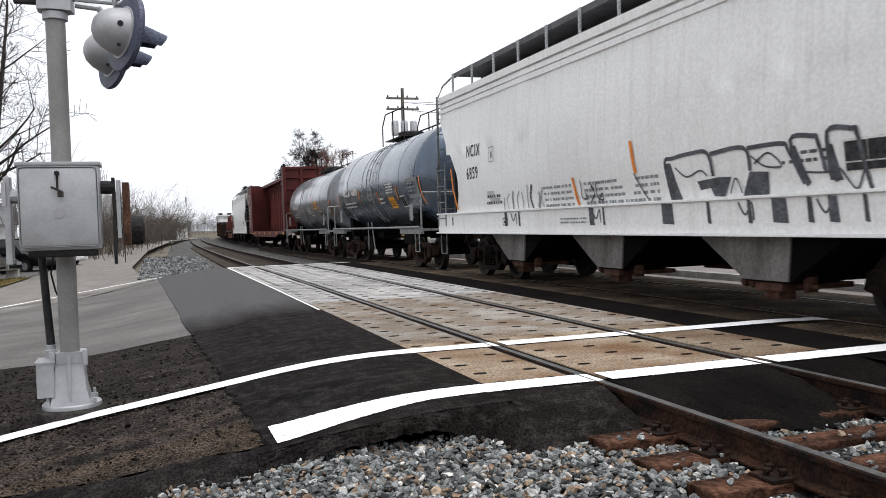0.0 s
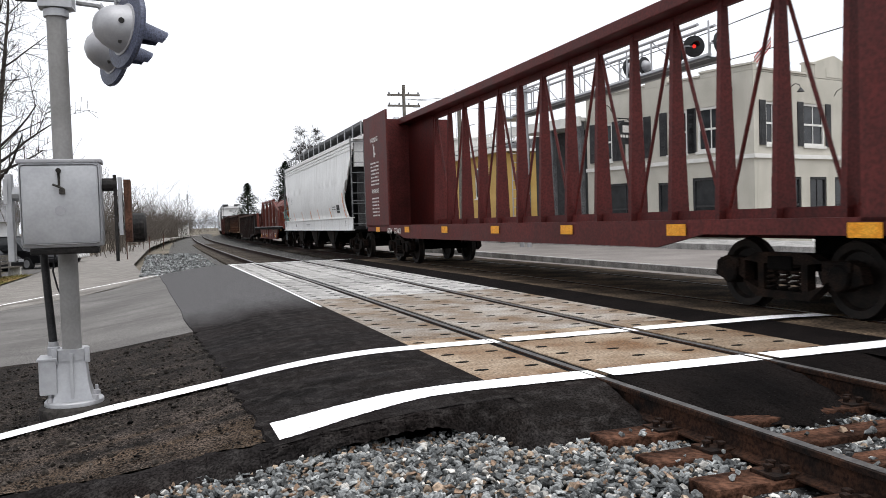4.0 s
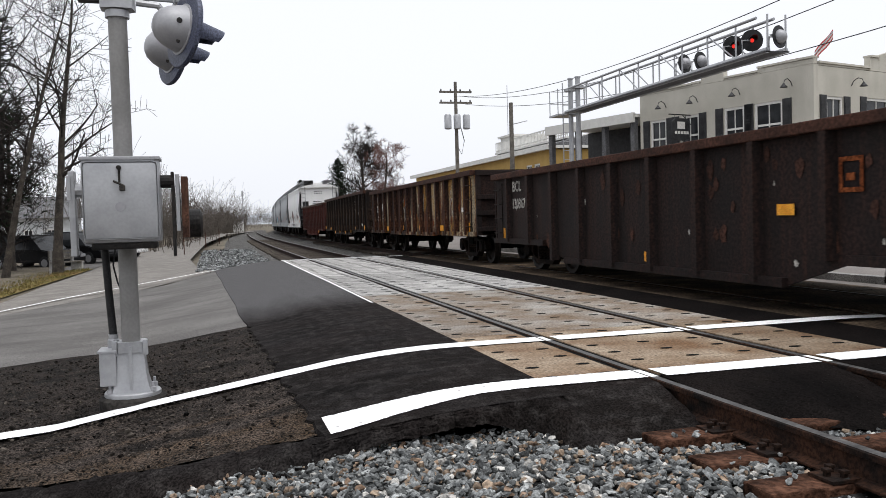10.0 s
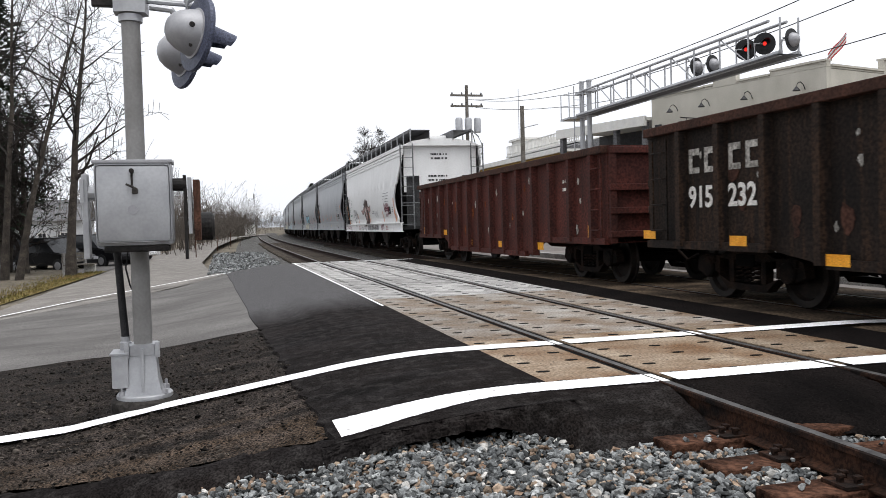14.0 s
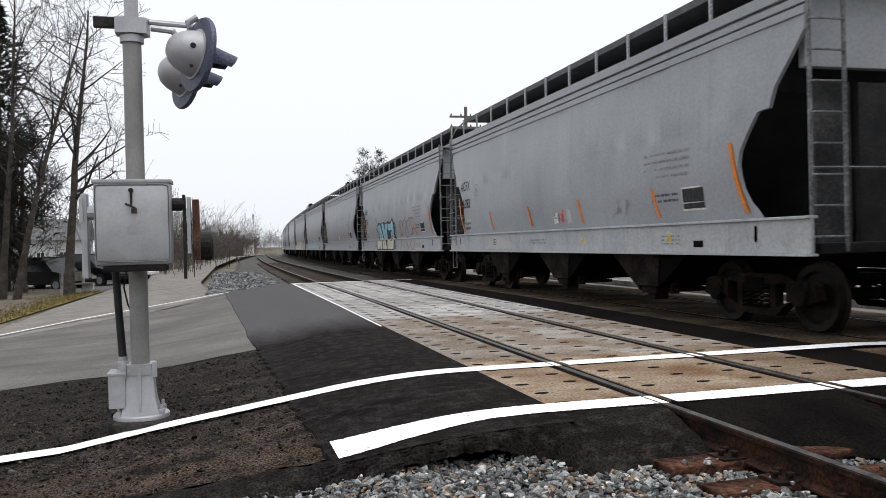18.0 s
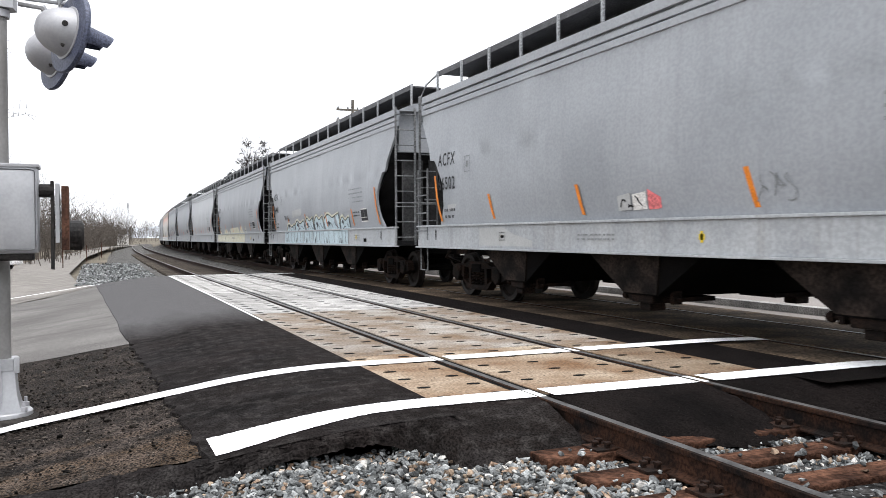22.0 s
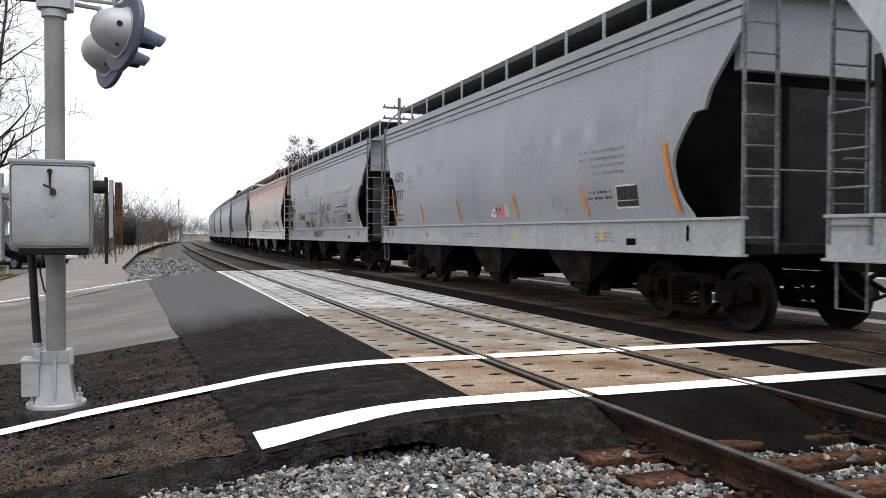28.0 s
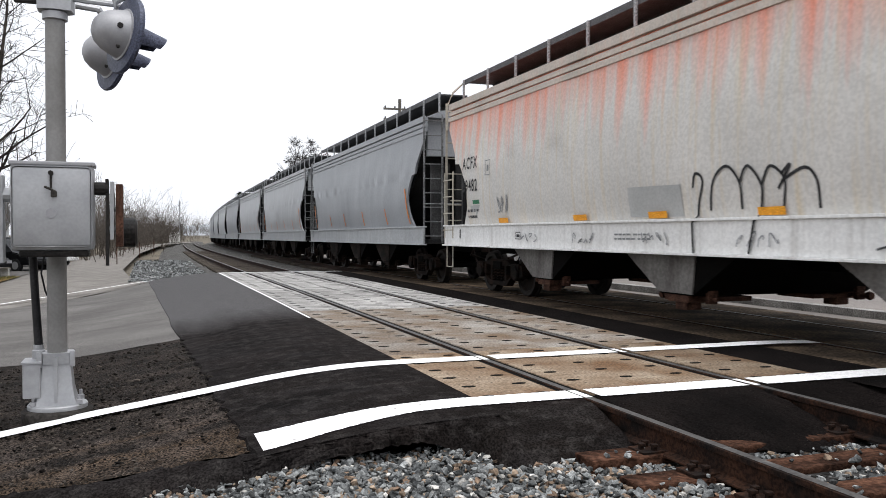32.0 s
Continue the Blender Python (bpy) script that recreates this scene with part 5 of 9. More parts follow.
def blotches(car, r, y0, y1, z0, z1, n, size, material, name="paint_patch", label=""):
    """Ragged worn patches on a flat side, between the ribs."""
    for _ in range(n):
        y, z, s = r.uniform(y0, y1), r.uniform(z0, z1), size * r.uniform(0.5, 1.2)
        pts = [(s * (0.45 + 0.55 * r.random()) * math.cos(a * 0.698), s * 1.7 * (0.45 + 0.55 * r.random()) * math.sin(a * 0.698)) for a in range(9)]
        put(name, on_side(fill(pts), y, z, gon_prof, r.uniform(0.006, 0.012)), material, car, label)


def rust_wear(car, h, top):
    r = random.Random(31)
    side_text(car, "CO", 5.75, top - 0.50, 0.36, gon_prof, M_SCUFF, 0.8, 0.014, out=0.014)
    side_text(car, "356", 5.82, top - 0.86, 0.36, gon_prof, M_PALE, 0.75, 0.014, out=0.014)
    side_text(car, "437", 4.86, top - 0.80, 0.36, gon_prof, M_PALE, 0.75, 0.014, out=0.014)
    side_rects(car, "stencil_data", bars(r, 0.5, 0.24, 2), 5.75, top - 1.18, gon_prof, M_PALE, out=0.014)
    side_rects(car, "stencil_data", bars(r, 0.4, 0.24, 2), 4.75, top - 1.12, gon_prof, M_PALE, out=0.014)
    blotches(car, r, -h + 1.2, 1.2, 1.0, top - 0.4, 12, 0.10, M_RUST_PATCH, "rust_patch", "orange rust patch")
    blotches(car, r, -h + 1.6, 2.6, 0.95, top - 0.35, 14, 0.05, M_SCUFF, "worn_graffiti", "scraps of worn white graffiti")
    for _ in range(5):
        y = r.uniform(-h + 1.5, 2.0)
        pts = [(0, 0), (r.uniform(-0.2, 0.2), 0.3), (r.uniform(-0.25, 0.3), 0.6), (r.uniform(-0.1, 0.4), 0.8)]
        put("worn_graffiti", on_side(stroke(pts, 0.035), y, r.uniform(1.0, 1.25), gon_prof, 0.014), M_SCUFF, car)
    side_rects(car, "label_plate", [(0, 0, 0.34, 0.12)], -h + 1.15, 1.35, gon_prof, M_PALE, "small white plate", out=0.02)


def dark_wear(car, h, top):
    r = random.Random(31)
    side_rects(car, "reflector", [(0, 0, 0.30, 0.13)], -2.92, 1.13, gon_prof, M_YELLOW, "orange-yellow reflector patch", out=0.03)
    side_rects(car, "rust_frame", [(0, 0, 0.34, 0.05), (0, 0.32, 0.34, 0.37), (0, 0.05, 0.05, 0.32), (0.29, 0.05, 0.34, 0.32), (0.1, 0.12, 0.22, 0.2)], -3.9, 1.36, gon_prof, M_RUST_PATCH, "square rusty placard frame", out=0.016)
    blotches(car, r, -h + 0.6, h - 1.0, 0.6, top - 0.3, 40, 0.10, M_GON_CHORD, "rust_patch", "dull rust patch")
    blotches(car, r, -h + 0.6, h - 1.0, 0.5, top - 0.3, 12, 0.04, M_SCUFF, "scuff", "pale scuff")


def letter_wear(car, h, top):
    r = random.Random(32)
    # large pale marks of the owning railway, kept as plain blocks
    for y in (-1.98, -2.94, -3.86):
        side_rects(car, "letter_block", [(0, 0, 0.14, 0.55), (0.14, 0.42, 0.46, 0.55), (0.14, 0.0, 0.46, 0.13)], y, 1.62, gon_prof, M_SCUFF, "worn pale letter-sized block", out=0.013)
    for k in range(4):
        side_rects(car, "letter_block", [(0, 0, 0.09, 0.34), (0.09, 0.25, 0.26, 0.34), (0.09, 0.0, 0.26, 0.08)], (5.70, 5.32, 4.76, 4.40)[k], 1.78, gon_prof, M_SCUFF, "worn pale letter-sized block", out=0.013)
    side_text(car, "915", 5.72, 1.32, 0.40, gon_prof, M_PALE, 1.0, 0.012, out=0.013)
    side_text(car, "232", 4.78, 1.32, 0.40, gon_prof, M_PALE, 1.0, 0.012, out=0.013)
    side_rects(car, "square_mark", [(0, 0, 0.34, 0.03), (0, 0.28, 0.34, 0.31), (0, 0, 0.03, 0.31), (0.31, 0, 0.34, 0.31), (0.08, 0.1, 0.26, 0.2)], -4.90, 1.30, gon_prof, M_PALE, "white square stencil", out=0.013)
    blotches(car, r, -h + 0.6, h - 1.0, 0.95, top - 0.4, 16, 0.05, M_SCUFF, "scuff", "pale scuff")
    blotches(car, r, -h + 0.6, h - 1.0, 0.8, top - 0.5, 26, 0.13, M_GON_CHORD, "rust_patch", "dull rust patch")
    for y, z in ((6.9, 0.86), (4.66, 0.80), (2.90, 0.62), (1.20, 0.62), (-0.73, 0.63), (-2.47, 0.68), (-4.22, 0.84)):
        side_rects(car, "reflector", [(0, 0, 0.36, 0.13)], y, z, lambda z: 1.505, M_YELLOW, "orange-yellow reflector patch", out=0.08)
    side_rects(car, "reflector", [(0, 0, 0.5, 0.2)], -h + 0.42 + 0.05, 0.82, lambda z: 1.505, M_YELLOW, "large orange-yellow reflector patch", out=0.08)
    side_rects(car, "label_plate", [(0, 0, 0.26, 0.1)], -h + 1.2, 1.0, gon_prof, M_PALE, "small white plate", out=0.02)


def red_wear(car, h, top):
    r = random.Random(33)
    blotches(car, r, -h + 0.8, h - 1.0, 0.95, top - 0.4, 30, 0.07, M_SCUFF, "scuff", "pale scuff")
    blotches(car, r, -h + 0.8, h - 1.0, 0.95, top - 0.4, 14, 0.10, M_RUST_PATCH, "rust_patch", "orange rust patch")
    side_rects(car, "stencil_data", bars(r, 0.5, 0.3, 2), -h + 1.9, top - 0.7, gon_prof, M_PALE, out=0.014)


# --- centre-beam flat car ---
def centerbeam(L, m=None):
    car = thing("centerbeam_flat_car", "dark red empty centre-beam lumber flat car with bulkheads", "flat car", "cars of the train", m)
    h, top = L / 2, 4.33
    P = M_CAR_RED
    part("deck", made(lambda bm: box(bm, -1.45, 1.45, -h, h, 1.0, 1.08, 0.01)), P, car)
    for s in (-1, 1):
        part("side_sill", made(lambda bm: prism(bm, [(-h, 0.92), (-h + 3, 0.92), (-h + 4, 0.74), (h - 4, 0.74), (h - 3, 0.92), (h, 0.92), (h, 1.1), (-h, 1.1)], "x", min(s * 1.42, s * 1.47), max(s * 1.42, s * 1.47))), P, car)
        part("bulkhead", made(lambda bm: box(bm, -1.45, 1.45, s * h - 0.1 * (s > 0), s * h + 0.1 * (s < 0), 1.05, top + 0.12)), P, car)
        for z in (1.3, 1.95, 2.6, 3.25, 3.85, top):
            part("bulkhead_beam", made(lambda bm: box(bm, -1.43, 1.43, min(s * (h + 0.002), s * (h + 0.10)), max(s * (h + 0.002), s * (h + 0.10)), z, z + 0.09)), P, car)
        for x in (-1.40, -0.5, 0.5, 1.40):
            part("bulkhead_post", made(lambda bm: box(bm, x - 0.07, x + 0.07, min(s * (h + 0.004), s * (h + 0.16)), max(s * (h + 0.004), s * (h + 0.16)), 1.05, top + 0.12)), P, car)
        wing = 2.5 if s > 0 else 0.55
        part("bulkhead_wing", made(lambda bm: box(bm, -1.47, -1.42, min(s * h, s * (h - wing)), max(s * h, s * (h - wing)), 1.06, top + 0.1)), P, car, "plated bulkhead side")
        add_coupler(car, s * h, s)
        add_truck(car, s * (h - 2.1), M_TRUCK)
    # a low curb and a header with slender posts and crossed braces between them, open to the sky
    n = 14
    step = (L - 3.6) / n
    part("partition", made(lambda bm: box(bm, -0.05, 0.05, -h + 0.3, h - 0.3, 1.08, 1.22)), P, car, "low centre curb")
    part("partition_header", made(lambda bm: box(bm, -0.04, 0.04, -h + 0.3, h - 0.3, top - 0.2, top - 0.06)), P, car)
    part("partition_end_panel", made(lambda bm: box(bm, -0.06, 0.06, h - 2.6, h - 0.1, 1.08, top - 0.06)), P, car, "solid end panel of the centre partition")
    post = shared("beam_post", lambda bm: prism(bm, [(-0.17, 1.08), (0.0, 1.08), (0.0, top - 0.06), (-0.05, top - 0.06)], "y", -0.05, 0.05))
    for k in range(n + 1):
        y = -h + 0.9 + step * k
        for s in (0, 180):
            put("beam_post", post, P, car, m=pose(0, y, 0, 0, 0, s))
        if k < n:
            up = (1.12, top - 0.15) if k % 2 else (top - 0.15, 1.12)
            part("brace", made(lambda bm: tube(bm, [(0, y + 0.05, up[0]), (0, y + step - 0.05, up[1])], 0.03, 6)), P, car)
    part("top_chord", made(lambda bm: box(bm, -0.38, 0.38, -h, h, top - 0.06, top + 0.14, 0.02)), P, car)
    for k, y in enumerate([h - 1.1 - k * (L - 1.8) / 6 for k in range(7)]):
        side_rects(car, "reflector", [(0, 0, 0.42, 0.15)], y, 0.9, lambda z: 1.48, M_YELLOW, "orange-yellow reflector patch", out=0.01)
    def prof(z):
        return 1.47
    r = random.Random(9)
    for yy, pf in ((h - 0.65, prof),):
        side_text(car, "WARNING", yy, 3.62, 0.20, pf, M_PALE, 0.95, 0.003)
        side_text(car, "WARNING", yy - 0.05, 2.08, 0.18, pf, M_PALE, 0.95, 0.003)
        side_rects(car, "stencil_data", bars(r, 0.95, 0.75, 7), yy, 2.32, pf, M_PALE, "rows of white print")
        side_rects(car, "stencil_data", bars(r, 0.8, 0.62, 6), yy - 0.08, 1.38, pf, M_PALE, "rows of white print")
        side_rects(car, "stencil_figure", [(0.4, 0.0, 0.52, 0.34), (0.52, 0.06, 0.62, 0.12), (0.36, 0.24, 0.42, 0.40)], yy, 3.16, pf, M_PALE)
    side_text(car, "ATW", h - 2.38, 0.87, 0.20, lambda z: 1.48, M_PALE, 1.1, 0.004)
    side_text(car, "273462", h - 3.1, 0.87, 0.20, lambda z: 1.48, M_PALE, 1.1, 0.004)
    return car


# --- covered coil car ---
def coil_car(L, m=None):
    car = thing("coil_steel_car", "oxide red covered coil car with outer frame posts and graffiti-marked hood", "freight car", "cars of the train", m)
    h = L / 2
    P = M_COIL_RED
    part("bed", made(lambda bm: box(bm, -1.45, 1.45, -h + 0.6, h - 0.6, 1.04, 1.14, 0.01)), P, car)
    part("centre_sill", made(lambda bm: box(bm, -0.35, 0.35, -h, h, 0.75, 1.04)), M_UNDER, car)
    part("deck_edge", made(lambda bm: box(bm, -1.56, -1.46, -h + 0.1, h - 0.1, 1.15, 1.19, 0.006)), M_SILVERISH, car, "pale worn deck edge")
    part("deck_beam", made(lambda bm: box(bm, -1.53, -1.46, -h + 0.1, h - 0.1, 1.02, 1.146, 0.006)), M_UNDER, car, "dark edge beam under the deck")
    for s in (-1, 1):
        part("side_girder", made(lambda bm: prism(bm, [(-h + 2.6, 1.04), (-h + 2.9, 0.50), (h - 2.9, 0.50), (h - 2.6, 1.04)], "x", min(s * 1.38, s * 1.45), max(s * 1.38, s * 1.45))), P, car)
        part("girder_flange", made(lambda bm: box(bm, s * 1.44 - 0.08, s * 1.44 + 0.08, -h + 2.8, h - 2.8, 0.45, 0.50)), P, car)
    for y in (3.6, 2.3, 1.0, -0.3, -1.6, -2.9):
        part("girder_stiffener", made(lambda bm: box(bm, -1.49, -1.45, y - 0.03, y + 0.03, 0.52, 1.02)), P, car)
    # hood: upright walls, chamfered eaves, a flat top and a raked far end
    x0, x1, zc, zt, z0 = 1.30, 0.80, 2.30, 2.72, 1.16
    yr, yf = 4.85, -5.55

    def hood(bm):
        sec = [(-x0, z0), (-x0, zc), (-x1, zt), (x1, zt), (x0, zc), (x0, z0)]
        far = {z0: yr, zc: yr - 1.7, zt: yr - 2.2}
        near = {z0: yf, zc: yf - 0.02, zt: yf + 0.3}
        rows = [[(x, e[z], z) for x, z in sec] for e in (near, {k: yf + 0.6 for k in near}, {k: 2.4 for k in near}, far)]
        vs = grid(bm, rows)
        bm.faces.new(vs[0])
        bm.faces.new(vs[-1][::-1])
    part("hood", made(hood), P, car)
    part("hood_sill", made(lambda bm: box(bm, -x0 - 0.08, -x0, yf, yr, z0, z0 + 0.08)), P, car)
    part("hood_eave", made(lambda bm: tube(bm, [(-x0 - 0.01, yf, zc), (-x0 - 0.01, yr - 1.7, zc)], 0.025, 6)), P, car)
    posts = (2.55, 0.6, -1.3, -3.02)
    for x in (-1.42, 1.42):
        for y in posts:
            part("frame_post", made(lambda bm: (box(bm, x - 0.07, x + 0.07, y - 0.075, y + 0.075, 1.14, 2.72, 0.01), box(bm, x - 0.10, x + 0.10, y - 0.11, y + 0.11, 2.70, 2.78, 0.01))), P, car)
        for y0, y1 in zip(posts, posts[1:]):
            part("frame_rail", made(lambda bm: box(bm, x - 0.05, x + 0.05, y1 + 0.08, y0 - 0.08, 2.62, 2.70, 0.008)), P, car)
        part("end_brace", made(lambda bm: prism(bm, [(2.5, 2.72), (2.65, 2.62), (4.75, 1.16), (4.95, 1.16), (2.7, 2.78)], "x", x - 0.06, x + 0.06)), P, car, "raked end brace")
        part("end_brace", made(lambda bm: prism(bm, [(-3.05, 2.70), (-3.05, 2.55), (-5.35, 1.95), (-5.35, 2.08)], "x", x - 0.05, x + 0.05)), P, car, "raked end brace")
        part("end_brace", made(lambda bm: box(bm, x - 0.05, x + 0.05, -5.46, -5.34, 1.16, 2.08)), P, car)
    for y in (yf + 0.5, -4.2, -1.3, 0.6):
        part("hood_rib", made(lambda bm: prism(bm, [(-x0 - 0.03, zc - 0.02), (-x0, zc - 0.05), (-x1, zt), (x1, zt), (x1, zt + 0.04), (-x1, zt + 0.05)], "y", y - 0.04, y + 0.04)), P, car)
    part("ridge_beam", made(lambda bm: box(bm, -0.12, 0.12, -4.8, -3.2, zt + 0.01, zt + 0.16, 0.01)), P, car)
    for s in (-1, 1):
        part("end_railing", made(lambda bm: tube(bm, [(-1.4, s * (h - 0.15), 1.1), (-1.4, s * (h - 0.15), 1.85), (-1.4, s * (h - 0.35), 1.95), (-1.4, s * (h - 1.2), 1.95), (-1.4, s * (h - 1.35), 1.85), (-1.4, s * (h - 1.35), 1.1)], 0.03, 6)), P, car)
        part("cross_railing", made(lambda bm: tube(bm, [(-1.4, s * (h - 0.15), 1.55), (1.4, s * (h - 0.15), 1.55)], 0.025, 6)), P, car)
        for x, z in ((-1.44, 2.15), (-0.5, 2.35), (0.5, 2.35), (1.44, 2.15)):
            part("stanchion", made(lambda bm: box(bm, x - 0.06, x + 0.06, s * (h - 0.95) - 0.06, s * (h - 0.95) + 0.06, 1.04, z, 0.01)), P, car)
        part("end_platform", made(lambda bm: box(bm, -1.45, 1.45, min(s * (h - 0.6), s * h), max(s * (h - 0.6), s * h), 1.06, 1.13, 0.01)), P, car)
        add_coupler(car, s * h, s)
        add_truck(car, s * (h - 1.75), M_TRUCK)
    part("lifting_bracket", made(lambda bm: (tube(bm, [(-0.7, 0.4, zt), (-0.6, 0.0, zt + 0.35), (-0.3, -0.1, zt + 0.52), (0.3, -0.1, zt + 0.52), (0.6, 0.0, zt + 0.35), (0.7, 0.4, zt)], 0.07, 6), tube(bm, [(-0.6, -1.0, zt), (-0.35, -0.3, zt + 0.48)], 0.05, 6), tube(bm, [(0.6, -1.0, zt), (0.35, -0.3, zt + 0.48)], 0.05, 6))), M_DARKMETAL, car, "dark arched lifting bracket")
    part("handbrake_wheel", made(lambda bm: (tube(bm, [(-0.9 + 0.27 * math.cos(a * 0.3142), -h + 0.1, 2.2 + 0.27 * math.sin(a * 0.3142)) for a in range(21)], 0.02, 6), [tube(bm, [(-0.9, -h + 0.1, 2.2), (-0.9 + 0.26 * math.cos(a), -h + 0.1, 2.2 + 0.26 * math.sin(a))], 0.014, 5) for a in (0.3, 1.55, 2.8, 4.1, 5.3)], box(bm, -0.95, -0.85, -h + 0.12, -h + 0.2, 1.1, 2.3))), M_DARKMETAL, car)
    # spray paint over the hood's near end
    r = random.Random(6)
    blobs = [(-0.75, 1.75, 0.48, 0.42, M_TURQ), (-0.05, 1.62, 0.34, 0.36, M_TURQ), (0.45, 1.85, 0.40, 0.46, M_TURQ), (1.0, 1.75, 0.3, 0.42, M_TURQ), (-0.55, 2.2, 0.34, 0.28, M_TURQ)]
    blobs += [(r.uniform(-1.2, 1.2), r.uniform(1.3, 2.3), r.uniform(0.06, 0.16), r.uniform(0.08, 0.22), r.choice((M_LIME, M_LIME, M_RUST_PATCH, M_TURQ))) for _ in range(22)]
    for k, (cx, cz, w, hh, mt) in enumerate(blobs):
        part("end_graffiti", made(lambda bm: bm.faces.new([bm.verts.new((max(-1.28, min(1.28, cx + w * (0.75 + 0.4 * r.random()) * math.cos(a * 0.331))), yf - 0.024 - 0.002 * k, min(2.3, cz + hh * (0.75 + 0.4 * r.random()) * math.sin(a * 0.331)))) for a in range(19)])), mt, car, "spray-painted patch")
    for pts in (((-3.6, 1.9), (-3.3, 2.05), (-3.1, 1.75), (-2.9, 2.0), (-2.7, 1.8)), ((-0.9, 1.85), (-0.7, 2.0), (-0.5, 1.85), (-0.3, 2.0), (0.1, 1.85), (0.4, 2.0)), ((-4.4, 1.4), (-4.2, 1.9), (-4.05, 1.5), (-3.9, 1.85))):
        put("side_graffiti", on_side(stroke([(-y + 0.6, z) for y, z in pts], 0.035), 0, 0, lambda z: x0, 0.006), M_SCUFF, car, "faint white scrawl")
    # railway emblem as a plain shape, with bars for its name and for the trade name
    side_rects(car, "emblem", [(0.05, 0.0, 0.45, 0.13), (0.0, 0.22, 0.16, 0.55), (0.16, 0.42, 0.40, 0.56), (0.34, 0.26, 0.46, 0.47), (0.1, 0.62, 0.5, 0.70)], 3.75, 1.34, lambda z: x0, M_PALE, "white emblem")
    side_rects(car, "stencil_data", bars(r, 1.0, 0.6, 5), 2.0, 1.4, lambda z: x0, M_PALE)
    for block in [(0, 0.02, 0.16, 0.34), (0.2, 0.02, 0.32, 0.24), (0.36, 0.02, 0.42, 0.3), (0.46, 0.02, 0.5, 0.34), (0.56, 0, 0.74, 0.36), (0.79, 0, 0.96, 0.36), (1.01, 0, 1.07, 0.36), (1.12, 0, 1.28, 0.36), (1.33, 0, 1.46, 0.36), (1.51, 0, 1.7, 0.36)]:
        side_rects(car, "trade_name", [block], -1.15, 1.40, lambda z: x0, M_PALE, "white letter-sized block")
    side_rects(car, "trade_name", [(0, 0.1, 0.5, 0.22), (0.62, 0.06, 0.74, 0.34), (0.74, 0.25, 0.9, 0.34), (0.74, 0.06, 0.9, 0.14), (0.86, 0.1, 0.95, 0.3), (0.2, 0, 0.5, 0.06)], 0.4, 1.40, lambda z: x0, M_PALE, "white emblem and bar")
    side_text(car, "63148", 2.9, 0.66, 0.26, lambda z: 1.45, M_PALE, 1.0, 0.008)
    for y, n in ((1.6, 3), (-0.1, 1), (-1.1, 2), (-3.2, 2)):
        side_rects(car, "stencil_data", bars(r, 0.35 * n, 0.2, 2), y, 0.66, lambda z: 1.45, M_PALE)
    side_rects(car, "data_panel", [(0, 0, 0.42, 0.03), (0, 0.33, 0.42, 0.36), (0, 0, 0.03, 0.36), (0.39, 0, 0.42, 0.36)], -2.6, 0.6, lambda z: 1.45, M_PALE, "white-framed panel")
    for y in (3.7, 0.6, -3.9):
        side_rects(car, "reflector", [(0, 0, 0.36, 0.15)], y, 0.55, lambda z: 1.45, M_YELLOW, "orange-yellow reflector patch", out=0.05)
    side_rects(car, "reflector", [(0, 0, 0.36, 0.15)], -h + 0.9, 0.95, lambda z: 1.47, M_YELLOW, "orange-yellow reflector patch", out=0.02)
    return car


M_TURQ = surf("turquoise spray paint", (0.10, 0.22, 0.20), (0.20, 0.33, 0.30), 0.6, scale=3, fine=24, bump=0.0)
M_LIME = surf("green spray paint", (0.12, 0.20, 0.06), (0.22, 0.30, 0.10), 0.6, scale=3, fine=24, bump=0.0)
M_TAGRED = surf("red spray paint", (0.24, 0.025, 0.03), (0.34, 0.045, 0.05), 0.6, scale=6, fine=30, bump=0.0)


# ---- spray paint on the hoppers ----
SPRAY_BLACK = surf("black spray paint", (0.012, 0.012, 0.013), (0.03, 0.03, 0.032), 0.6, scale=6, fine=30, bump=0.0)
SPRAY_GREY = surf("grey spray paint", (0.24, 0.245, 0.255), (0.33, 0.335, 0.345), 0.6, scale=6, fine=30, bump=0.0)
SPRAY_DUSK = surf("dusky grey spray paint", (0.045, 0.048, 0.056), (0.10, 0.105, 0.118), 0.6, scale=5, fine=30, bump=0.0, grit=0.3)
SPRAY_BLUE = surf("light blue spray paint", (0.26, 0.50, 0.60), (0.34, 0.60, 0.70), 0.6, scale=4, fine=30, bump=0.0, grit=0.1)
SPRAY_PALE = surf("pale blue faded spray paint", (0.42, 0.52, 0.55), (0.50, 0.60, 0.64), 0.6, scale=4, fine=30, bump=0.0, grit=0.12)
SPRAY_CREAM = surf("cream spray paint", (0.55, 0.53, 0.40), (0.64, 0.62, 0.50), 0.6, scale=4, fine=30, bump=0.0, grit=0.1)
SPRAY_WINE = surf("wine red spray paint", (0.14, 0.012, 0.035), (0.22, 0.022, 0.05), 0.6, scale=6, fine=30, bump=0.0)
SPRAY_FUR = surf("dark brown fur paint", (0.055, 0.035, 0.03), (0.10, 0.062, 0.055), 0.7, scale=9, fine=30, bump=0.0, grit=0.4)
SPRAY_SKIN = surf("dusty pink paint", (0.36, 0.235, 0.215), (0.44, 0.30, 0.28), 0.7, scale=6, fine=30, bump=0.0)
SPRAY_PATCH = surf("grey touch-up paint", (0.38, 0.385, 0.38), (0.44, 0.445, 0.44), 0.55, scale=3, fine=30, bump=0.0, grit=0.06)
SPRAY_SCRAWL = surf("dark brown scrawl", (0.045, 0.018, 0.018), (0.08, 0.035, 0.033), 0.7, scale=6, fine=30, bump=0.0)
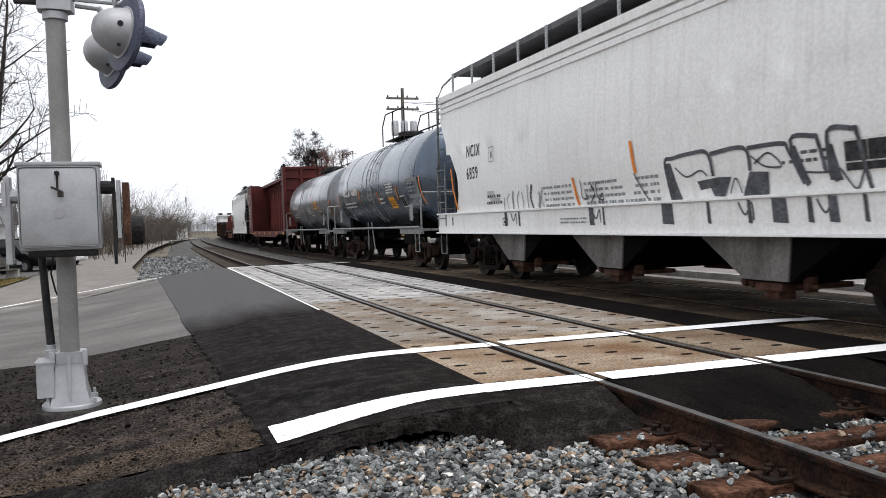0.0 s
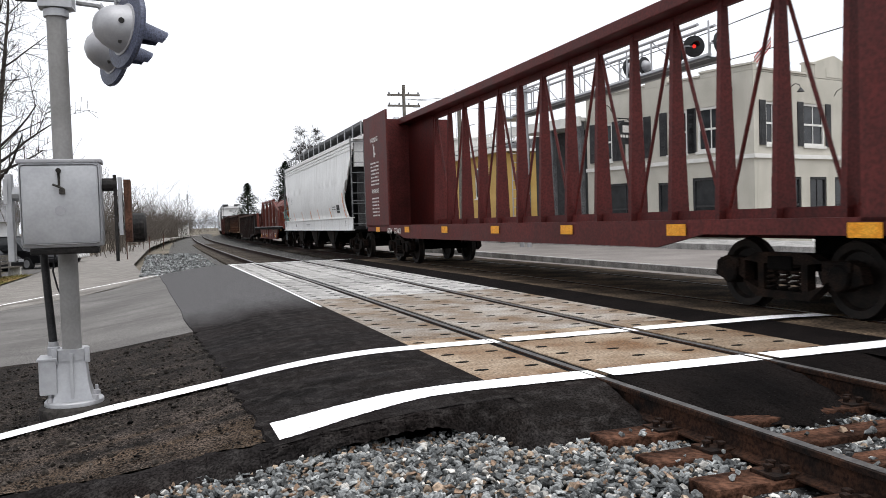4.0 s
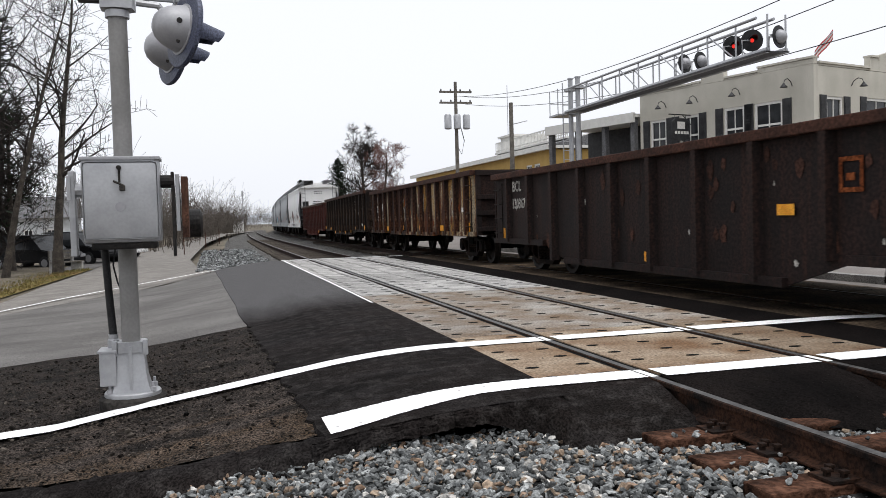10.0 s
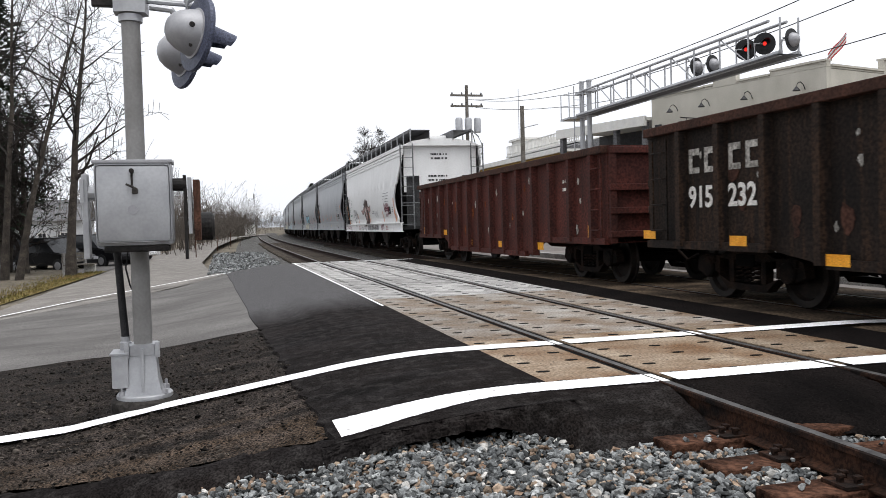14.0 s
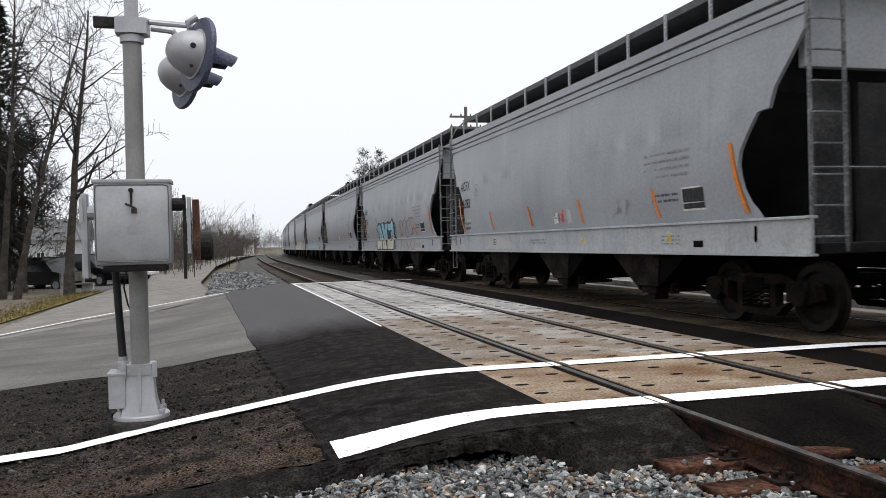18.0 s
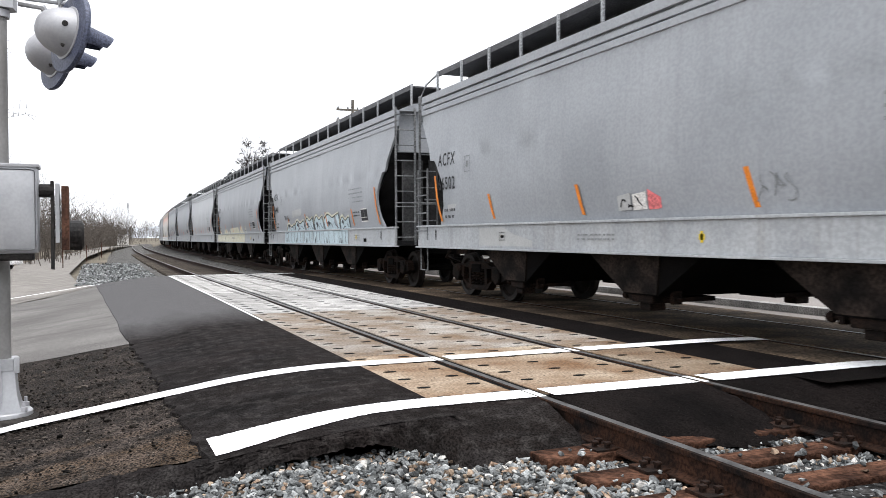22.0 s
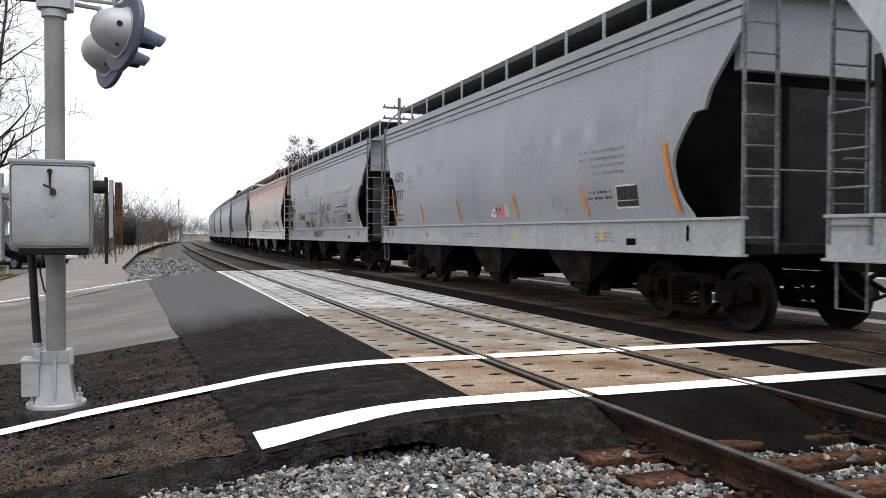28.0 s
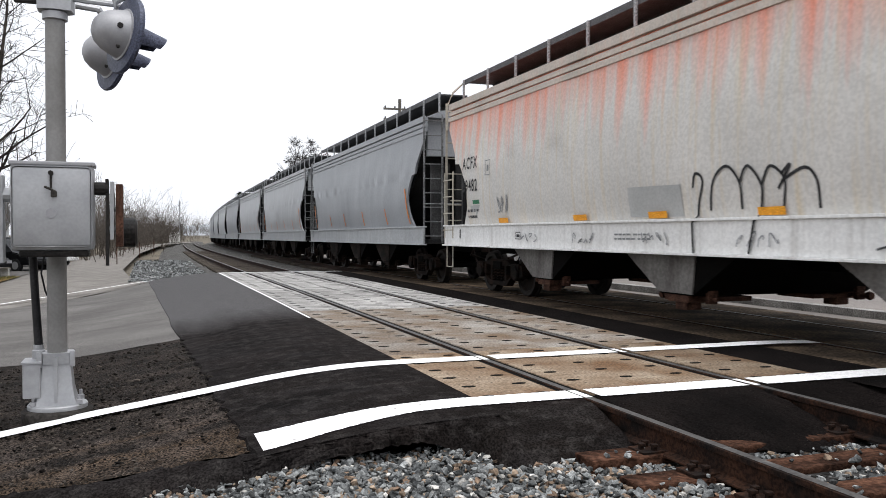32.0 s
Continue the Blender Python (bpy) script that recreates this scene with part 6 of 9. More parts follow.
SPRAY_PINK = surf("pink spray paint", (0.60, 0.13, 0.14), (0.70, 0.20, 0.20), 0.6, scale=4, fine=30, bump=0.0)


def patch(car, pts, material, out=0.014, label="", name="graffiti"):
    """A filled outline on a hopper's side; its points are (along, up) in the car's space."""
    return put(name, on_side(fill([(-y, z) for y, z in pts]), 0, 0, hop_prof, out), material, car, label)


def tag(car, pts, width, material, out=0.020, label="", name="graffiti"):
    return put(name, on_side(stroke([(-y, z) for y, z in pts], width), 0, 0, hop_prof, out), material, car, label)


def ring(y, z, a, b, n=14, wob=0.0, seed=0):
    r = random.Random(seed)
    return [(y + a * (1 + r.uniform(-wob, wob)) * math.cos(6.2832 * k / n), z + b * (1 + r.uniform(-wob, wob)) * math.sin(6.2832 * k / n)) for k in range(n)]


def zigzag(car, y, z, w, h, n, width, material, seed, out=0.020, label="", loops=3):
    """An unreadable looping scrawl of n strokes in a box w by h, from y towards the car's front."""
    r = random.Random(seed)
    for k in range(n):
        a = y - w * k / n
        b = w / n * 0.85
        pts = [(a - b * r.random(), z + h * r.random()) for _ in range(loops + 2)]
        pts[0] = (a, z + h * r.choice((0.0, 1.0)))
        tag(car, pts, width, material, out, label)


def bull(car):
    # horned animal head
    r = random.Random(8)
    patch(car, ring(0.66, 2.05, 0.52, 0.27, 22, 0.10, 4), SPRAY_FUR, 0.013, "shaggy dark brown painted head")
    patch(car, ring(0.58, 1.62, 0.56, 0.48, 24, 0.10, 5), SPRAY_FUR, 0.0135)
    patch(car, ring(0.68, 1.68, 0.25, 0.33, 16), SPRAY_SKIN, 0.016, "dusty pink painted face")
    patch(car, [(0.95, 2.02), (1.25, 1.98), (1.65, 1.84), (2.0, 1.85), (1.75, 1.70), (1.4, 1.73), (1.0, 1.86)], SPRAY_SKIN, 0.017, "pink painted horn")
    patch(car, [(0.3, 2.05), (0.0, 1.98), (-0.35, 1.96), (-0.58, 2.05), (-0.52, 1.86), (-0.25, 1.78), (0.1, 1.82), (0.3, 1.9)], SPRAY_SKIN, 0.017, "pink painted horn")
    tag(car, [(0.95, 2.04), (1.25, 2.0), (1.65, 1.86), (2.02, 1.86), (1.75, 1.69), (1.4, 1.71), (1.0, 1.84)], 0.03, SPRAY_FUR)
    tag(car, [(0.3, 2.07), (0.0, 2.0), (-0.35, 1.98), (-0.6, 2.06), (-0.53, 1.85), (-0.25, 1.76), (0.1, 1.80)], 0.03, SPRAY_FUR)
    patch(car, ring(0.78, 1.78, 0.10, 0.20), M_PALE, 0.019, "pale painted eye")
    tag(car, ring(0.78, 1.78, 0.10, 0.20) + [(0.88, 1.78)], 0.022, SPRAY_FUR)
    tag(car, [(0.5, 1.85), (0.42, 1.7), (0.52, 1.62), (0.40, 1.58)], 0.025, SPRAY_FUR)
    tag(car, [(0.75, 1.5), (0.6, 1.42), (0.45, 1.52)], 0.03, SPRAY_FUR)
    for k in range(26):
        a = r.uniform(0.3, 2.8)
        tag(car, [(0.66 + 0.4 * math.cos(a), 2.0 + 0.2 * math.sin(a)), (0.66 + 0.62 * math.cos(a), 2.0 + 0.36 * math.sin(a))], 0.035, SPRAY_FUR)
    for k in range(12):
        y = 0.12 + 0.088 * k
        tag(car, [(y, 1.35), (y + r.uniform(-0.04, 0.04), 1.20)], 0.035, SPRAY_FUR)
    # bubble tag
    tag(car, [(4.1, 1.62), (4.25, 1.95), (4.45, 1.85), (4.5, 1.5), (4.2, 1.32), (3.95, 1.45), (4.0, 1.6), (3.8, 1.45), (3.7, 1.85), (3.6, 1.5), (3.45, 1.7), (3.3, 1.5), (3.15, 1.55)], 0.04, SPRAY_BLACK, label="black outlined bubble tag")
    tag(car, [(4.1, 1.62), (4.0, 1.95), (3.85, 1.75), (3.7, 1.9), (3.5, 1.75), (3.2, 1.68)], 0.03, SPRAY_BLACK)
    # wine red tags
    zigzag(car, -3.95, 1.68, 1.05, 0.36, 5, 0.055, SPRAY_WINE, 3, label="wine red spray tag", loops=3)
    zigzag(car, -4.2, 1.50, 0.85, 0.13, 5, 0.035, SPRAY_WINE, 4, loops=2)
    zigzag(car, -3.35, 0.97, 0.6, 0.22, 4, 0.04, SPRAY_WINE, 5, loops=3)
    zigzag(car, 6.6, 0.97, 1.6, 0.2, 7, 0.035, SPRAY_WINE, 6, loops=2)
    zigzag(car, 1.9, 0.96, 1.6, 0.22, 8, 0.03, SPRAY_GREY, 7, loops=3)
    # tall pale-grey letters along the sill
    r3 = random.Random(17)
    for k in range(10):
        y, w = 0.12 - 0.29 * k, r3.uniform(0.17, 0.26)
        d = r3.uniform(-0.05, 0.05)
        patch(car, [(y, 1.19), (y - w, 1.20), (y - w - d, 0.96), (y - d, 0.97)], SPRAY_GREY if k % 3 else SPRAY_PATCH, 0.012, "grey sill letter")
        tag(car, [(y, 1.20), (y - d * 0.5, 1.08), (y - d, 0.96)], 0.028, SPRAY_SCRAWL, 0.018)
        tag(car, [(y - 0.02, r3.uniform(1.1, 1.2)), (y - w * r3.random(), r3.uniform(1.0, 1.2)), (y - w, r3.uniform(0.97, 1.2))], 0.024, SPRAY_SCRAWL, 0.018)
    patch(car, [(5.75, 1.72), (5.1, 1.70), (5.12, 1.62), (5.75, 1.64)], surf("green stencil patch", (0.03, 0.16, 0.08), (0.05, 0.22, 0.12), 0.6, scale=5), 0.014, "green stencil patch")
    zigzag(car, -1.6, 1.5, 0.9, 0.3, 3, 0.02, SPRAY_GREY, 9, loops=4)
    r2 = random.Random(5)
    side_rects(car, "stencil_data", bars(r2, 0.6, 0.12, 2), -0.9, 1.68, hop_prof, M_INK)
    side_rects(car, "stencil_data", bars(r2, 0.6, 0.22, 3), -5.1, 1.66, hop_prof, M_INK)
    side_rects(car, "caution_stencil", bars(r2, 0.5, 0.2, 3), -4.35, 0.97, hop_prof, M_TAGRED, "faded red caution print")
    side_rects(car, "caution_stencil", bars(r2, 0.4, 0.2, 3), 2.75, 0.97, hop_prof, M_TAGRED, "faded red caution print")


def bubble_piece(car):
    # black-edged bubble letters, light blue above and cream below
    patch(car, [(3.2, 2.0), (2.75, 2.13), (2.3, 2.05), (1.75, 2.12), (1.3, 2.05), (0.75, 2.12), (0.35, 2.05), (-0.1, 2.22), (-0.42, 1.95), (-0.3, 1.62), (-0.55, 1.42), (-0.40, 0.99), (3.15, 0.99), (3.3, 1.35), (3.1, 1.55)], SPRAY_BLACK, 0.012, "black edging of bubble letters")
    for pts in ([(3.1, 1.95), (2.5, 2.05), (2.35, 1.85), (2.15, 1.5), (3.0, 1.5), (2.9, 1.62), (3.12, 1.75)],
                [(2.15, 2.04), (1.75, 2.06), (1.6, 1.75), (1.4, 2.0), (1.0, 2.02), (1.25, 1.5), (2.0, 1.5)],
                [(0.85, 2.02), (0.35, 1.98), (-0.05, 2.12), (-0.3, 1.92), (-0.1, 1.6), (-0.15, 1.5), (0.45, 1.5), (0.4, 1.7), (0.95, 1.8)]):
        patch(car, pts, SPRAY_BLUE, 0.0165, "light blue bubble letter")
    for pts in ([(3.02, 1.49), (2.2, 1.49), (2.05, 1.25), (2.0, 1.03), (2.4, 1.03), (2.5, 1.2), (2.65, 1.03), (3.05, 1.03), (3.15, 1.3)],
                [(1.98, 1.49), (1.3, 1.49), (1.15, 1.2), (0.95, 1.03), (1.8, 1.03)],
                [(0.75, 1.45), (0.1, 1.49), (-0.4, 1.38), (-0.3, 1.03), (0.85, 1.03), (0.9, 1.3)]):
        patch(car, pts, SPRAY_CREAM, 0.0165, "cream lower half of a bubble letter")
    tag(car, [(2.75, 1.9), (2.72, 1.7), (2.6, 1.62)], 0.05, SPRAY_BLACK, 0.021)
    tag(car, [(1.62, 1.75), (1.58, 1.35), (1.45, 1.2)], 0.05, SPRAY_BLACK, 0.021)
    tag(car, [(0.5, 1.72), (0.15, 1.7), (0.3, 1.4), (0.0, 1.36)], 0.06, SPRAY_BLACK, 0.021)
    # small black tags beside it
    zigzag(car, 3.42, 1.7, 0.55, 0.25, 4, 0.025, SPRAY_BLACK, 21, loops=3)
    tag(car, [(3.42, 2.3), (3.35, 2.12), (3.25, 2.32)], 0.03, SPRAY_BLACK)
    zigzag(car, -0.25, 1.6, 0.45, 0.5, 4, 0.025, SPRAY_BLACK, 22, loops=3)
    zigzag(car, -0.6, 1.04, 0.25, 0.28, 2, 0.025, SPRAY_BLACK, 23, loops=4)
    # red outlined lettering
    for pts in ([(-1.6, 1.95), (-1.9, 2.05), (-2.2, 1.9), (-2.1, 1.6), (-1.75, 1.52), (-1.85, 1.7), (-1.6, 1.95)], [(-2.25, 1.85), (-2.5, 2.05), (-2.8, 1.95), (-2.5, 1.5), (-2.9, 1.45)],
                [(-2.85, 1.93), (-3.5, 2.11), (-3.6, 1.8), (-3.7, 1.6), (-3.35, 1.5)], [(-3.55, 2.05), (-3.85, 2.10), (-4.05, 1.95)], [(-3.45, 1.5), (-3.75, 1.72), (-4.1, 1.7), (-4.25, 1.5)], [(-2.85, 1.9), (-3.0, 1.65), (-3.15, 1.42)],
                [(-2.0, 1.36), (-2.1, 1.1), (-1.9, 1.0)], [(-2.3, 1.3), (-2.55, 1.05)], [(-2.9, 1.3), (-3.3, 1.0)], [(-3.7, 1.32), (-3.55, 1.15), (-3.9, 1.0)], [(-4.3, 1.3), (-4.0, 1.0)]):
        tag(car, [(y + 0.24, z) for y, z in pts], 0.03, M_TAGRED, 0.018, "red outlined lettering")


def faded_piece(car):
    # long pale blue piece, half buffed away
    for k, (y0, y1, z) in enumerate(((4.2, 3.0, 1.64), (2.9, 1.6, 1.74), (1.4, 0.4, 1.80), (0.2, -0.85, 1.82), (-1.0, -2.6, 1.85), (-2.7, -3.6, 1.74))):
        w = y0 - y1
        patch(car, [(y0, 1.42), (y0, z - 0.15), (y0 - w * 0.3, z), (y0 - w * 0.6, z - 0.1), (y1, z - 0.02), (y1, 1.42)], SPRAY_PALE, 0.012, "faded pale blue letter")
        patch(car, [(y0 + 0.05, 1.0), (y0 + 0.05, 1.37), (y1 - 0.05, 1.37), (y1 - 0.05, 1.0)], SPRAY_PALE, 0.012)
        tag(car, [(y0 + 0.04, z - 0.22), (y0 + 0.02, z - 0.11), (y0 - w * 0.3, z + 0.04), (y0 - w * 0.6, z - 0.06), (y1 - 0.02, z + 0.02)], 0.06, SPRAY_CREAM, 0.017, "cream rim of a letter")
        tag(car, [(y0, 1.43), (y0, z - 0.15), (y0 - w * 0.3, z), (y0 - w * 0.6, z - 0.1), (y1, z - 0.02), (y1, 1.43)], 0.028, SPRAY_BLACK, 0.021)
        tag(car, [(y0 - w * 0.28, 1.44), (y0 - w * 0.25, z - 0.32), (y0 - w * 0.45, z - 0.26), (y0 - w * 0.55, 1.46)], 0.024, SPRAY_DUSK, 0.021)
        tag(car, [(y0 - w * 0.72, z - 0.2), (y0 - w * 0.74, 1.55), (y0 - w * 0.9, 1.45)], 0.024, SPRAY_DUSK, 0.021)
        patch(car, [(y0 - w * 0.18, 1.6), (y0 - w * 0.33, 1.52), (y0 - w * 0.42, 1.62), (y0 - w * 0.3, 1.66)], SPRAY_DUSK, 0.018)
        for q in (0.1, 0.45, 0.8):
            tag(car, [(y0 - w * q, 1.35), (y0 - w * q - 0.02, 1.12), (y0 - w * q - 0.1, 1.03)], 0.03, SPRAY_DUSK, 0.019)
        patch(car, [(y0 - w * 0.3, 1.22), (y0 - w * 0.3 - 0.12, 1.02), (y0 - w * 0.3, 1.03)], SPRAY_DUSK, 0.018)
    patch(car, [(3.2, 1.85), (3.2, 2.08), (1.85, 2.14), (1.85, 1.9)], SPRAY_PATCH, 0.011, "rectangular touch-up patch", "touch_up_patch")
    zigzag(car, 4.4, 1.75, 0.8, 0.2, 4, 0.025, SPRAY_BLACK, 25)


def cream_band(car):
    patch(car, [(6.15, 1.42), (6.1, 1.60), (-2.7, 1.74), (-2.72, 1.42)], SPRAY_CREAM, 0.009, "cream repainted lower band", "repainted_band")
    patch(car, [(6.6, 1.0), (6.6, 1.37), (-2.76, 1.37), (-2.76, 1.0)], SPRAY_CREAM, 0.003, "cream repainted lower band", "repainted_band")
    side_rects(car, "stencil_frame", [(0, 0, .5, .03), (0, .15, .5, .18), (0, 0, .03, .18), (.47, 0, .5, .18)], -2.1, 1.52, hop_prof, M_INK)


def scrawled(car):
    def word(body, y, z, w, size=0.40):
        side_text(car, body, y, z, size, hop_prof, SPRAY_SCRAWL, w, 0.006, out=0.02)
    word("I", 4.40, 1.80, 1.3, 0.5)
    word("found", 4.05, 1.82, 0.95)
    word("Paint", 2.95, 1.49, 0.95, 0.42)
    word("So...", 1.85, 1.50, 1.05, 0.40)
    word("I WAOTE", 1.0, 1.10, 1.25, 0.30)
    # a pale unwashed band with blocks above and below it
    patch(car, [(4.7, 2.60), (4.7, 2.72), (1.9, 2.74), (1.9, 3.0), (0.2, 3.02), (0.2, 3.5), (-0.75, 3.5), (-0.75, 2.86), (-2.7, 2.86), (-5.45, 2.84), (-5.45, 2.63), (-2.7, 2.62), (0.2, 2.60)], SPRAY_PATCH, 0.009, "pale touch-up patch", "touch_up_patch")
    patch(car, [(3.1, 2.78), (3.1, 3.3), (2.85, 3.3), (2.95, 2.78)], SPRAY_PATCH, 0.0095, "", "touch_up_patch")
    patch(car, [(-3.9, 2.44), (-3.9, 2.49), (-5.5, 2.52), (-5.5, 2.46)], SPRAY_PATCH, 0.0095, "", "touch_up_patch")
    patch(car, [(-0.05, 2.6), (-0.2, 2.6), (-0.45, 1.55), (-0.3, 1.5)], SPRAY_PATCH, 0.0095, "", "touch_up_patch")
    patch(car, [(-0.5, 1.52), (-0.5, 1.58), (-2.1, 1.60), (-2.1, 1.56)], SPRAY_PATCH, 0.0095, "", "touch_up_patch")
    patch(car, [(1.2, 2.1), (1.2, 2.35), (1.1, 2.35), (1.1, 2.1)], SPRAY_PATCH, 0.01, "", "touch_up_patch")
    for pts, w in ((((-3.1, 2.12), (-3.7, 2.14), (-4.3, 2.13), (-4.75, 2.2)), 0.03), (((2.4, 2.1), (2.0, 2.02), (1.2, 2.04), (0.5, 2.0), (0.25, 2.14), (0.4, 2.02)), 0.03), (((-2.7, 1.95), (-3.6, 1.98), (-4.2, 2.02)), 0.018),
                   (((-0.1, 2.05), (-0.25, 2.3), (-0.4, 1.6), (-0.1, 1.9)), 0.035), (((-0.5, 1.9), (-0.75, 2.25), (-0.85, 1.75), (-0.6, 2.35)), 0.03), (((-0.9, 2.0), (-1.0, 2.4), (-1.15, 1.8), (-1.35, 2.0), (-1.2, 1.75), (-1.55, 1.7)), 0.035), (((-1.5, 2.3), (-1.45, 2.1), (-1.75, 2.2)), 0.04), (((-1.7, 2.2), (-1.95, 2.28), (-2.1, 2.16), (-1.85, 2.05), (-1.75, 2.2)), 0.035), (((-1.6, 1.95), (-1.7, 1.7), (-2.0, 1.65)), 0.03)):
        tag(car, pts, w, SPRAY_SCRAWL, 0.018, "thin brown scrawl")
    patch(car, ring(-2.5, 1.68, 0.25, 0.14, 12, 0.15), M_FADED, 0.010, "grey smudge")
    patch(car, ring(-4.6, 1.82, 0.33, 0.15, 12, 0.15, 3), M_FADED, 0.010, "grey smudge")
    patch(car, [(2.2, 1.05), (2.1, 1.32), (1.2, 1.30), (1.3, 1.05)], SPRAY_PATCH, 0.004, "", "touch_up_patch")
    patch(car, [(4.6, 1.15), (4.6, 1.27), (3.9, 1.27), (3.9, 1.15)], SPRAY_PATCH, 0.004, "", "touch_up_patch")
    patch(car, ring(0.05, 1.55, 0.2, 0.08, 10, 0.2), SPRAY_PINK, 0.016, "pink spray patch")
    for z in (1.86, 1.74, 1.62):
        patch(car, [(0.35, z), (0.35, z + 0.10), (0.12, z + 0.10), (0.12, z)], M_PALE, 0.016, "white sticker", "sticker")


def pink_tags(car):
    # thin black outline over the washed-out paint
    for pts in ([(-1.65, 1.78), (-1.72, 1.95), (-1.85, 1.85), (-1.7, 1.45), (-1.72, 0.98)], [(-1.95, 1.5), (-2.05, 1.85), (-2.3, 2.0), (-2.5, 1.8), (-2.5, 1.5)], [(-2.5, 1.8), (-2.65, 1.98), (-2.85, 1.75), (-2.8, 1.45), (-2.7, 1.0)],
                [(-2.85, 1.75), (-3.0, 1.95), (-3.2, 1.8), (-3.15, 1.5)], [(-3.1, 1.7), (-3.3, 1.95), (-3.15, 1.85)], [(-3.2, 1.8), (-3.5, 1.9), (-3.65, 1.75), (-3.65, 1.48)]):
        tag(car, [(y + 1.1, z) for y, z in pts], 0.035, SPRAY_BLACK, label="black outlined tag")
    patch(car, [(0.91, 1.45), (0.91, 1.86), (-0.3, 1.84), (-0.3, 1.44)], SPRAY_PATCH, 0.010, "grey touch-up patch", "touch_up_patch")
    zigzag(car, 5.4, 1.62, 0.5, 0.35, 3, 0.03, SPRAY_GREY, 27, loops=4)
    zigzag(car, -4.6, 1.6, 0.6, 0.35, 3, 0.025, SPRAY_GREY, 28, loops=3)
    patch(car, [(-7.85, 0.95), (-7.85, 1.26), (-8.2, 1.26), (-8.2, 0.95)], M_YELLOW, 0.006, "orange-yellow corner patch", "reflector")
    patch(car, [(6.65, 1.9), (6.3, 1.9), (6.3, 1.82), (6.65, 1.82)], surf("green stencil patch", (0.03, 0.16, 0.08), (0.05, 0.22, 0.12)), 0.014, "green stencil patch")
    r = random.Random(12)
    for k in range(5):
        zigzag(car, 4.3 - 1.9 * k, 1.08, 0.7, 0.16, 4, 0.02, SPRAY_GREY, 40 + k, loops=2)


def grey_block_letters(car):
    # small faint print and thin strokes, then five block letters with thick dark outlines
    r = random.Random(71)
    for k in range(9):
        y = 4.35 - 0.21 * k
        tag(car, [(y, 1.42), (y + r.uniform(-0.12, 0.05), 1.6), (y - r.uniform(0.0, 0.15), r.uniform(1.66, 1.84))], r.choice((0.02, 0.025, 0.06)), SPRAY_DUSK if k % 3 == 0 else SPRAY_GREY)
    for y, w in ((2.6, 1.0), (1.2, 0.5), (0.75, 1.55)):
        side_rects(car, "stencil_data", bars(r, w, 0.40, 4), y, 1.42, hop_prof, M_FADED, "small grey print")
    zigzag(car, 1.3, 1.44, 0.7, 0.36, 3, 0.025, SPRAY_DUSK, 8)
    letters = (
        ((-1.07, 1.42), (-0.99, 1.89), (-1.17, 1.94), (-1.54, 1.97), (-1.86, 1.95), (-1.93, 1.67)),
        ((-1.91, 1.93), (-2.51, 1.95), (-2.58, 1.69)),
        ((-2.57, 1.94), (-3.10, 1.94), (-3.20, 1.86), (-3.37, 1.50)),
        ((-3.42, 1.48), (-3.24, 1.96), (-3.56, 1.97), (-3.61, 1.92), (-3.68, 1.60)),
        ((-3.80, 1.50), (-3.74, 1.99), (-4.05, 1.99), (-4.10, 1.95), (-4.20, 1.41)))
    for pts in letters:
        tag(car, pts, 0.05, SPRAY_DUSK, 0.016, "thick grey outline of a letter")
    for pts in (((-0.96, 1.89), (-1.11, 1.88), (-1.27, 1.40), (-1.01, 1.41)), ((-1.58, 1.62), (-2.03, 1.65), (-2.25, 1.64), (-2.09, 1.42), (-1.89, 1.43), (-1.85, 1.53), (-1.61, 1.51)),
                ((-2.57, 1.68), (-2.87, 1.66), (-2.82, 1.41), (-2.40, 1.41)), ((-3.70, 1.87), (-3.79, 1.87), (-3.88, 1.51), (-3.71, 1.52)), ((-3.22, 1.9), (-3.30, 1.9), (-3.46, 1.5), (-3.36, 1.5))):
        patch(car, pts, SPRAY_DUSK, 0.012, "grey fill of a letter")
    for pts in (((-1.20, 1.82), (-1.42, 1.69), (-1.70, 1.75), (-1.82, 1.68)), ((-3.88, 1.61), (-4.03, 1.42), (-4.17, 1.64)), ((-2.62, 1.85), (-2.83, 1.72), (-3.08, 1.71), (-2.90, 1.86), (-2.66, 1.76)), ((-3.4, 1.62), (-3.66, 1.60), (-3.88, 1.62)), ((-2.2, 1.45), (-2.33, 1.62), (-2.4, 1.45)), ((-0.24, 1.81), (-0.5, 1.45))):
        tag(car, pts, 0.022, SPRAY_DUSK)
    for y, w in ((4.2, 0.12), (3.58, 0.06), (1.0, 0.14), (0.6, 0.05), (-0.91, 0.24), (-1.84, 0.06), (-2.56, 0.06), (-2.95, 0.22), (-3.46, 0.07), (-3.74, 0.12), (-4.17, 0.05)):
        patch(car, [(y, 1.37), (y - w, 1.36), (y - w - 0.04, 1.10), (y - 0.03, 1.11)], SPRAY_DUSK, 0.004, "grey stroke along the sill")
    for y in (3.9, 0.9, -2.42, -3.6):
        tag(car, [(y, 1.34), (y - 0.12, 1.2), (y - 0.22, 1.33), (y - 0.26, 1.14)], 0.025, SPRAY_DUSK, 0.006)
    for y, z in ((-0.16, 1.81), (1.56, 1.41)):
        put("reflector", on_side(fill([(0.09, 0), (0.16, 0), (0.075, 0.45), (0, 0.45)]), y, z, hop_prof, 0.018), M_ORANGE, car, "upright orange reflector strip")


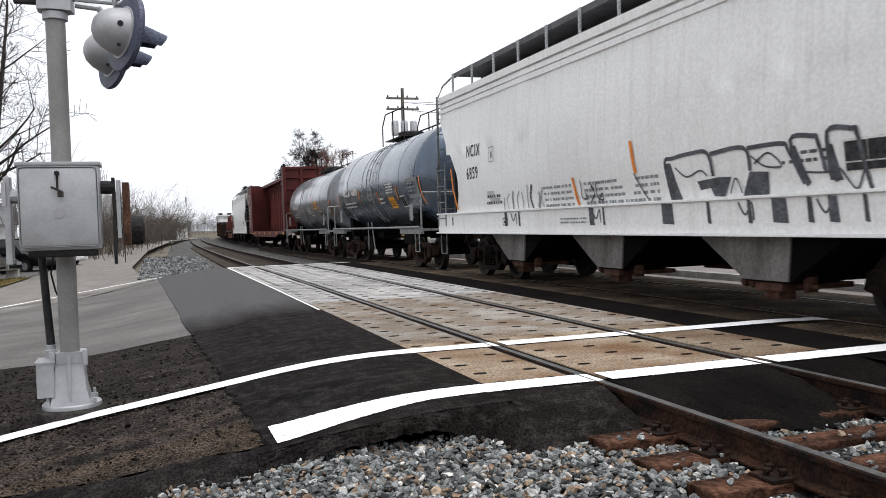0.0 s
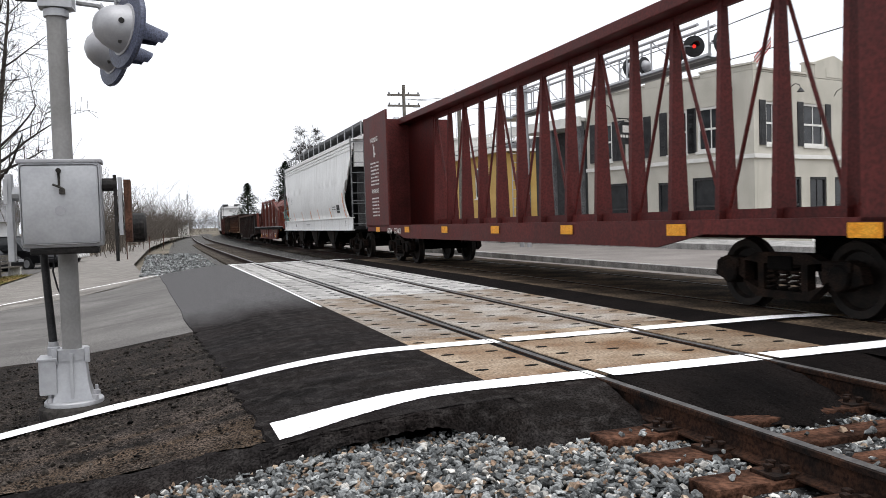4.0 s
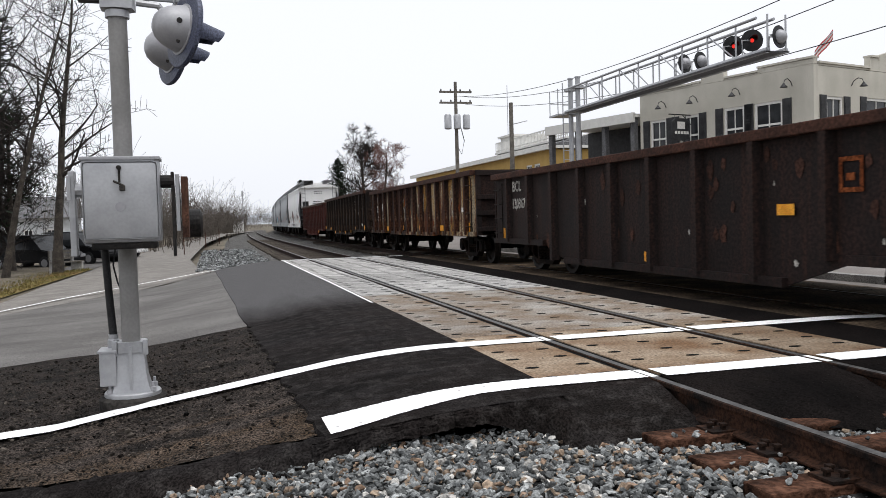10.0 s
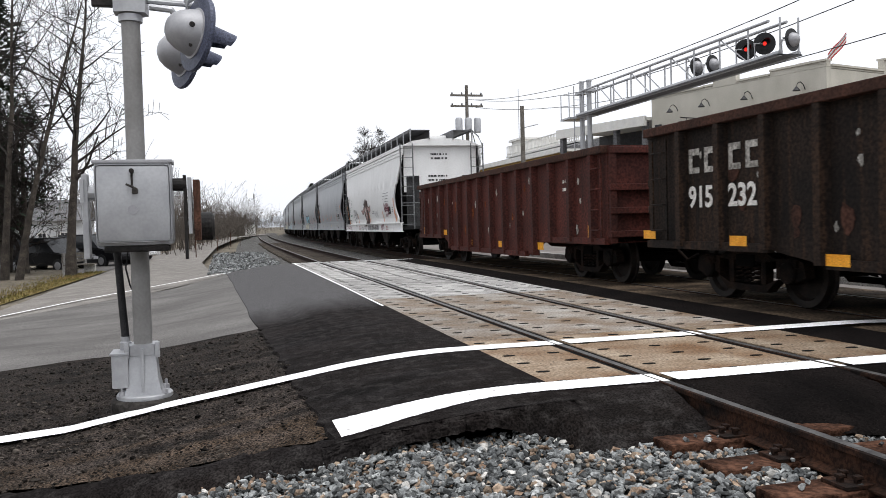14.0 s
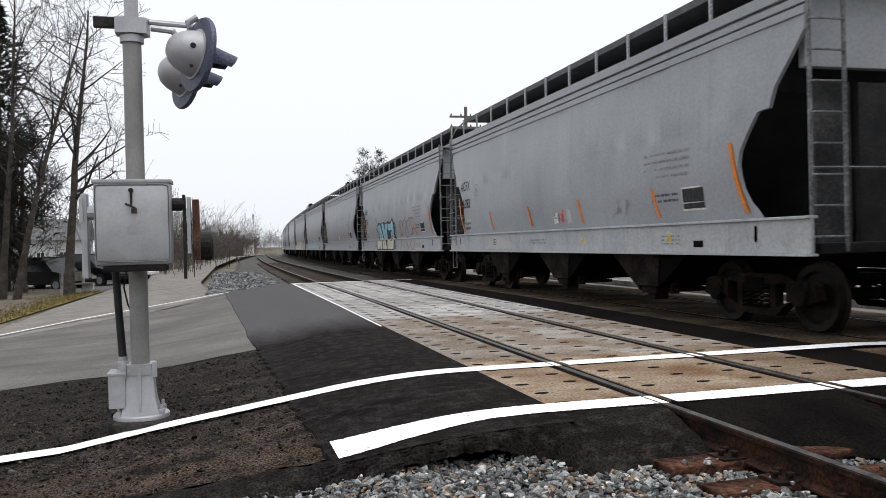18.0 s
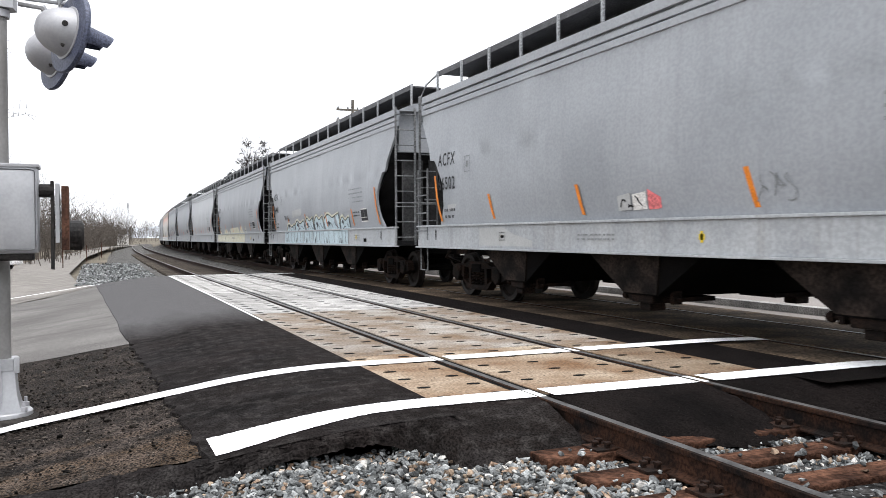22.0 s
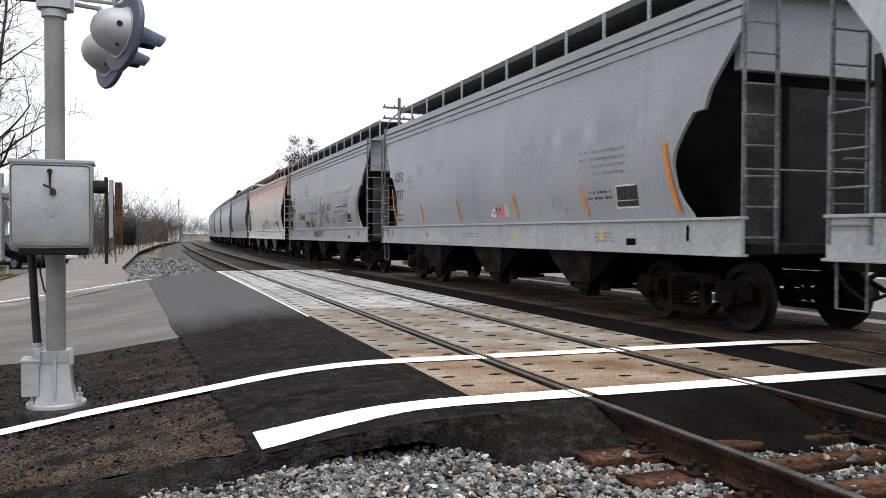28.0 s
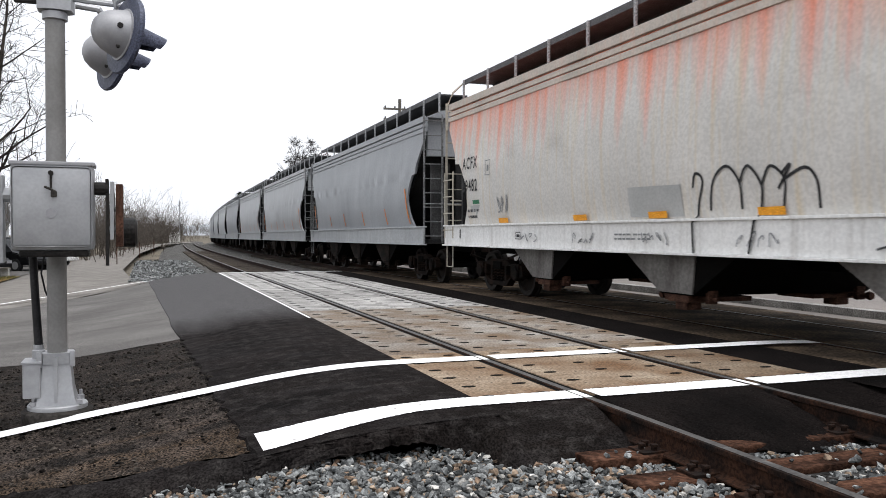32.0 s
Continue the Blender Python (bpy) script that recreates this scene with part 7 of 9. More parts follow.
def faint_tags(seed):
    """Small stickers, a scuffed scrawl and a pale patch on the sill."""
    def extra(car):
        r = random.Random(seed)
        y = r.uniform(-0.2, 0.6)
        for k in range(3):
            w, a = r.uniform(0.12, 0.3), y - 0.32 * k
            patch(car, [(a, 1.52), (a, 1.52 + r.uniform(0.12, 0.28)), (a - w, 1.54 + r.uniform(0.12, 0.24)), (a - w, 1.53)], (M_PALE, SPRAY_PINK, SPRAY_PATCH)[(k + seed) % 3], 0.014, "small worn sticker", "sticker")
        zigzag(car, y - 0.05, 1.56, 0.5, 0.14, 3, 0.018, SPRAY_BLACK, seed, loops=2)
        zigzag(car, -2.0 - r.random(), 1.55, 0.6, 0.3, 3, 0.015, M_FADED, seed + 1, loops=3)
        a = r.uniform(3.4, 4.4)
        patch(car, [(a, 1.03), (a, 1.33), (a - 0.9, 1.34), (a - 1.3, 1.22), (a - 1.9, 1.12), (a - 1.9, 1.03)], SPRAY_PATCH, 0.004, "pale repainted sill patch", "touch_up_patch")
    return extra


def moved(extra, dy):
    """The same paint, set dy metres along the car."""
    def build(car):
        before = set(car.children)
        extra(car)
        for ob in set(car.children) - before:
            ob.matrix_basis = pose(0, dy, 0) @ ob.matrix_basis
    return build


def build_train():
    add_car(hopper(WHITE_BAYS, "white covered hopper car with grey graffiti along its sill", ("NCIX", "6859"), extra=moved(grey_block_letters, -0.72), spots=(), inset=1.9, size=0.34, panel=False), 10.95)
    add_car(tank_car(10.9, 1.42, 2.46, M_TANK_BLUE, "glossy blue-grey tank car with white lettering", ("UCLX", "16258"), ty=3.85, py=-1.9, ly=-0.2), 25.37)
    add_car(tank_car(11.4, 1.36, 2.33, M_TANK_GREY, "dull grey tank car with white lettering", ("HOKX", "8198"), ty=3.92, py=-1.93, ly=0.70, raise_=0.45, wide=1.0), 37.65)
    add_car(centerbeam(20.0), 53.98)
    add_car(hopper(STAINED, "stained white covered hopper car", ("AEX", "8610"), L=16.0, spots=(5.04, 2.7, 0.4, -1.4, -4.0), low=0.15, inset=1.25, size=0.25, panel=False), 73.68)
    add_car(coil_car(14.6), 90.93)
    add_car(gondola(13.9, 2.15, M_GON_DARK, "dark brown ribbed gondola car", 1.22, ("BCL", "130367"), extra=dark_wear, tape=3, deep=0.62, belly=0.30), 105.95)
    add_car(gondola(13.9, 2.38, M_GON_RUST, "rusted gondola car with worn graffiti", 0.95, extra=rust_wear, deep=0.75, belly=0.03), 121.4)
    add_car(gondola(13.6, 2.52, M_GON_BLACK, "blackish brown gondola car with pale letters", 0.95, extra=letter_wear, deep=0.75, belly=0.15, tape=0), 136.6)
    add_car(gondola(13.8, 2.42, M_GON_RED, "red oxide gondola car with patchy paint", 0.95, extra=red_wear, deep=0.75), 151.75)
    names = (("UTCX", "49867"), ("ACFX", "66383"), ("ACFX", "67586"), ("ACFX", "66502"), ("ACFX", "66440"), ("ACFX", "67642"), ("ACFX", "68372"), ("ACFX", "67717"), ("ACFX", "67839"), ("ACFX", "69482"))
    rear = (176.18, 192.08, 208.0, 224.2, 240.36, 256.3, 272.5, 288.47, 305.1, 323.3)
    looks = {0: (WHITE, "white covered hopper car with a horned animal head graffito", bull), 2: (GREY, "grey covered hopper car with blue and cream bubble graffiti", bubble_piece), 4: (GREY, "grey covered hopper car with a long faded blue graffito", faded_piece),
             5: (GREY, "grey covered hopper car with a cream repainted lower band", cream_band), 8: (GREY, "grey covered hopper car with a brown hand-lettered scrawl", scrawled), 9: (PINK, "white covered hopper car with washed pink stains", pink_tags)}
    spots = {0: (3.4, 0.07, -3.4, -5.85), 3: (4.1, 1.3, -2.0, -4.0), 7: (4.15, 1.7, -1.2, -3.7), 8: (3.45, 1.56, -1.38, -3.6)}
    for k, (nm, y) in enumerate(zip(names, rear)):
        mats, lab, extra = looks.get(k, (GREY if k != 6 else LIGHT, "grey covered hopper car", faint_tags(50 + k)))
        L = 16.6 if k == 9 else 14.75
        add_car(hopper(mats, lab, nm, extra=extra, L=L, tape="flat" if k == 9 else "upright", low=0.25 if k == 0 else 0.0, inset=0.92 if k == 0 else 1.12, spots=spots.get(k, (3.95, 1.4, -1.15, -3.85)), sill_z=(0.93, 1.21) if k == 0 else (0.985, 1.376), wall_low=2.35 if k == 0 else 3.12), y - L / 2)
    y = 323.3
    for k in range(9):
        y += 16.1
        add_car(hopper(LIGHT if k % 3 else GREY, "grey covered hopper car far down the train", None, detail=k < 3), y - HOP_L / 2)


build_train()


# ---- the crossing's gate mast ----
def build_mast():
    g = -0.27
    X, Y = -3.735, 7.72
    mast = thing("crossing_signal_mast", "silver crossing signal mast with gate mechanism and two flashers", "crossing signal", m=pose(X, Y, 0))
    part("pole", made(lambda bm: tube(bm, [(0, 0, g + 0.05), (0, 0, 3.10)], 0.078, 20)), M_POLE, mast, smooth=40)

    def base(bm):
        lathe(bm, [(0.235, g - 0.01), (0.235, g + 0.02), (0.225, g + 0.03)], (0, 0, 0), (0, 0, 1), 28)
        prism(bm, [(-0.10, -0.12), (0.10, -0.12), (0.12, -0.10), (0.12, 0.10), (0.10, 0.12), (-0.10, 0.12), (-0.12, 0.10), (-0.12, -0.10)], "z", 0.10, 0.19)
        vs = [[bm.verts.new((x * s, y * s, z)) for x, y in ((-1, -1), (1, -1), (1, 1), (-1, 1))] for s, z in ((0.155, g + 0.03), (0.125, g + 0.16), (0.105, 0.12))]
        for a, b in zip(vs, vs[1:]):
            for k in range(4):
                bm.faces.new((a[k], a[(k + 1) % 4], b[(k + 1) % 4], b[k]))
        for x in (-0.125, 0.125):
            box(bm, x - 0.02, x + 0.02, -0.15, -0.10, 0.08, 0.21, 0.006)
        box(bm, -0.012, 0.012, -0.15, -0.1, g + 0.03, 0.16)
    part("foundation", made(lambda bm: lathe(bm, [(0.28, g - 0.2), (0.28, g - 0.03), (0.26, g - 0.012)], (0, 0, 0), (0, 0, 1), 28)), M_PLINTH, mast, "dark concrete foundation")
    part("base_casting", made(base), M_GALV, mast, smooth=30)
    for a in (35, 145, 215, 325):
        part("anchor_bolt", made(lambda bm: lathe(bm, [(0.03, 0), (0.03, 0.035), (0.014, 0.04), (0.014, 0.08)], (0.21 * math.cos(radians(a)), 0.21 * math.sin(radians(a)), g + 0.03), (0, 0, 1), 6)), M_SILVER, mast)
    part("terminal_box", made(lambda bm: (box(bm, -0.25, -0.115, -0.16, 0.10, -0.17, 0.12, 0.012), box(bm, -0.26, -0.105, -0.17, 0.11, 0.115, 0.135, 0.004), box(bm, -0.19, -0.13, -0.1, 0.04, g, -0.16))), M_GALV, mast)
    part("conduit", made(lambda bm: tube(bm, [(-0.15, 0.06, 0.13), (-0.15, 0.06, 0.25), (-0.17, 0.06, 0.6), (-0.19, 0.04, 1.05)], [0.045, 0.035, 0.033, 0.033], 10)), M_BLACKPAINT, mast, "black flexible conduit", smooth=40)
    part("conduit_fitting", made(lambda bm: lathe(bm, [(0.05, 0.13), (0.05, 0.2), (0.04, 0.21), (0.04, 0.25)], (-0.15, 0.06, 0), (0, 0, 1), 12)), M_GALV, mast)
    part("cable", made(lambda bm: tube(bm, [(-0.10, 0.1, 1.03), (-0.13, 0.1, 0.85), (-0.10, 0.1, 0.7), (-0.06, 0.09, 0.6)], 0.008, 6)), M_BLACKPAINT, mast)

    # gate mechanism: a rounded case with a lid, on the pole's near side
    def case(bm):
        box(bm, -0.30, 0.31, -0.40, -0.09, 1.05, 1.755, 0.045)
    mech = part("mechanism_case", made(case), M_GALV, mast, smooth=40)
    part("lid", made(lambda bm: box(bm, -0.285, 0.295, -0.43, -0.39, 1.085, 1.72, 0.04)), M_GALV, mech, smooth=40)
    part("lid_rim", made(lambda bm: box(bm, -0.31, 0.32, -0.41, -0.10, 1.735, 1.765, 0.008)), M_SILVER, mech)
    part("latch", made(lambda bm: (box(bm, -0.008, 0.008, -0.445, -0.43, 1.55, 1.68), lathe(bm, [(0.02, -0.46), (0.02, -0.43)], (0, 0, 1.67), (0, 1, 0), 8), tube(bm, [(-0.045, -0.45, 1.56), (0.0, -0.46, 1.54), (0.035, -0.45, 1.52)], 0.010, 6), box(bm, 0.0, 0.045, -0.462, -0.445, 1.48, 1.525, 0.006))), M_PLINTH, mech, "dark latch and padlock")
    part("maker_plate", made(lambda bm: lathe(bm, [(0.04, -0.436), (0.04, -0.43)], (0.0, 0, 1.35), (0, 1, 0), 14)), M_SILVER, mech)
    part("drip_flange", made(lambda bm: box(bm, -0.24, 0.27, -0.38, -0.12, 1.00, 1.055, 0.015)), M_DARKMETAL, mech)
    part("side_bracket", made(lambda bm: (box(bm, -0.42, -0.37, -0.22, -0.10, 0.95, 1.66, 0.008), tube(bm, [(-0.38, -0.16, 1.5), (-0.28, -0.16, 1.5)], 0.06, 10), box(bm, -0.43, -0.40, -0.24, -0.08, 1.42, 1.62))), M_GALV, mast, "silver arm bracket")
    # gate arm support with counterweights on the east side
    part("arm_shaft", made(lambda bm: tube(bm, [(0.30, -0.25, 1.56), (0.42, -0.25, 1.56)], 0.055, 12)), M_DARKMETAL, mast)
    part("arm_support", made(lambda bm: prism(bm, [(-0.30, 1.64), (-0.14, 1.62), (-0.12, 1.1), (-0.22, 0.92), (-0.30, 0.93), (-0.28, 1.3)], "x", 0.395, 0.42)), M_DARKMETAL, mast)
    part("arm_channel", made(lambda bm: (box(bm, 0.43, 0.46, -0.28, -0.10, 1.14, 1.62), tube(bm, [(0.40, -0.2, 1.40), (0.47, -0.2, 1.40)], 0.03, 8), tube(bm, [(0.40, -0.2, 1.22), (0.47, -0.2, 1.22)], 0.03, 8))), M_GALV, mast)
    part("gate_plate", made(lambda bm: box(bm, 0.475, 0.53, -0.30, -0.02, 1.08, 1.60, 0.006)), M_RUSTPLATE, mast, "rusty brown plate")
    part("counterweight", made(lambda bm: lathe(bm, [(0.09, 0.0), (0.13, 0.02), (0.13, 0.16), (0.10, 0.18)], (0.46, 0.25, 1.2), (1, 0, 0), 18)), M_DARKMETAL, mast)

    # junction box and the flashers
    top = 3.12
    part("junction_box", made(lambda bm: (prism(bm, [(-0.13, -0.09), (0.0, -0.12), (0.13, -0.09), (0.15, 0.06), (0.09, 0.11), (-0.08, 0.11), (-0.13, 0.07)], "z", top - 0.07, top + 0.065), lathe(bm, [(0.10, top - 0.14), (0.10, top - 0.08)], (0, 0, 0), (0, 0, 1), 16))), M_GALV, mast, smooth=30)
    part("mast_cap", made(lambda bm: tube(bm, [(0, 0, top + 0.08), (0, 0, top + 0.5)], 0.06, 14)), M_GALV, mast)
    part("cross_arm", made(lambda bm: (box(bm, -0.31, -0.13, -0.02, 0.05, top - 0.01, top + 0.08, 0.006),)), M_DARKMETAL, mast)
    part("cross_arm", made(lambda bm: (tube(bm, [(0.14, 0, top + 0.05), (0.5, 0.1, top + 0.06), (0.4, 0.9, top + 0.06)], 0.026, 8), tube(bm, [(0.16, 0, top), (0.34, 0.0, top - 0.02), (0.46, 0.06, top - 0.18)], 0.03, 8))), M_GALV, mast)
    axis = Vector((0.90, 0.40, -0.15)).normalized()
    for c in ((0.555, -0.12, 2.87), (0.43, 0.8, 2.87)):
        head = part("flasher_head", made(lambda bm: lathe(bm, [(0.03, -0.275), (0.075, -0.265), (0.125, -0.23), (0.165, -0.17), (0.19, -0.10), (0.205, -0.04), (0.222, -0.035), (0.222, 0.0)], c, axis, 28)), M_SILVER, mast, "silver domed lamp housing", smooth=50)
        part("background_disc", made(lambda bm: lathe(bm, [(0.2, -0.03), (0.325, -0.022), (0.335, 0.0), (0.325, 0.022), (0.10, 0.026)], c, axis, 36)), M_LENSBLUE, head, "blue-grey round background disc", smooth=40)

        def visor(bm):
            u = axis.cross(Vector((0, 0, 1))).normalized()
            v = u.cross(axis)
            rows = []
            for k in range(19):
                t = -0.55 + (math.pi + 1.1) * k / 18
                ln = 0.34 - 0.04 * max(0.0, 0.75 - math.sin(t)) ** 1.2
                radial = u * math.cos(t) + v * math.sin(t)
                outer = [Vector(c) + radial * (0.13 - 0.05 * d) + axis * d * ln for d in (0.02, 0.35, 0.7, 1.0)]
                inner = [Vector(c) + radial * (0.117 - 0.05 * d) + axis * d * ln for d in (1.0, 0.7, 0.35, 0.02)]
                rows.append(outer + inner)
            grid(bm, rows)
            lathe(bm, [(0.12, 0.012), (0.12, 0.03), (0.05, 0.05)], c, axis, 20)
        part("visor", made(visor), M_LENSBLUE, head, "blue-grey lamp hood", smooth=50)
        part("mount_arm", made(lambda bm: tube(bm, [Vector(c) + axis * -0.10 + Vector((0, 0, 0.14)), Vector(c) + Vector((-0.08, 0, 0.28)), Vector(c) + Vector((0.0, 0.0, 0.33))], 0.03, 8)), M_GALV, head)
        for off, rr in (((0.0, -0.19, 0.03), 0.026), ((-0.02, -0.13, -0.13), 0.018)):
            part("bolt_boss", made(lambda bm: lathe(bm, [(rr, 0), (rr * 0.8, 0.025)], Vector(c) + Vector(off) + axis * -0.04, (0, -1, 0), 10)), M_DARKMETAL, head)


build_mast()


# ---- cantilever flashers over the street ----
def emission(name, colour, strength):
    m = bpy.data.materials.new(name)
    m.use_nodes = True
    b = m.node_tree.nodes["Principled BSDF"]
    b.inputs["Base Color"].default_value = (*colour, 1)
    b.inputs["Emission Color"].default_value = (*colour, 1)
    b.inputs["Emission Strength"].default_value = strength
    return m


M_RED_ON = emission("lit red lens", (1.0, 0.03, 0.02), 0.9)
M_RED_OFF = surf("dark red lens", (0.05, 0.006, 0.006), (0.08, 0.01, 0.01), 0.3, scale=8, fine=40, bump=0)


def build_cantilever():
    X = 12.55
    y0, y1 = 33.3, 20.2
    z0, z1 = 5.62, 6.62
    cant = thing("cantilever_signal", "galvanised truss cantilever with crossing flashers over the street", "crossing signal", m=pose(X, y0, 0))
    L = y1 - y0
    for dy, top in ((0.0, 7.05), (0.75, 7.1)):
        part("mast", made(lambda bm: (tube(bm, [(0, dy, -0.2), (0, dy, top)], 0.105, 16), lathe(bm, [(0.13, top - 0.02), (0.13, top + 0.04)], (0, dy, 0), (0, 0, 1), 16))), M_GALV, cant, smooth=40)
        part("mast_clamp", made(lambda bm: (box(bm, -0.24, 0.24, dy - 0.24, dy + 0.24, z0 - 0.08, z0 + 0.04), box(bm, -0.22, 0.22, dy - 0.22, dy + 0.22, z1 - 0.05, z1 + 0.05))), M_GALV, cant)
    for x in (-0.3, 0.3):
        part("lower_chord", made(lambda bm: tube(bm, [(x, 0.6, z0), (x, L, z0)], 0.085, 12)), M_GALV, cant, smooth=40)
        part("upper_chord", made(lambda bm: tube(bm, [(x, 0.3, z1), (x, L + 0.5, z1)], 0.045, 10)), M_GALV, cant, smooth=40)
        n = 9
        for k in range(n + 1):
            y = L * k / n
            part("upright", made(lambda bm: tube(bm, [(x, y, z0), (x, y, z1)], 0.028, 6)), M_GALV, cant)
            if k < n and k % 2 == 1:
                part("diagonal", made(lambda bm: tube(bm, [(x, y, z1), (x, y + L / n, z0)], 0.022, 6)), M_GALV, cant)
    part("walkway_grating", made(lambda bm: box(bm, -0.42, 0.42, L, 0.4, z0 - 0.06, z0 - 0.02)), M_BOARD, cant)
    part("mast_ladder", made(lambda bm: ([tube(bm, [(x, 1.15, 0), (x, 1.15, 7.0)], 0.025, 6) for x in (-0.2, 0.2)], [tube(bm, [(-0.2, 1.15, 0.4 * k), (0.2, 1.15, 0.4 * k)], 0.015, 5) for k in range(1, 17)])), M_GALV, cant)
    part("ladder_platform", made(lambda bm: (box(bm, -0.5, 0.5, 1.0, 2.0, z0 - 0.08, z0), [tube(bm, [(x, y, z0), (x, y, z0 + 1.1)], 0.022, 6) for x in (-0.48, 0.48) for y in (1.05, 1.95)], [tube(bm, [(-0.48, 1.95, z), (0.48, 1.95, z), (0.48, 1.05, z)], 0.02, 6) for z in (z0 + 0.55, z0 + 1.1)])), M_GALV, cant)

    def heads(y, z, face, lit):
        """A flasher facing down or up the line, with its round backing board."""
        c = (0.0, y, z)
        a = Vector((-0.35, -face, -0.05)).normalized()
        h = part("flasher_head", made(lambda bm: lathe(bm, [(0.04, -0.22), (0.14, -0.16), (0.2, -0.05), (0.2, 0)], c, a, 20)), M_SILVER if face < 0 else M_BLACKPAINT, cant, smooth=50)
        part("background_disc", made(lambda bm: lathe(bm, [(0.32, -0.012), (0.32, 0.012), (0.1, 0.016)], c, a, 28)), M_BLACKPAINT, h, "black round background disc")
        part("lens", made(lambda bm: lathe(bm, [(0.06, 0.01), (0.055, 0.03), (0.03, 0.04)], c, a, 18)), M_RED_ON if lit else M_RED_OFF, h, "glowing red lens" if lit else "dark red lens")

        def hood(bm):
            u = a.cross(Vector((0, 0, 1))).normalized()
            v = u.cross(a)
            grid(bm, [[Vector(c) + (u * math.cos(t) + v * math.sin(t)) * 0.13 + a * d for d in (0.0, 0.1 + 0.2 * max(0, math.sin(t)))] for t in (math.pi * k / 12 - 0.0 for k in range(13))])
        part("hood", made(hood), M_BLACKPAINT, h, smooth=50)
        part("bracket", made(lambda bm: tube(bm, [(0.0, y, z), (-0.3, y + 0.05, z), (-0.3, y + 0.05, z0)], 0.03, 6)), M_GALV, h)
    heads(L + 2.0, 6.13, 1, True)
    heads(L + 1.1, 6.12, 1, True)
    heads(L - 0.12, 5.97, -1, False)
    heads(L + 4.7, 6.10, -1, False)
    heads(L + 3.75, 6.0, -1, False)


build_cantilever()


# ---- buildings across the line ----
M_CREAM = surf("cream stucco", (0.44, 0.42, 0.365), (0.53, 0.505, 0.445), 0.9, scale=0.8, fine=30, bump=0.15, grit=0.08, streak=((0.30, 0.28, 0.24), 0.4))
M_YELLOWWALL = surf("ochre clapboard", (0.42, 0.27, 0.08), (0.50, 0.33, 0.11), 0.8, scale=1.0, fine=30, bump=0.1, grit=0.08)
M_TRIM = surf("white trim paint", (0.62, 0.61, 0.58), (0.70, 0.69, 0.66), 0.6, scale=3, fine=40, bump=0.05, grit=0.06)
M_SHUTTER = surf("dark shutter paint", (0.02, 0.02, 0.022), (0.04, 0.04, 0.042), 0.6, scale=5, fine=40, bump=0.05)
M_ROOF = surf("grey shingle roof", (0.10, 0.10, 0.105), (0.16, 0.16, 0.165), 0.9, scale=2, fine=25, bump=0.4)
M_GLASS = surf("dim window glass", (0.012, 0.013, 0.015), (0.03, 0.032, 0.035), 0.12, scale=2, fine=20, bump=0, grit=0.05)
M_SIDING = surf("pale house siding", (0.45, 0.46, 0.47), (0.55, 0.56, 0.57), 0.8, scale=2, fine=30, bump=0.1, grit=0.06)
M_BRICK = surf("red brick", (0.20, 0.07, 0.045), (0.28, 0.11, 0.07), 0.9, scale=6, fine=40, bump=0.3)
M_WOODPOLE = surf("grey utility pole wood", (0.10, 0.09, 0.078), (0.17, 0.155, 0.135), 0.9, scale=3, fine=40, bump=0.4)


def wall_with_openings(bm, length, height, holes, thick=0.25, z0=-0.3):
    """A wall along +x from 0, its outer face at y = 0, with rectangular openings (x0, x1, z0, z1) cut through."""
    xs = sorted({0.0, length, *(h[0] for h in holes), *(h[1] for h in holes)})
    zs = sorted({z0, height, *(h[2] for h in holes), *(h[3] for h in holes)})
    for a, b in zip(xs, xs[1:]):
        for c, d in zip(zs, zs[1:]):
            mx, mz = (a + b) / 2, (c + d) / 2
            if not any(h[0] < mx < h[1] and h[2] < mz < h[3] for h in holes):
                box(bm, a, b, 0, thick, c, d)
    bmesh.ops.remove_doubles(bm, verts=bm.verts, dist=0.0005)


def sash_window(parent, m, w, h, shutters=True, mat=None):
    """Origin at the opening's lower left corner on the wall's outer face; x along the wall, -y outwards."""
    win = put("window", shared("win_frame|%.2f|%.2f" % (w, h), lambda bm: (box(bm, 0, 0.09, 0.03, 0.14, 0, h), box(bm, w - 0.09, w, 0.03, 0.14, 0, h), box(bm, 0.09, w - 0.09, 0.03, 0.14, h - 0.1, h), box(bm, 0.09, w - 0.09, 0.03, 0.14, 0, 0.1), box(bm, 0.09, w - 0.09, 0.05, 0.12, h / 2 - 0.04, h / 2 + 0.04), box(bm, w / 2 - 0.02, w / 2 + 0.02, 0.06, 0.11, 0.1, h - 0.1))), mat or M_TRIM, parent, m=m)
    put("pane", shared("win_pane|%.2f|%.2f" % (w, h), lambda bm: box(bm, 0.05, w - 0.05, 0.085, 0.1, 0.05, h - 0.05)), M_GLASS, win, "dim reflecting glass")
    put("sill", shared("win_sill|%.2f" % w, lambda bm: box(bm, -0.05, w + 0.05, -0.07, 0.03, -0.1, -0.004)), M_TRIM, win)
    if shutters:
        for s in (-0.42, w + 0.04):
            put("shutter", shared("shutter|%.2f" % h, lambda bm: (box(bm, 0, 0.38, -0.05, -0.004, -0.03, h + 0.03), [box(bm, 0.05, 0.33, -0.065, -0.05, 0.05 + k * 0.12, 0.12 + k * 0.12) for k in range(int(h / 0.12) - 1)])), M_SHUTTER, win, "dark louvred shutter", m=pose(s, 0, 0))
    return win


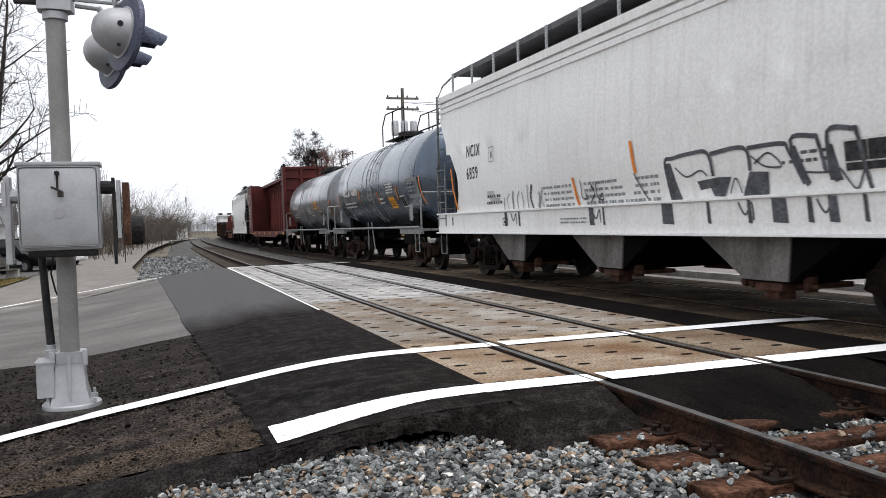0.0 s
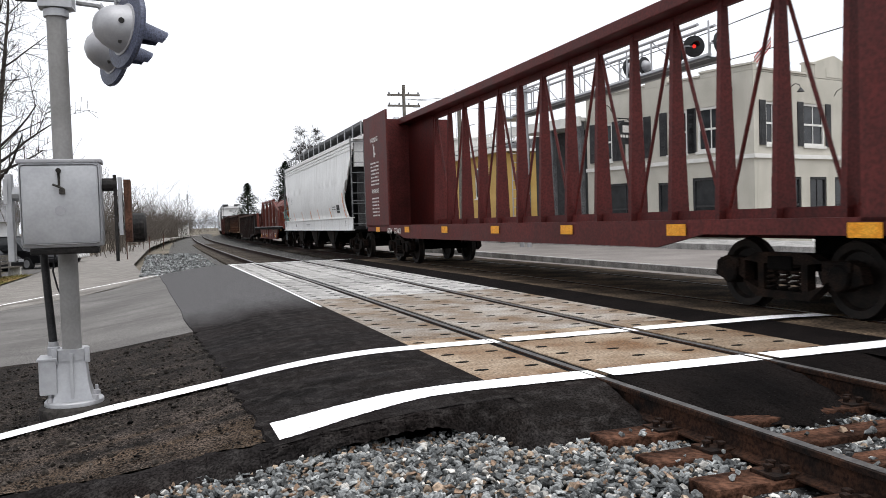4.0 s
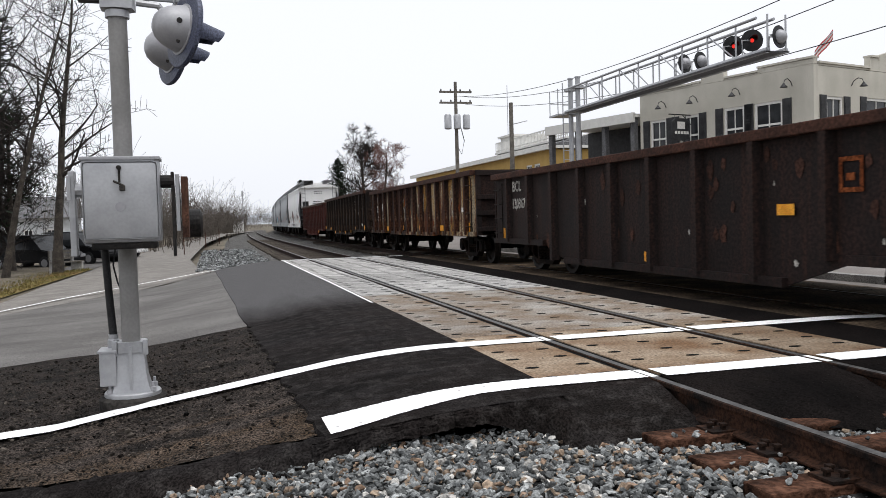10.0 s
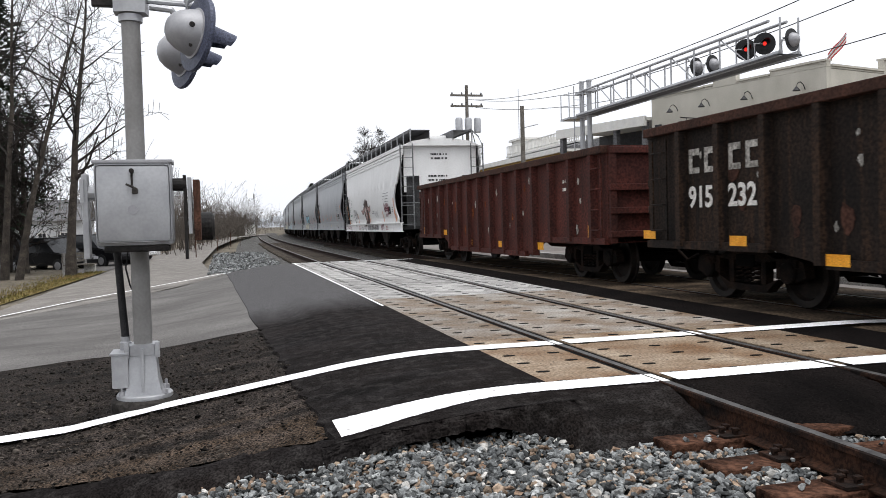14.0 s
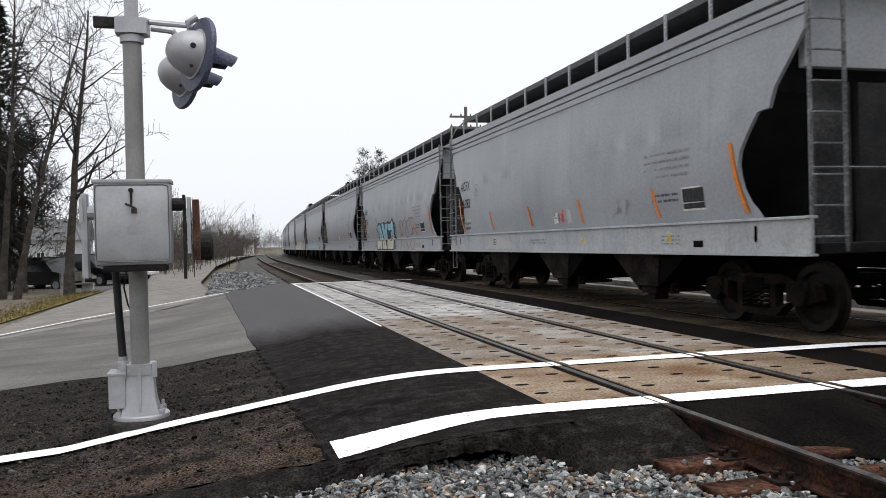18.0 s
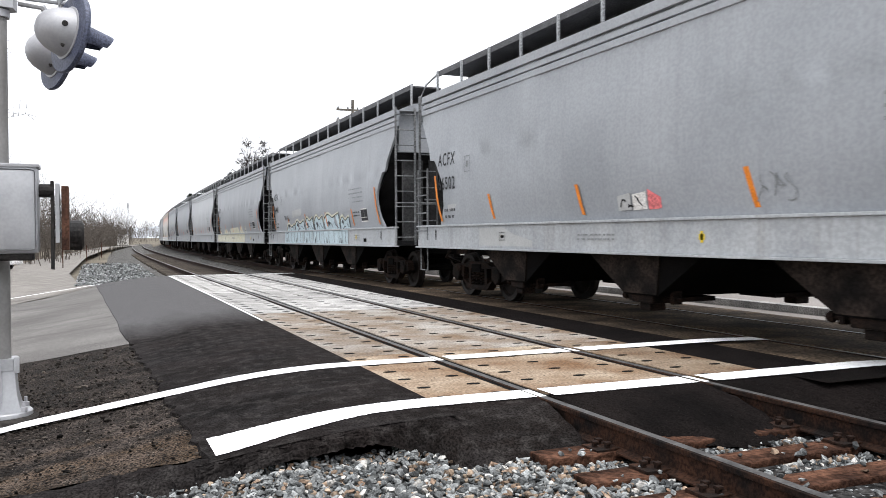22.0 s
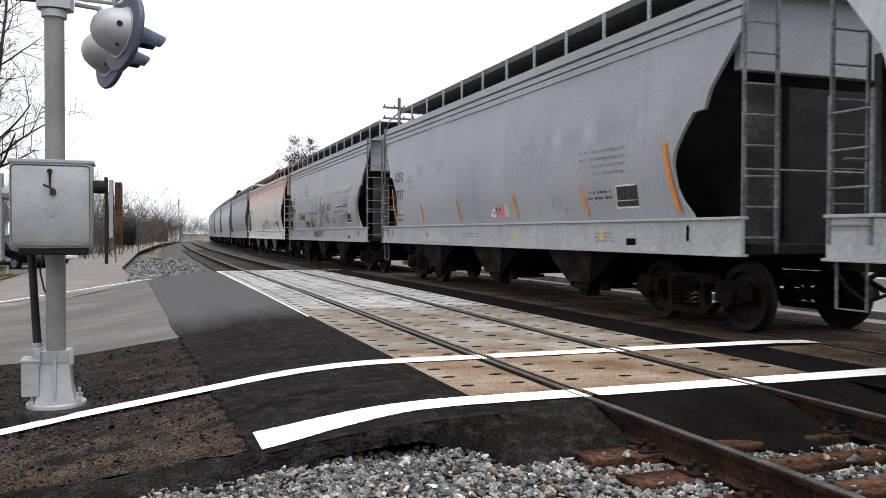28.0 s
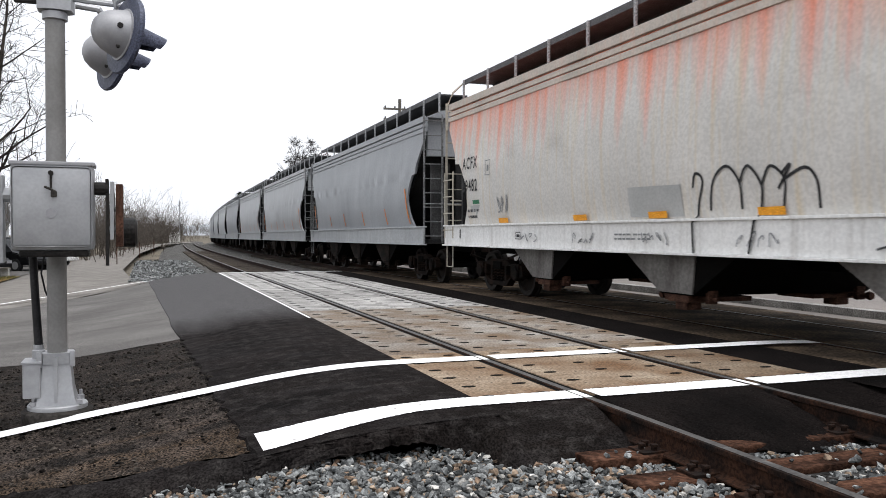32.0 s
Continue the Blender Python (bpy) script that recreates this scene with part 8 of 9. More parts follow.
def gooseneck(bm):
    """A small gooseneck lamp with a conical shade."""
    tube(bm, [(0, 0, 0), (0, -0.10, 0.18), (0, -0.28, 0.27), (0, -0.45, 0.2), (0, -0.5, 0.06)], 0.016, 6)
    lathe(bm, [(0.03, 0.08), (0.06, 0.03), (0.14, -0.06), (0.14, -0.08)], (0, -0.5, 0), (0, 0, 1), 14)


def build_cream():
    """Two-storey stucco shop block with a stepped parapet; its near corner is the origin, y along the street front."""
    A = math.degrees(math.atan2(2.35, 8.6))
    B = thing("shop_building", "cream stucco two-storey shop building with dark shutters and a stepped parapet", "building", m=pose(18.6, 26.0, 0, 0, 0, A))
    west = [(1.35, 2.62, 3.55, 5.3), (3.12, 4.11, 3.55, 5.3), (5.45, 6.5, 3.55, 5.25), (7.3, 8.25, 3.55, 5.25)]
    low = [(0.8, 2.9, 0.2, 2.5), (3.6, 4.7, -0.1, 2.4), (5.3, 7.9, 0.2, 2.5)]
    # the west wall runs along +y: its own x axis is turned to +y, its outside to -x
    mw = Matrix(((0, 1, 0, 0), (1, 0, 0, 0), (0, 0, 1, 0), (0, 0, 0, 1)))
    put("west_wall", mesh_of(made(lambda bm: wall_with_openings(bm, 8.9, 6.45, [(a + 0.0, b, c, d) for a, b, c, d in west + low])), "west_wall"), M_CREAM, B, m=pose(0, 0, 0) @ Matrix(((0, 1, 0, 0), (1, 0, 0, 0), (0, 0, 1, 0), (0, 0, 0, 1))))
    for a, b, c, d in west:
        sash_window(B, mw @ pose(a, 0, c), b - a, d - c)
    for a, b, c, d in low:
        sash_window(B, mw @ pose(a, 0, c), b - a, d - c, False, M_SHUTTER)
    south = [(0.5, 1.5, 3.65, 5.3), (3.0, 4.5, 3.65, 5.35), (6.6, 8.0, 3.65, 5.35)]
    slow = [(0.8, 2.8, 0.2, 2.4), (3.4, 4.6, -0.1, 2.4), (5.2, 8.6, 0.2, 2.4)]
    put("south_wall", mesh_of(made(lambda bm: wall_with_openings(bm, 14.0, 6.4, south + slow)), "south_wall"), M_CREAM, B, m=pose(0.25, -0.003, 0))
    for a, b, c, d in south:
        sash_window(B, pose(a + 0.25, 0, c), b - a, d - c)
    for a, b, c, d in slow:
        sash_window(B, pose(a + 0.25, 0, c), b - a, d - c, False, M_SHUTTER)
    put("back_walls", mesh_of(made(lambda bm: (box(bm, 14.0, 14.25, 0.3, 8.9, -0.3, 6.4), box(bm, 0.3, 14.0, 8.65, 8.9, -0.3, 6.4))), "back_walls"), M_CREAM, B)
    put("roof", mesh_of(made(lambda bm: box(bm, 0.26, 14.0, 0.26, 8.65, 6.0, 6.1)), "roof"), M_ROOF, B)
    for y0, y1, z in ((0.0, 2.45, 6.72), (2.46, 4.1, 6.58), (4.11, 5.3, 7.02), (5.31, 5.8, 6.62), (5.81, 8.9, 6.6)):
        put("parapet", mesh_of(made(lambda bm: (box(bm, 0.0, 0.24, y0, y1, 6.46, z - 0.06), box(bm, -0.06, 0.30, y0 - 0.02, y1, z - 0.055, z + 0.02))), "parapet"), M_CREAM, B)
    for x0, x1, z in ((0.28, 3.5, 6.55), (3.52, 4.1, 7.0), (6.9, 7.5, 7.0), (7.52, 14.2, 6.55)):
        put("parapet", mesh_of(made(lambda bm: (box(bm, x0, x1, 0.0, 0.24, 6.42, z - 0.06), box(bm, x0, x1, -0.06, 0.30, z - 0.055, z + 0.02))), "parapet"), M_CREAM, B)
    put("gable", mesh_of(made(lambda bm: (prism(bm, [(4.12, 6.42), (6.88, 6.42), (6.88, 7.05), (5.5, 7.42), (4.12, 7.05)], "y", 0.0, 0.24), box(bm, 4.9, 6.1, -0.02, 0.0, 6.5, 6.85))), "gable"), M_CREAM, B)
    put("string_course", mesh_of(made(lambda bm: (box(bm, -0.08, 14.2, -0.09, -0.006, 3.12, 3.28), box(bm, -0.09, -0.006, -0.08, 8.9, 3.12, 3.28))), "string_course"), M_TRIM, B)
    for y in (0.9, 3.3, 5.5, 7.3):
        put("gooseneck_lamp", shared("gooseneck", gooseneck), M_BLACKPAINT, B, "black gooseneck wall lamp", m=mw @ pose(y, 0, 5.75))
    for x in (2.3, 5.5):
        put("gooseneck_lamp", shared("gooseneck", gooseneck), M_BLACKPAINT, B, "black gooseneck wall lamp", m=pose(x, 0, 5.75))
    put("chimney", mesh_of(made(lambda bm: (box(bm, 0.9, 1.5, 1.2, 1.8, 6.1, 6.85), box(bm, 0.85, 1.55, 1.15, 1.85, 6.85, 6.93))), "chimney"), M_BRICK, B)
    sign = thing("hanging_sign", "dark hanging shop sign with pale lettering on an iron bracket", "sign", m=B.matrix_basis @ pose(0, 5.9, 4.75))
    part("board", made(lambda bm: prism(bm, [(-1.15, -0.45), (-0.85, -0.6), (-0.4, -0.6), (-0.1, -0.45), (-0.1, 0.2), (-0.35, 0.35), (-0.9, 0.35), (-1.15, 0.2)], "y", -0.04, 0.04)), M_SHUTTER, sign)
    part("bracket", made(lambda bm: (tube(bm, [(0, 0, 0.5), (-1.3, 0, 0.5)], 0.025, 6), tube(bm, [(0, 0, 0.1), (-0.5, 0, 0.5)], 0.018, 6), tube(bm, [(-0.3, 0, 0.33), (-0.3, 0, 0.5)], 0.012, 5), tube(bm, [(-0.95, 0, 0.33), (-0.95, 0, 0.5)], 0.012, 5))), M_BLACKPAINT, sign)
    part("lettering", made(lambda bm: [box(bm, -1.0 + 0.17 * k, -0.87 + 0.17 * k, -0.05, -0.044, -0.32, -0.2) for k in range(5)] + [box(bm, -0.85, -0.4, -0.05, -0.044, -0.1, 0.2)]), M_PALE, sign)
    flag = thing("flag", "red and white striped flag on a slanting pole", "flag", m=B.matrix_basis @ pose(0.1, 0.1, 6.7))
    part("flagpole", made(lambda bm: tube(bm, [(0, 0, 0), (0.5, -0.5, 0.9)], 0.02, 6)), M_GALV, flag)
    for k in range(5):
        part("stripe", made(lambda bm: grid(bm, [[(0.05 + 0.09 * j, -0.05 - 0.09 * j, 0.05 + 0.15 * j + 0.075 * (k + q) - 0.2 + 0.03 * math.sin(j * 1.3)) for j in range(6)] for q in (0, 1)])), M_TRIM if k % 2 else surf("faded red cloth", (0.4, 0.06, 0.06), (0.5, 0.1, 0.1), 0.8), flag)

    # low porch wing north of it
    W = thing("porch_wing", "single-storey wing with a white fascia and a dark open porch", "building", m=pose(16.25, 34.62, 0, 0, 0, A))
    put("fascia", mesh_of(made(lambda bm: (box(bm, -0.3, 6.0, 0.1, 6.6, 5.55, 5.7), box(bm, -0.35, -0.2, 0.1, 6.6, 5.3, 5.75))), "fascia"), M_TRIM, W)
    # Dark shutter paint stands in for the shade inside the porch.
    put("back_wall", mesh_of(made(lambda bm: box(bm, 2.6, 2.85, 0.1, 6.6, -0.3, 5.5)), "back_wall"), M_SHUTTER, W, "wall coloured dark as porch shade")
    for y in (0.35, 2.3, 4.3, 6.4):
        put("porch_post", mesh_of(made(lambda bm: box(bm, -0.15, 0.1, y - 0.12, y + 0.12, -0.3, 5.5)), "porch_post"), M_ROOF, W)


def build_ochre():
    """The long ochre building further up the street, with a railed roof deck."""
    H = thing("ochre_building", "ochre clapboard building with white trim and a railed roof deck", "building", m=pose(17.5, 47.5, sink(60)))
    holes = [(a, a + 1.0, 2.6, 4.6) for a in (2.2, 3.6, 9.0, 10.6, 20.5, 22.2, 23.9, 28, 31)]
    mw = Matrix(((0, 1, 0, 0), (1, 0, 0, 0), (0, 0, 1, 0), (0, 0, 0, 1)))
    put("west_wall", mesh_of(made(lambda bm: wall_with_openings(bm, 35.0, 5.35, holes)), "west_wall"), M_YELLOWWALL, H, m=mw)
    for a, b, c, d in holes:
        sash_window(H, mw @ pose(a, 0, c), b - a, d - c, False)
    put("side_walls", mesh_of(made(lambda bm: (box(bm, 0.25, 9, 0, 0.25, -0.3, 5.3), box(bm, 0.25, 9, 34.75, 35, -0.3, 5.3), box(bm, 8.75, 9, 0.25, 34.75, -0.3, 5.3))), "side_walls"), M_YELLOWWALL, H)
    put("eave", mesh_of(made(lambda bm: (box(bm, -0.5, 9.5, -0.4, 35.4, 5.36, 5.52), box(bm, -0.55, -0.45, -0.4, 35.4, 5.30, 5.62))), "eave"), M_TRIM, H)
    put("roof", mesh_of(made(lambda bm: prism(bm, [(-0.5, 5.53), (9.5, 5.53), (6.5, 6.25), (2.5, 6.25)], "y", -0.3, 35.3)), "roof"), M_ROOF, H)
    put("roof_deck", mesh_of(made(lambda bm: box(bm, 2.2, 6.8, 3.0, 17.0, 6.27, 6.40)), "roof_deck"), M_TRIM, H)
    for x in (2.3, 6.7):
        put("railing", mesh_of(made(lambda bm: (box(bm, x - 0.04, x + 0.04, 3.0, 17.0, 7.15, 7.23), box(bm, x - 0.04, x + 0.04, 3.0, 17.0, 6.55, 6.6), [box(bm, x - 0.025, x + 0.025, 3.0 + 0.28 * k, 3.06 + 0.28 * k, 6.41, 7.16) for k in range(51)])), "railing"), M_TRIM, H)
    put("deck_house", mesh_of(made(lambda bm: (box(bm, 3.0, 6.0, 15.2, 17.8, 6.25, 7.65), box(bm, 2.8, 6.2, 15.0, 18.0, 7.65, 7.80))), "deck_house"), M_TRIM, H)
    put("antenna", mesh_of(made(lambda bm: tube(bm, [(3, 16, 7.8), (3, 16, 11.8)], 0.025, 6)), "antenna"), M_GALV, H)


def utility_pole(x, y, h, label, transformers=True):
    P = thing("utility_pole", label, "utility pole", m=pose(x, y, sink(y) - 0.2))
    part("pole", made(lambda bm: tube(bm, [(0, 0, 0), (0, 0, h)], [0.17, 0.12], 12)), M_WOODPOLE, P, smooth=40)
    if transformers:
        for z, w in ((h - 0.75, 1.25), (h - 1.55, 1.25)):
            part("crossarm", made(lambda bm: box(bm, -w, w, -0.07, 0.07, z - 0.07, z + 0.07)), M_WOODPOLE, P)
            for k in range(4):
                part("insulator", made(lambda bm: lathe(bm, [(0.05, 0), (0.07, 0.06), (0.04, 0.16)], (-w + 0.12 + k * (2 * w - 0.24) / 3, 0, z + 0.07), (0, 0, 1), 8)), M_ROOF, P)
        for x2 in (-0.72, 0.0, 0.72):
            part("transformer", made(lambda bm: lathe(bm, [(0.2, -0.55), (0.27, -0.5), (0.27, 0.45), (0.2, 0.55)], (x2, -0.25, h - 3.0), (0, 0, 1), 14)), M_GALV, P, smooth=40)
        part("drop_cable", made(lambda bm: tube(bm, [(0.25, -0.3, h - 3.4), (0.5, -0.3, h - 4.4), (0.3, -0.2, h - 5.4), (0.12, -0.1, h - 5.0)], 0.03, 6)), M_BLACKPAINT, P)
    else:
        part("bracket_arm", made(lambda bm: tube(bm, [(0, 0, h - 1.3), (0.9, -0.3, h - 1.1)], 0.03, 6)), M_GALV, P)
    return P


def wires():
    for a, b, sag in (((15.0, 60, 10.2), (12.4, 6, 7.8), 1.6), ((15.4, 60, 10.2), (13.4, 6, 7.6), 1.8), ((15.8, 60, 9.6), (14.8, 6, 6.4), 1.5)):
        pts = [Vector(a).lerp(Vector(b), k / 20) - Vector((0, 0, sag * 4 * (k / 20) * (1 - k / 20))) for k in range(21)]
        tagged(part("overhead_wire", made(lambda bm: tube(bm, pts, 0.016, 5)), M_BLACKPAINT), "thin black overhead wire", "wire", "wires over the street")


build_cream()
build_ochre()
utility_pole(15.1, 60, 11.6, "grey wooden utility pole with crossarms and three transformers")
utility_pole(14.6, 47, 8.2, "short grey wooden utility pole", False)
wires()


# ---- trees, scrub and the west side ----
M_BARK = surf("grey-brown bark", (0.03, 0.025, 0.021), (0.075, 0.063, 0.052), 0.95, scale=5, fine=40, bump=0.6, depth=0.02)
M_TWIG = surf("dark twigs", (0.014, 0.011, 0.010), (0.035, 0.028, 0.024), 0.95, scale=5, fine=40, bump=0)
M_SCRUB = surf("brown-grey scrub twigs", (0.055, 0.046, 0.038), (0.11, 0.093, 0.078), 0.95, scale=5, fine=40, bump=0)
M_NEEDLE = surf("dark evergreen needles", (0.012, 0.022, 0.012), (0.03, 0.045, 0.025), 0.9, scale=3, fine=20, bump=0, vary=0.4)


def limb(vs, fs, p, d, length, r, depth, rng, seg, droop, spread, kids, minr=0.006):
    """One branch as a tapered polyline tube, then its children."""
    n = 4 if depth > 1 else 3
    pts, rad = [p.copy()], [r]
    dirs = d.copy()
    for k in range(n):
        dirs = (dirs + Vector((rng.uniform(-1, 1), rng.uniform(-1, 1), rng.uniform(-0.6, 0.8) + droop)) * 0.16).normalized()
        pts.append(pts[-1] + dirs * length / n)
        rad.append(max(minr, r * (1 - 0.62 * (k + 1) / n)))
    s = seg if depth > 1 else 3
    base = len(vs)
    for i, q in enumerate(pts):
        dd = (pts[min(i + 1, n)] - pts[max(i - 1, 0)]).normalized()
        u = dd.orthogonal().normalized()
        v = dd.cross(u)
        for k in range(s):
            a = 2 * math.pi * k / s
            vs.append(tuple(q + (u * math.cos(a) + v * math.sin(a)) * rad[i]))
    for i in range(n):
        for k in range(s):
            fs.append((base + i * s + k, base + i * s + (k + 1) % s, base + (i + 1) * s + (k + 1) % s, base + (i + 1) * s + k))
    if depth <= 0:
        return
    for k in range(kids):
        t = rng.uniform(0.3, 1.0)
        i = min(int(t * n), n - 1)
        q = pts[i].lerp(pts[i + 1], t * n - i)
        side = dirs.orthogonal().normalized()
        side.rotate(Matrix.Rotation(rng.uniform(0, 2 * math.pi), 3, dirs))
        nd = (dirs * (1 - spread) + side * spread + Vector((0, 0, 0.12))).normalized()
        limb(vs, fs, q, nd, length * rng.uniform(0.45, 0.72), max(minr, rad[i] * rng.uniform(0.45, 0.65)), depth - 1, rng, seg, droop, spread, kids, minr)


def bare_tree(name, label, x, y, h, r, seed, lean=(0, 0), kids=6, depth=4, first=0.32, z=None, mats=None, spread=0.62, minr=0.006):
    rng = random.Random(seed)
    z = gz(x, y) - 0.05 if z is None else z
    T = thing(name, label, "tree", m=pose(x, y, z))
    vs, fs = [], []
    p, d = Vector((0, 0, 0)), Vector((lean[0], lean[1], 1)).normalized()
    pts, rad = [p.copy()], [r * 1.25]
    n = 9
    for k in range(n):
        d = (d + Vector((rng.uniform(-1, 1), rng.uniform(-1, 1), 0.5)) * 0.05 + Vector((lean[0], lean[1], 0)) * 0.02).normalized()
        pts.append(pts[-1] + d * h / n)
        rad.append(max(0.02, r * (1 - 0.85 * (k + 1) / n)))
    part("trunk", made(lambda bm: tube(bm, pts, rad, 10)), mats[0] if mats else M_BARK, T, smooth=50)
    for k in range(int(11 * (1 + h / 14))):
        t = first + (1 - first) * (k + rng.random()) / (11 * (1 + h / 14))
        i = min(int(t * n), n - 1)
        q = pts[i].lerp(pts[i + 1], t * n - i)
        a = rng.uniform(0, 2 * math.pi)
        nd = Vector((math.cos(a), math.sin(a), rng.uniform(0.35, 1.1))).normalized()
        limb(vs, fs, q, nd, h * rng.uniform(0.18, 0.34) * (1.15 - 0.5 * t), max(minr, rad[i] * 0.45), depth - 1, rng, 5, 0.05, spread, kids, minr)
    me = bpy.data.meshes.new("branches")
    me.from_pydata(vs, [], fs)
    put("crown", me, mats[1] if mats else M_TWIG, T, "bare branching crown")
    return T


bare_tree("bare_tree", "tall bare tree leaning over the lawn", -11.3, 36, 12.5, 0.15, 21, (0.10, 0.0), kids=3)
bare_tree("bare_tree", "bare tree with a forked trunk on the lawn", -10.7, 35.6, 11.5, 0.14, 33, (0.16, 0.0), kids=3)
bare_tree("bare_tree", "straight bare tree beside the drive", -9.1, 37.5, 12.2, 0.20, 5, (0.02, 0.0), kids=3, minr=0.009)
bare_tree("bare_tree", "dense bare tree at the lawn's edge", -14.5, 33.5, 9.5, 0.26, 8, (0.05, 0.0), kids=6, first=0.12)
bare_tree("bare_tree", "dense bare tree behind the car park", -16.5, 44, 10.0, 0.30, 12, (-0.03, 0.0), kids=5, first=0.1)
bare_tree("bare_tree", "wide bare tree at the lawn's edge", -13.2, 40, 9.5, 0.22, 17, (-0.05, 0.0), kids=5, first=0.15)
bare_tree("bare_tree", "bare tree near the road", -12.2, 24, 11.0, 0.20, 41, (0.02, 0.0), kids=3, first=0.45)
bare_tree("bare_tree", "low dense bare tree behind the lawn", -11.7, 41.5, 6.8, 0.20, 61, (0.02, 0.0), kids=6, first=0.08, minr=0.012)
bare_tree("bare_tree", "low dense bare tree beside the car park", -12.9, 43.5, 8.0, 0.24, 62, (0.05, 0.0), kids=6, first=0.08, minr=0.012)
bare_tree("bare_tree", "bare round-crowned tree beyond the train", 15.0, 97, 10.8, 0.30, 55, (0, 0), kids=6, first=0.22, z=sink(97), minr=0.016)
bare_tree("bare_tree", "reddish bare tree beyond the train", 16.4, 96, 9.5, 0.22, 56, (0.08, 0), kids=5, first=0.2, z=sink(95), minr=0.016, mats=(M_BARK, surf("reddish twigs", (0.11, 0.05, 0.04), (0.16, 0.08, 0.065), 0.95, bump=0)))


def evergreen(x, y, h, r, seed):
    rng = random.Random(seed)
    T = thing("evergreen_tree", "dark ragged evergreen tree", "tree", m=pose(x, y, sink(y) - 0.2))
    part("trunk", made(lambda bm: tube(bm, [(0, 0, 0), (0, 0, h)], [0.22, 0.04], 8)), M_BARK, T)
    vs, fs = [], []
    for k in range(2600):
        t = rng.random() ** 0.8
        z = h * (0.12 + 0.88 * t)
        rr = r * (1 - t) ** 0.75 * (0.35 + 0.65 * rng.random()) * (1 + 0.3 * math.sin(seed + t * 20))
        a = rng.uniform(0, 2 * math.pi)
        c = Vector((rr * math.cos(a), rr * math.sin(a), z))
        d = Vector((math.cos(a), math.sin(a), rng.uniform(-0.5, 0.3))).normalized()
        u = d.cross(Vector((0, 0, 1))).normalized()
        s = rng.uniform(0.15, 0.38)
        b = len(vs)
        vs += [tuple(c - u * s * 0.4), tuple(c + u * s * 0.4), tuple(c + d * s), tuple(c - d * s * 0.5 + Vector((0, 0, -0.1)))]
        fs += [(b, b + 1, b + 2), (b, b + 3, b + 1)]
    me = bpy.data.meshes.new("foliage")
    me.from_pydata(vs, [], fs)
    put("crown", me, M_NEEDLE, T, "dark green needle clumps")


evergreen(-12.6, 42, 13.0, 3.4, 5)
evergreen(11.6, 96, 8.8, 3.2, 3)
evergreen(9.6, 118, 7.5, 3.0, 7)
evergreen(13.8, 110, 7.0, 3.2, 9)


def scrub(name, label, spots, seed, mat, hmin, hmax, twigs):
    """A thicket: many thin upright stems with twigs, one mesh."""
    rng = random.Random(seed)
    vs, fs = [], []
    for x, y, w in spots:
        for k in range(twigs):
            px, py = x + rng.gauss(0, w), y + rng.gauss(0, w * 1.6)
            h = rng.uniform(hmin, hmax) * rng.uniform(0.6, 1.0)
            limb(vs, fs, Vector((px, py, sink(py) - 0.6)), Vector((rng.uniform(-0.3, 0.3), rng.uniform(-0.3, 0.3), 1)).normalized(), h, 0.035, 2, rng, 4, 0.15, 0.5, 4, 0.014)
    me = bpy.data.meshes.new(name)
    me.from_pydata(vs, [], fs)
    ob = put(name, me, mat)
    tagged(ob, label, "scrub", kind="stuff")


scrub("roadside_scrub", "brown-grey leafless scrub along the drive", [(-7.5 + 0.9 * math.sin(k * 2.1) + 0.085 * max(0, k * 7) * 0.9, 62 + k * 7, 1.6) for k in range(18)], 5, M_SCRUB, 1.8, 3.6, 30)
scrub("far_scrub", "brown-grey leafless woods in the distance", [(-10 - 6 * (k % 3) + k * 0.6, 80 + k * 9, 3.0) for k in range(16)], 6, M_SCRUB, 5, 9, 9)
scrub("lineside_scrub", "brown-grey leafless woods closing the line's far end", [(bend(y) - 7.5 - 3 * (k % 3), y, 2.2) for k, y in enumerate(range(185, 470, 9))], 8, M_SCRUB, 4, 8, 8)
scrub("east_scrub", "leafless bushes beyond the train", [(19 + k * 0.9, 128 + k * 10, 2.5) for k in range(10)], 7, M_SCRUB, 3, 7, 9)


def build_hill():
    bm = bmesh.new()
    rng = random.Random(2)
    n = 90
    rows = [[], []]
    for k in range(n + 1):
        x = -700 + 1500 * k / n
        h = 4 + 9 * math.exp(-((x - 110) / 90) ** 2) + 1.5 * math.sin(k * 0.7) + rng.uniform(-0.8, 0.8)
        rows[0].append((x, 900, -6))
        rows[1].append((x, 920 + 0.1 * abs(x), h))
    grid(bm, rows)
    # Distance haze is put into the woods' pale blue colour.
    setting("backdrop", bm, surf("hazy blue woods", (0.46, 0.49, 0.53), (0.52, 0.55, 0.59), 1.0, scale=0.02, fine=0.3, bump=0, grit=0.1), "hazy blue wooded hills on the horizon", category="hills")


build_hill()


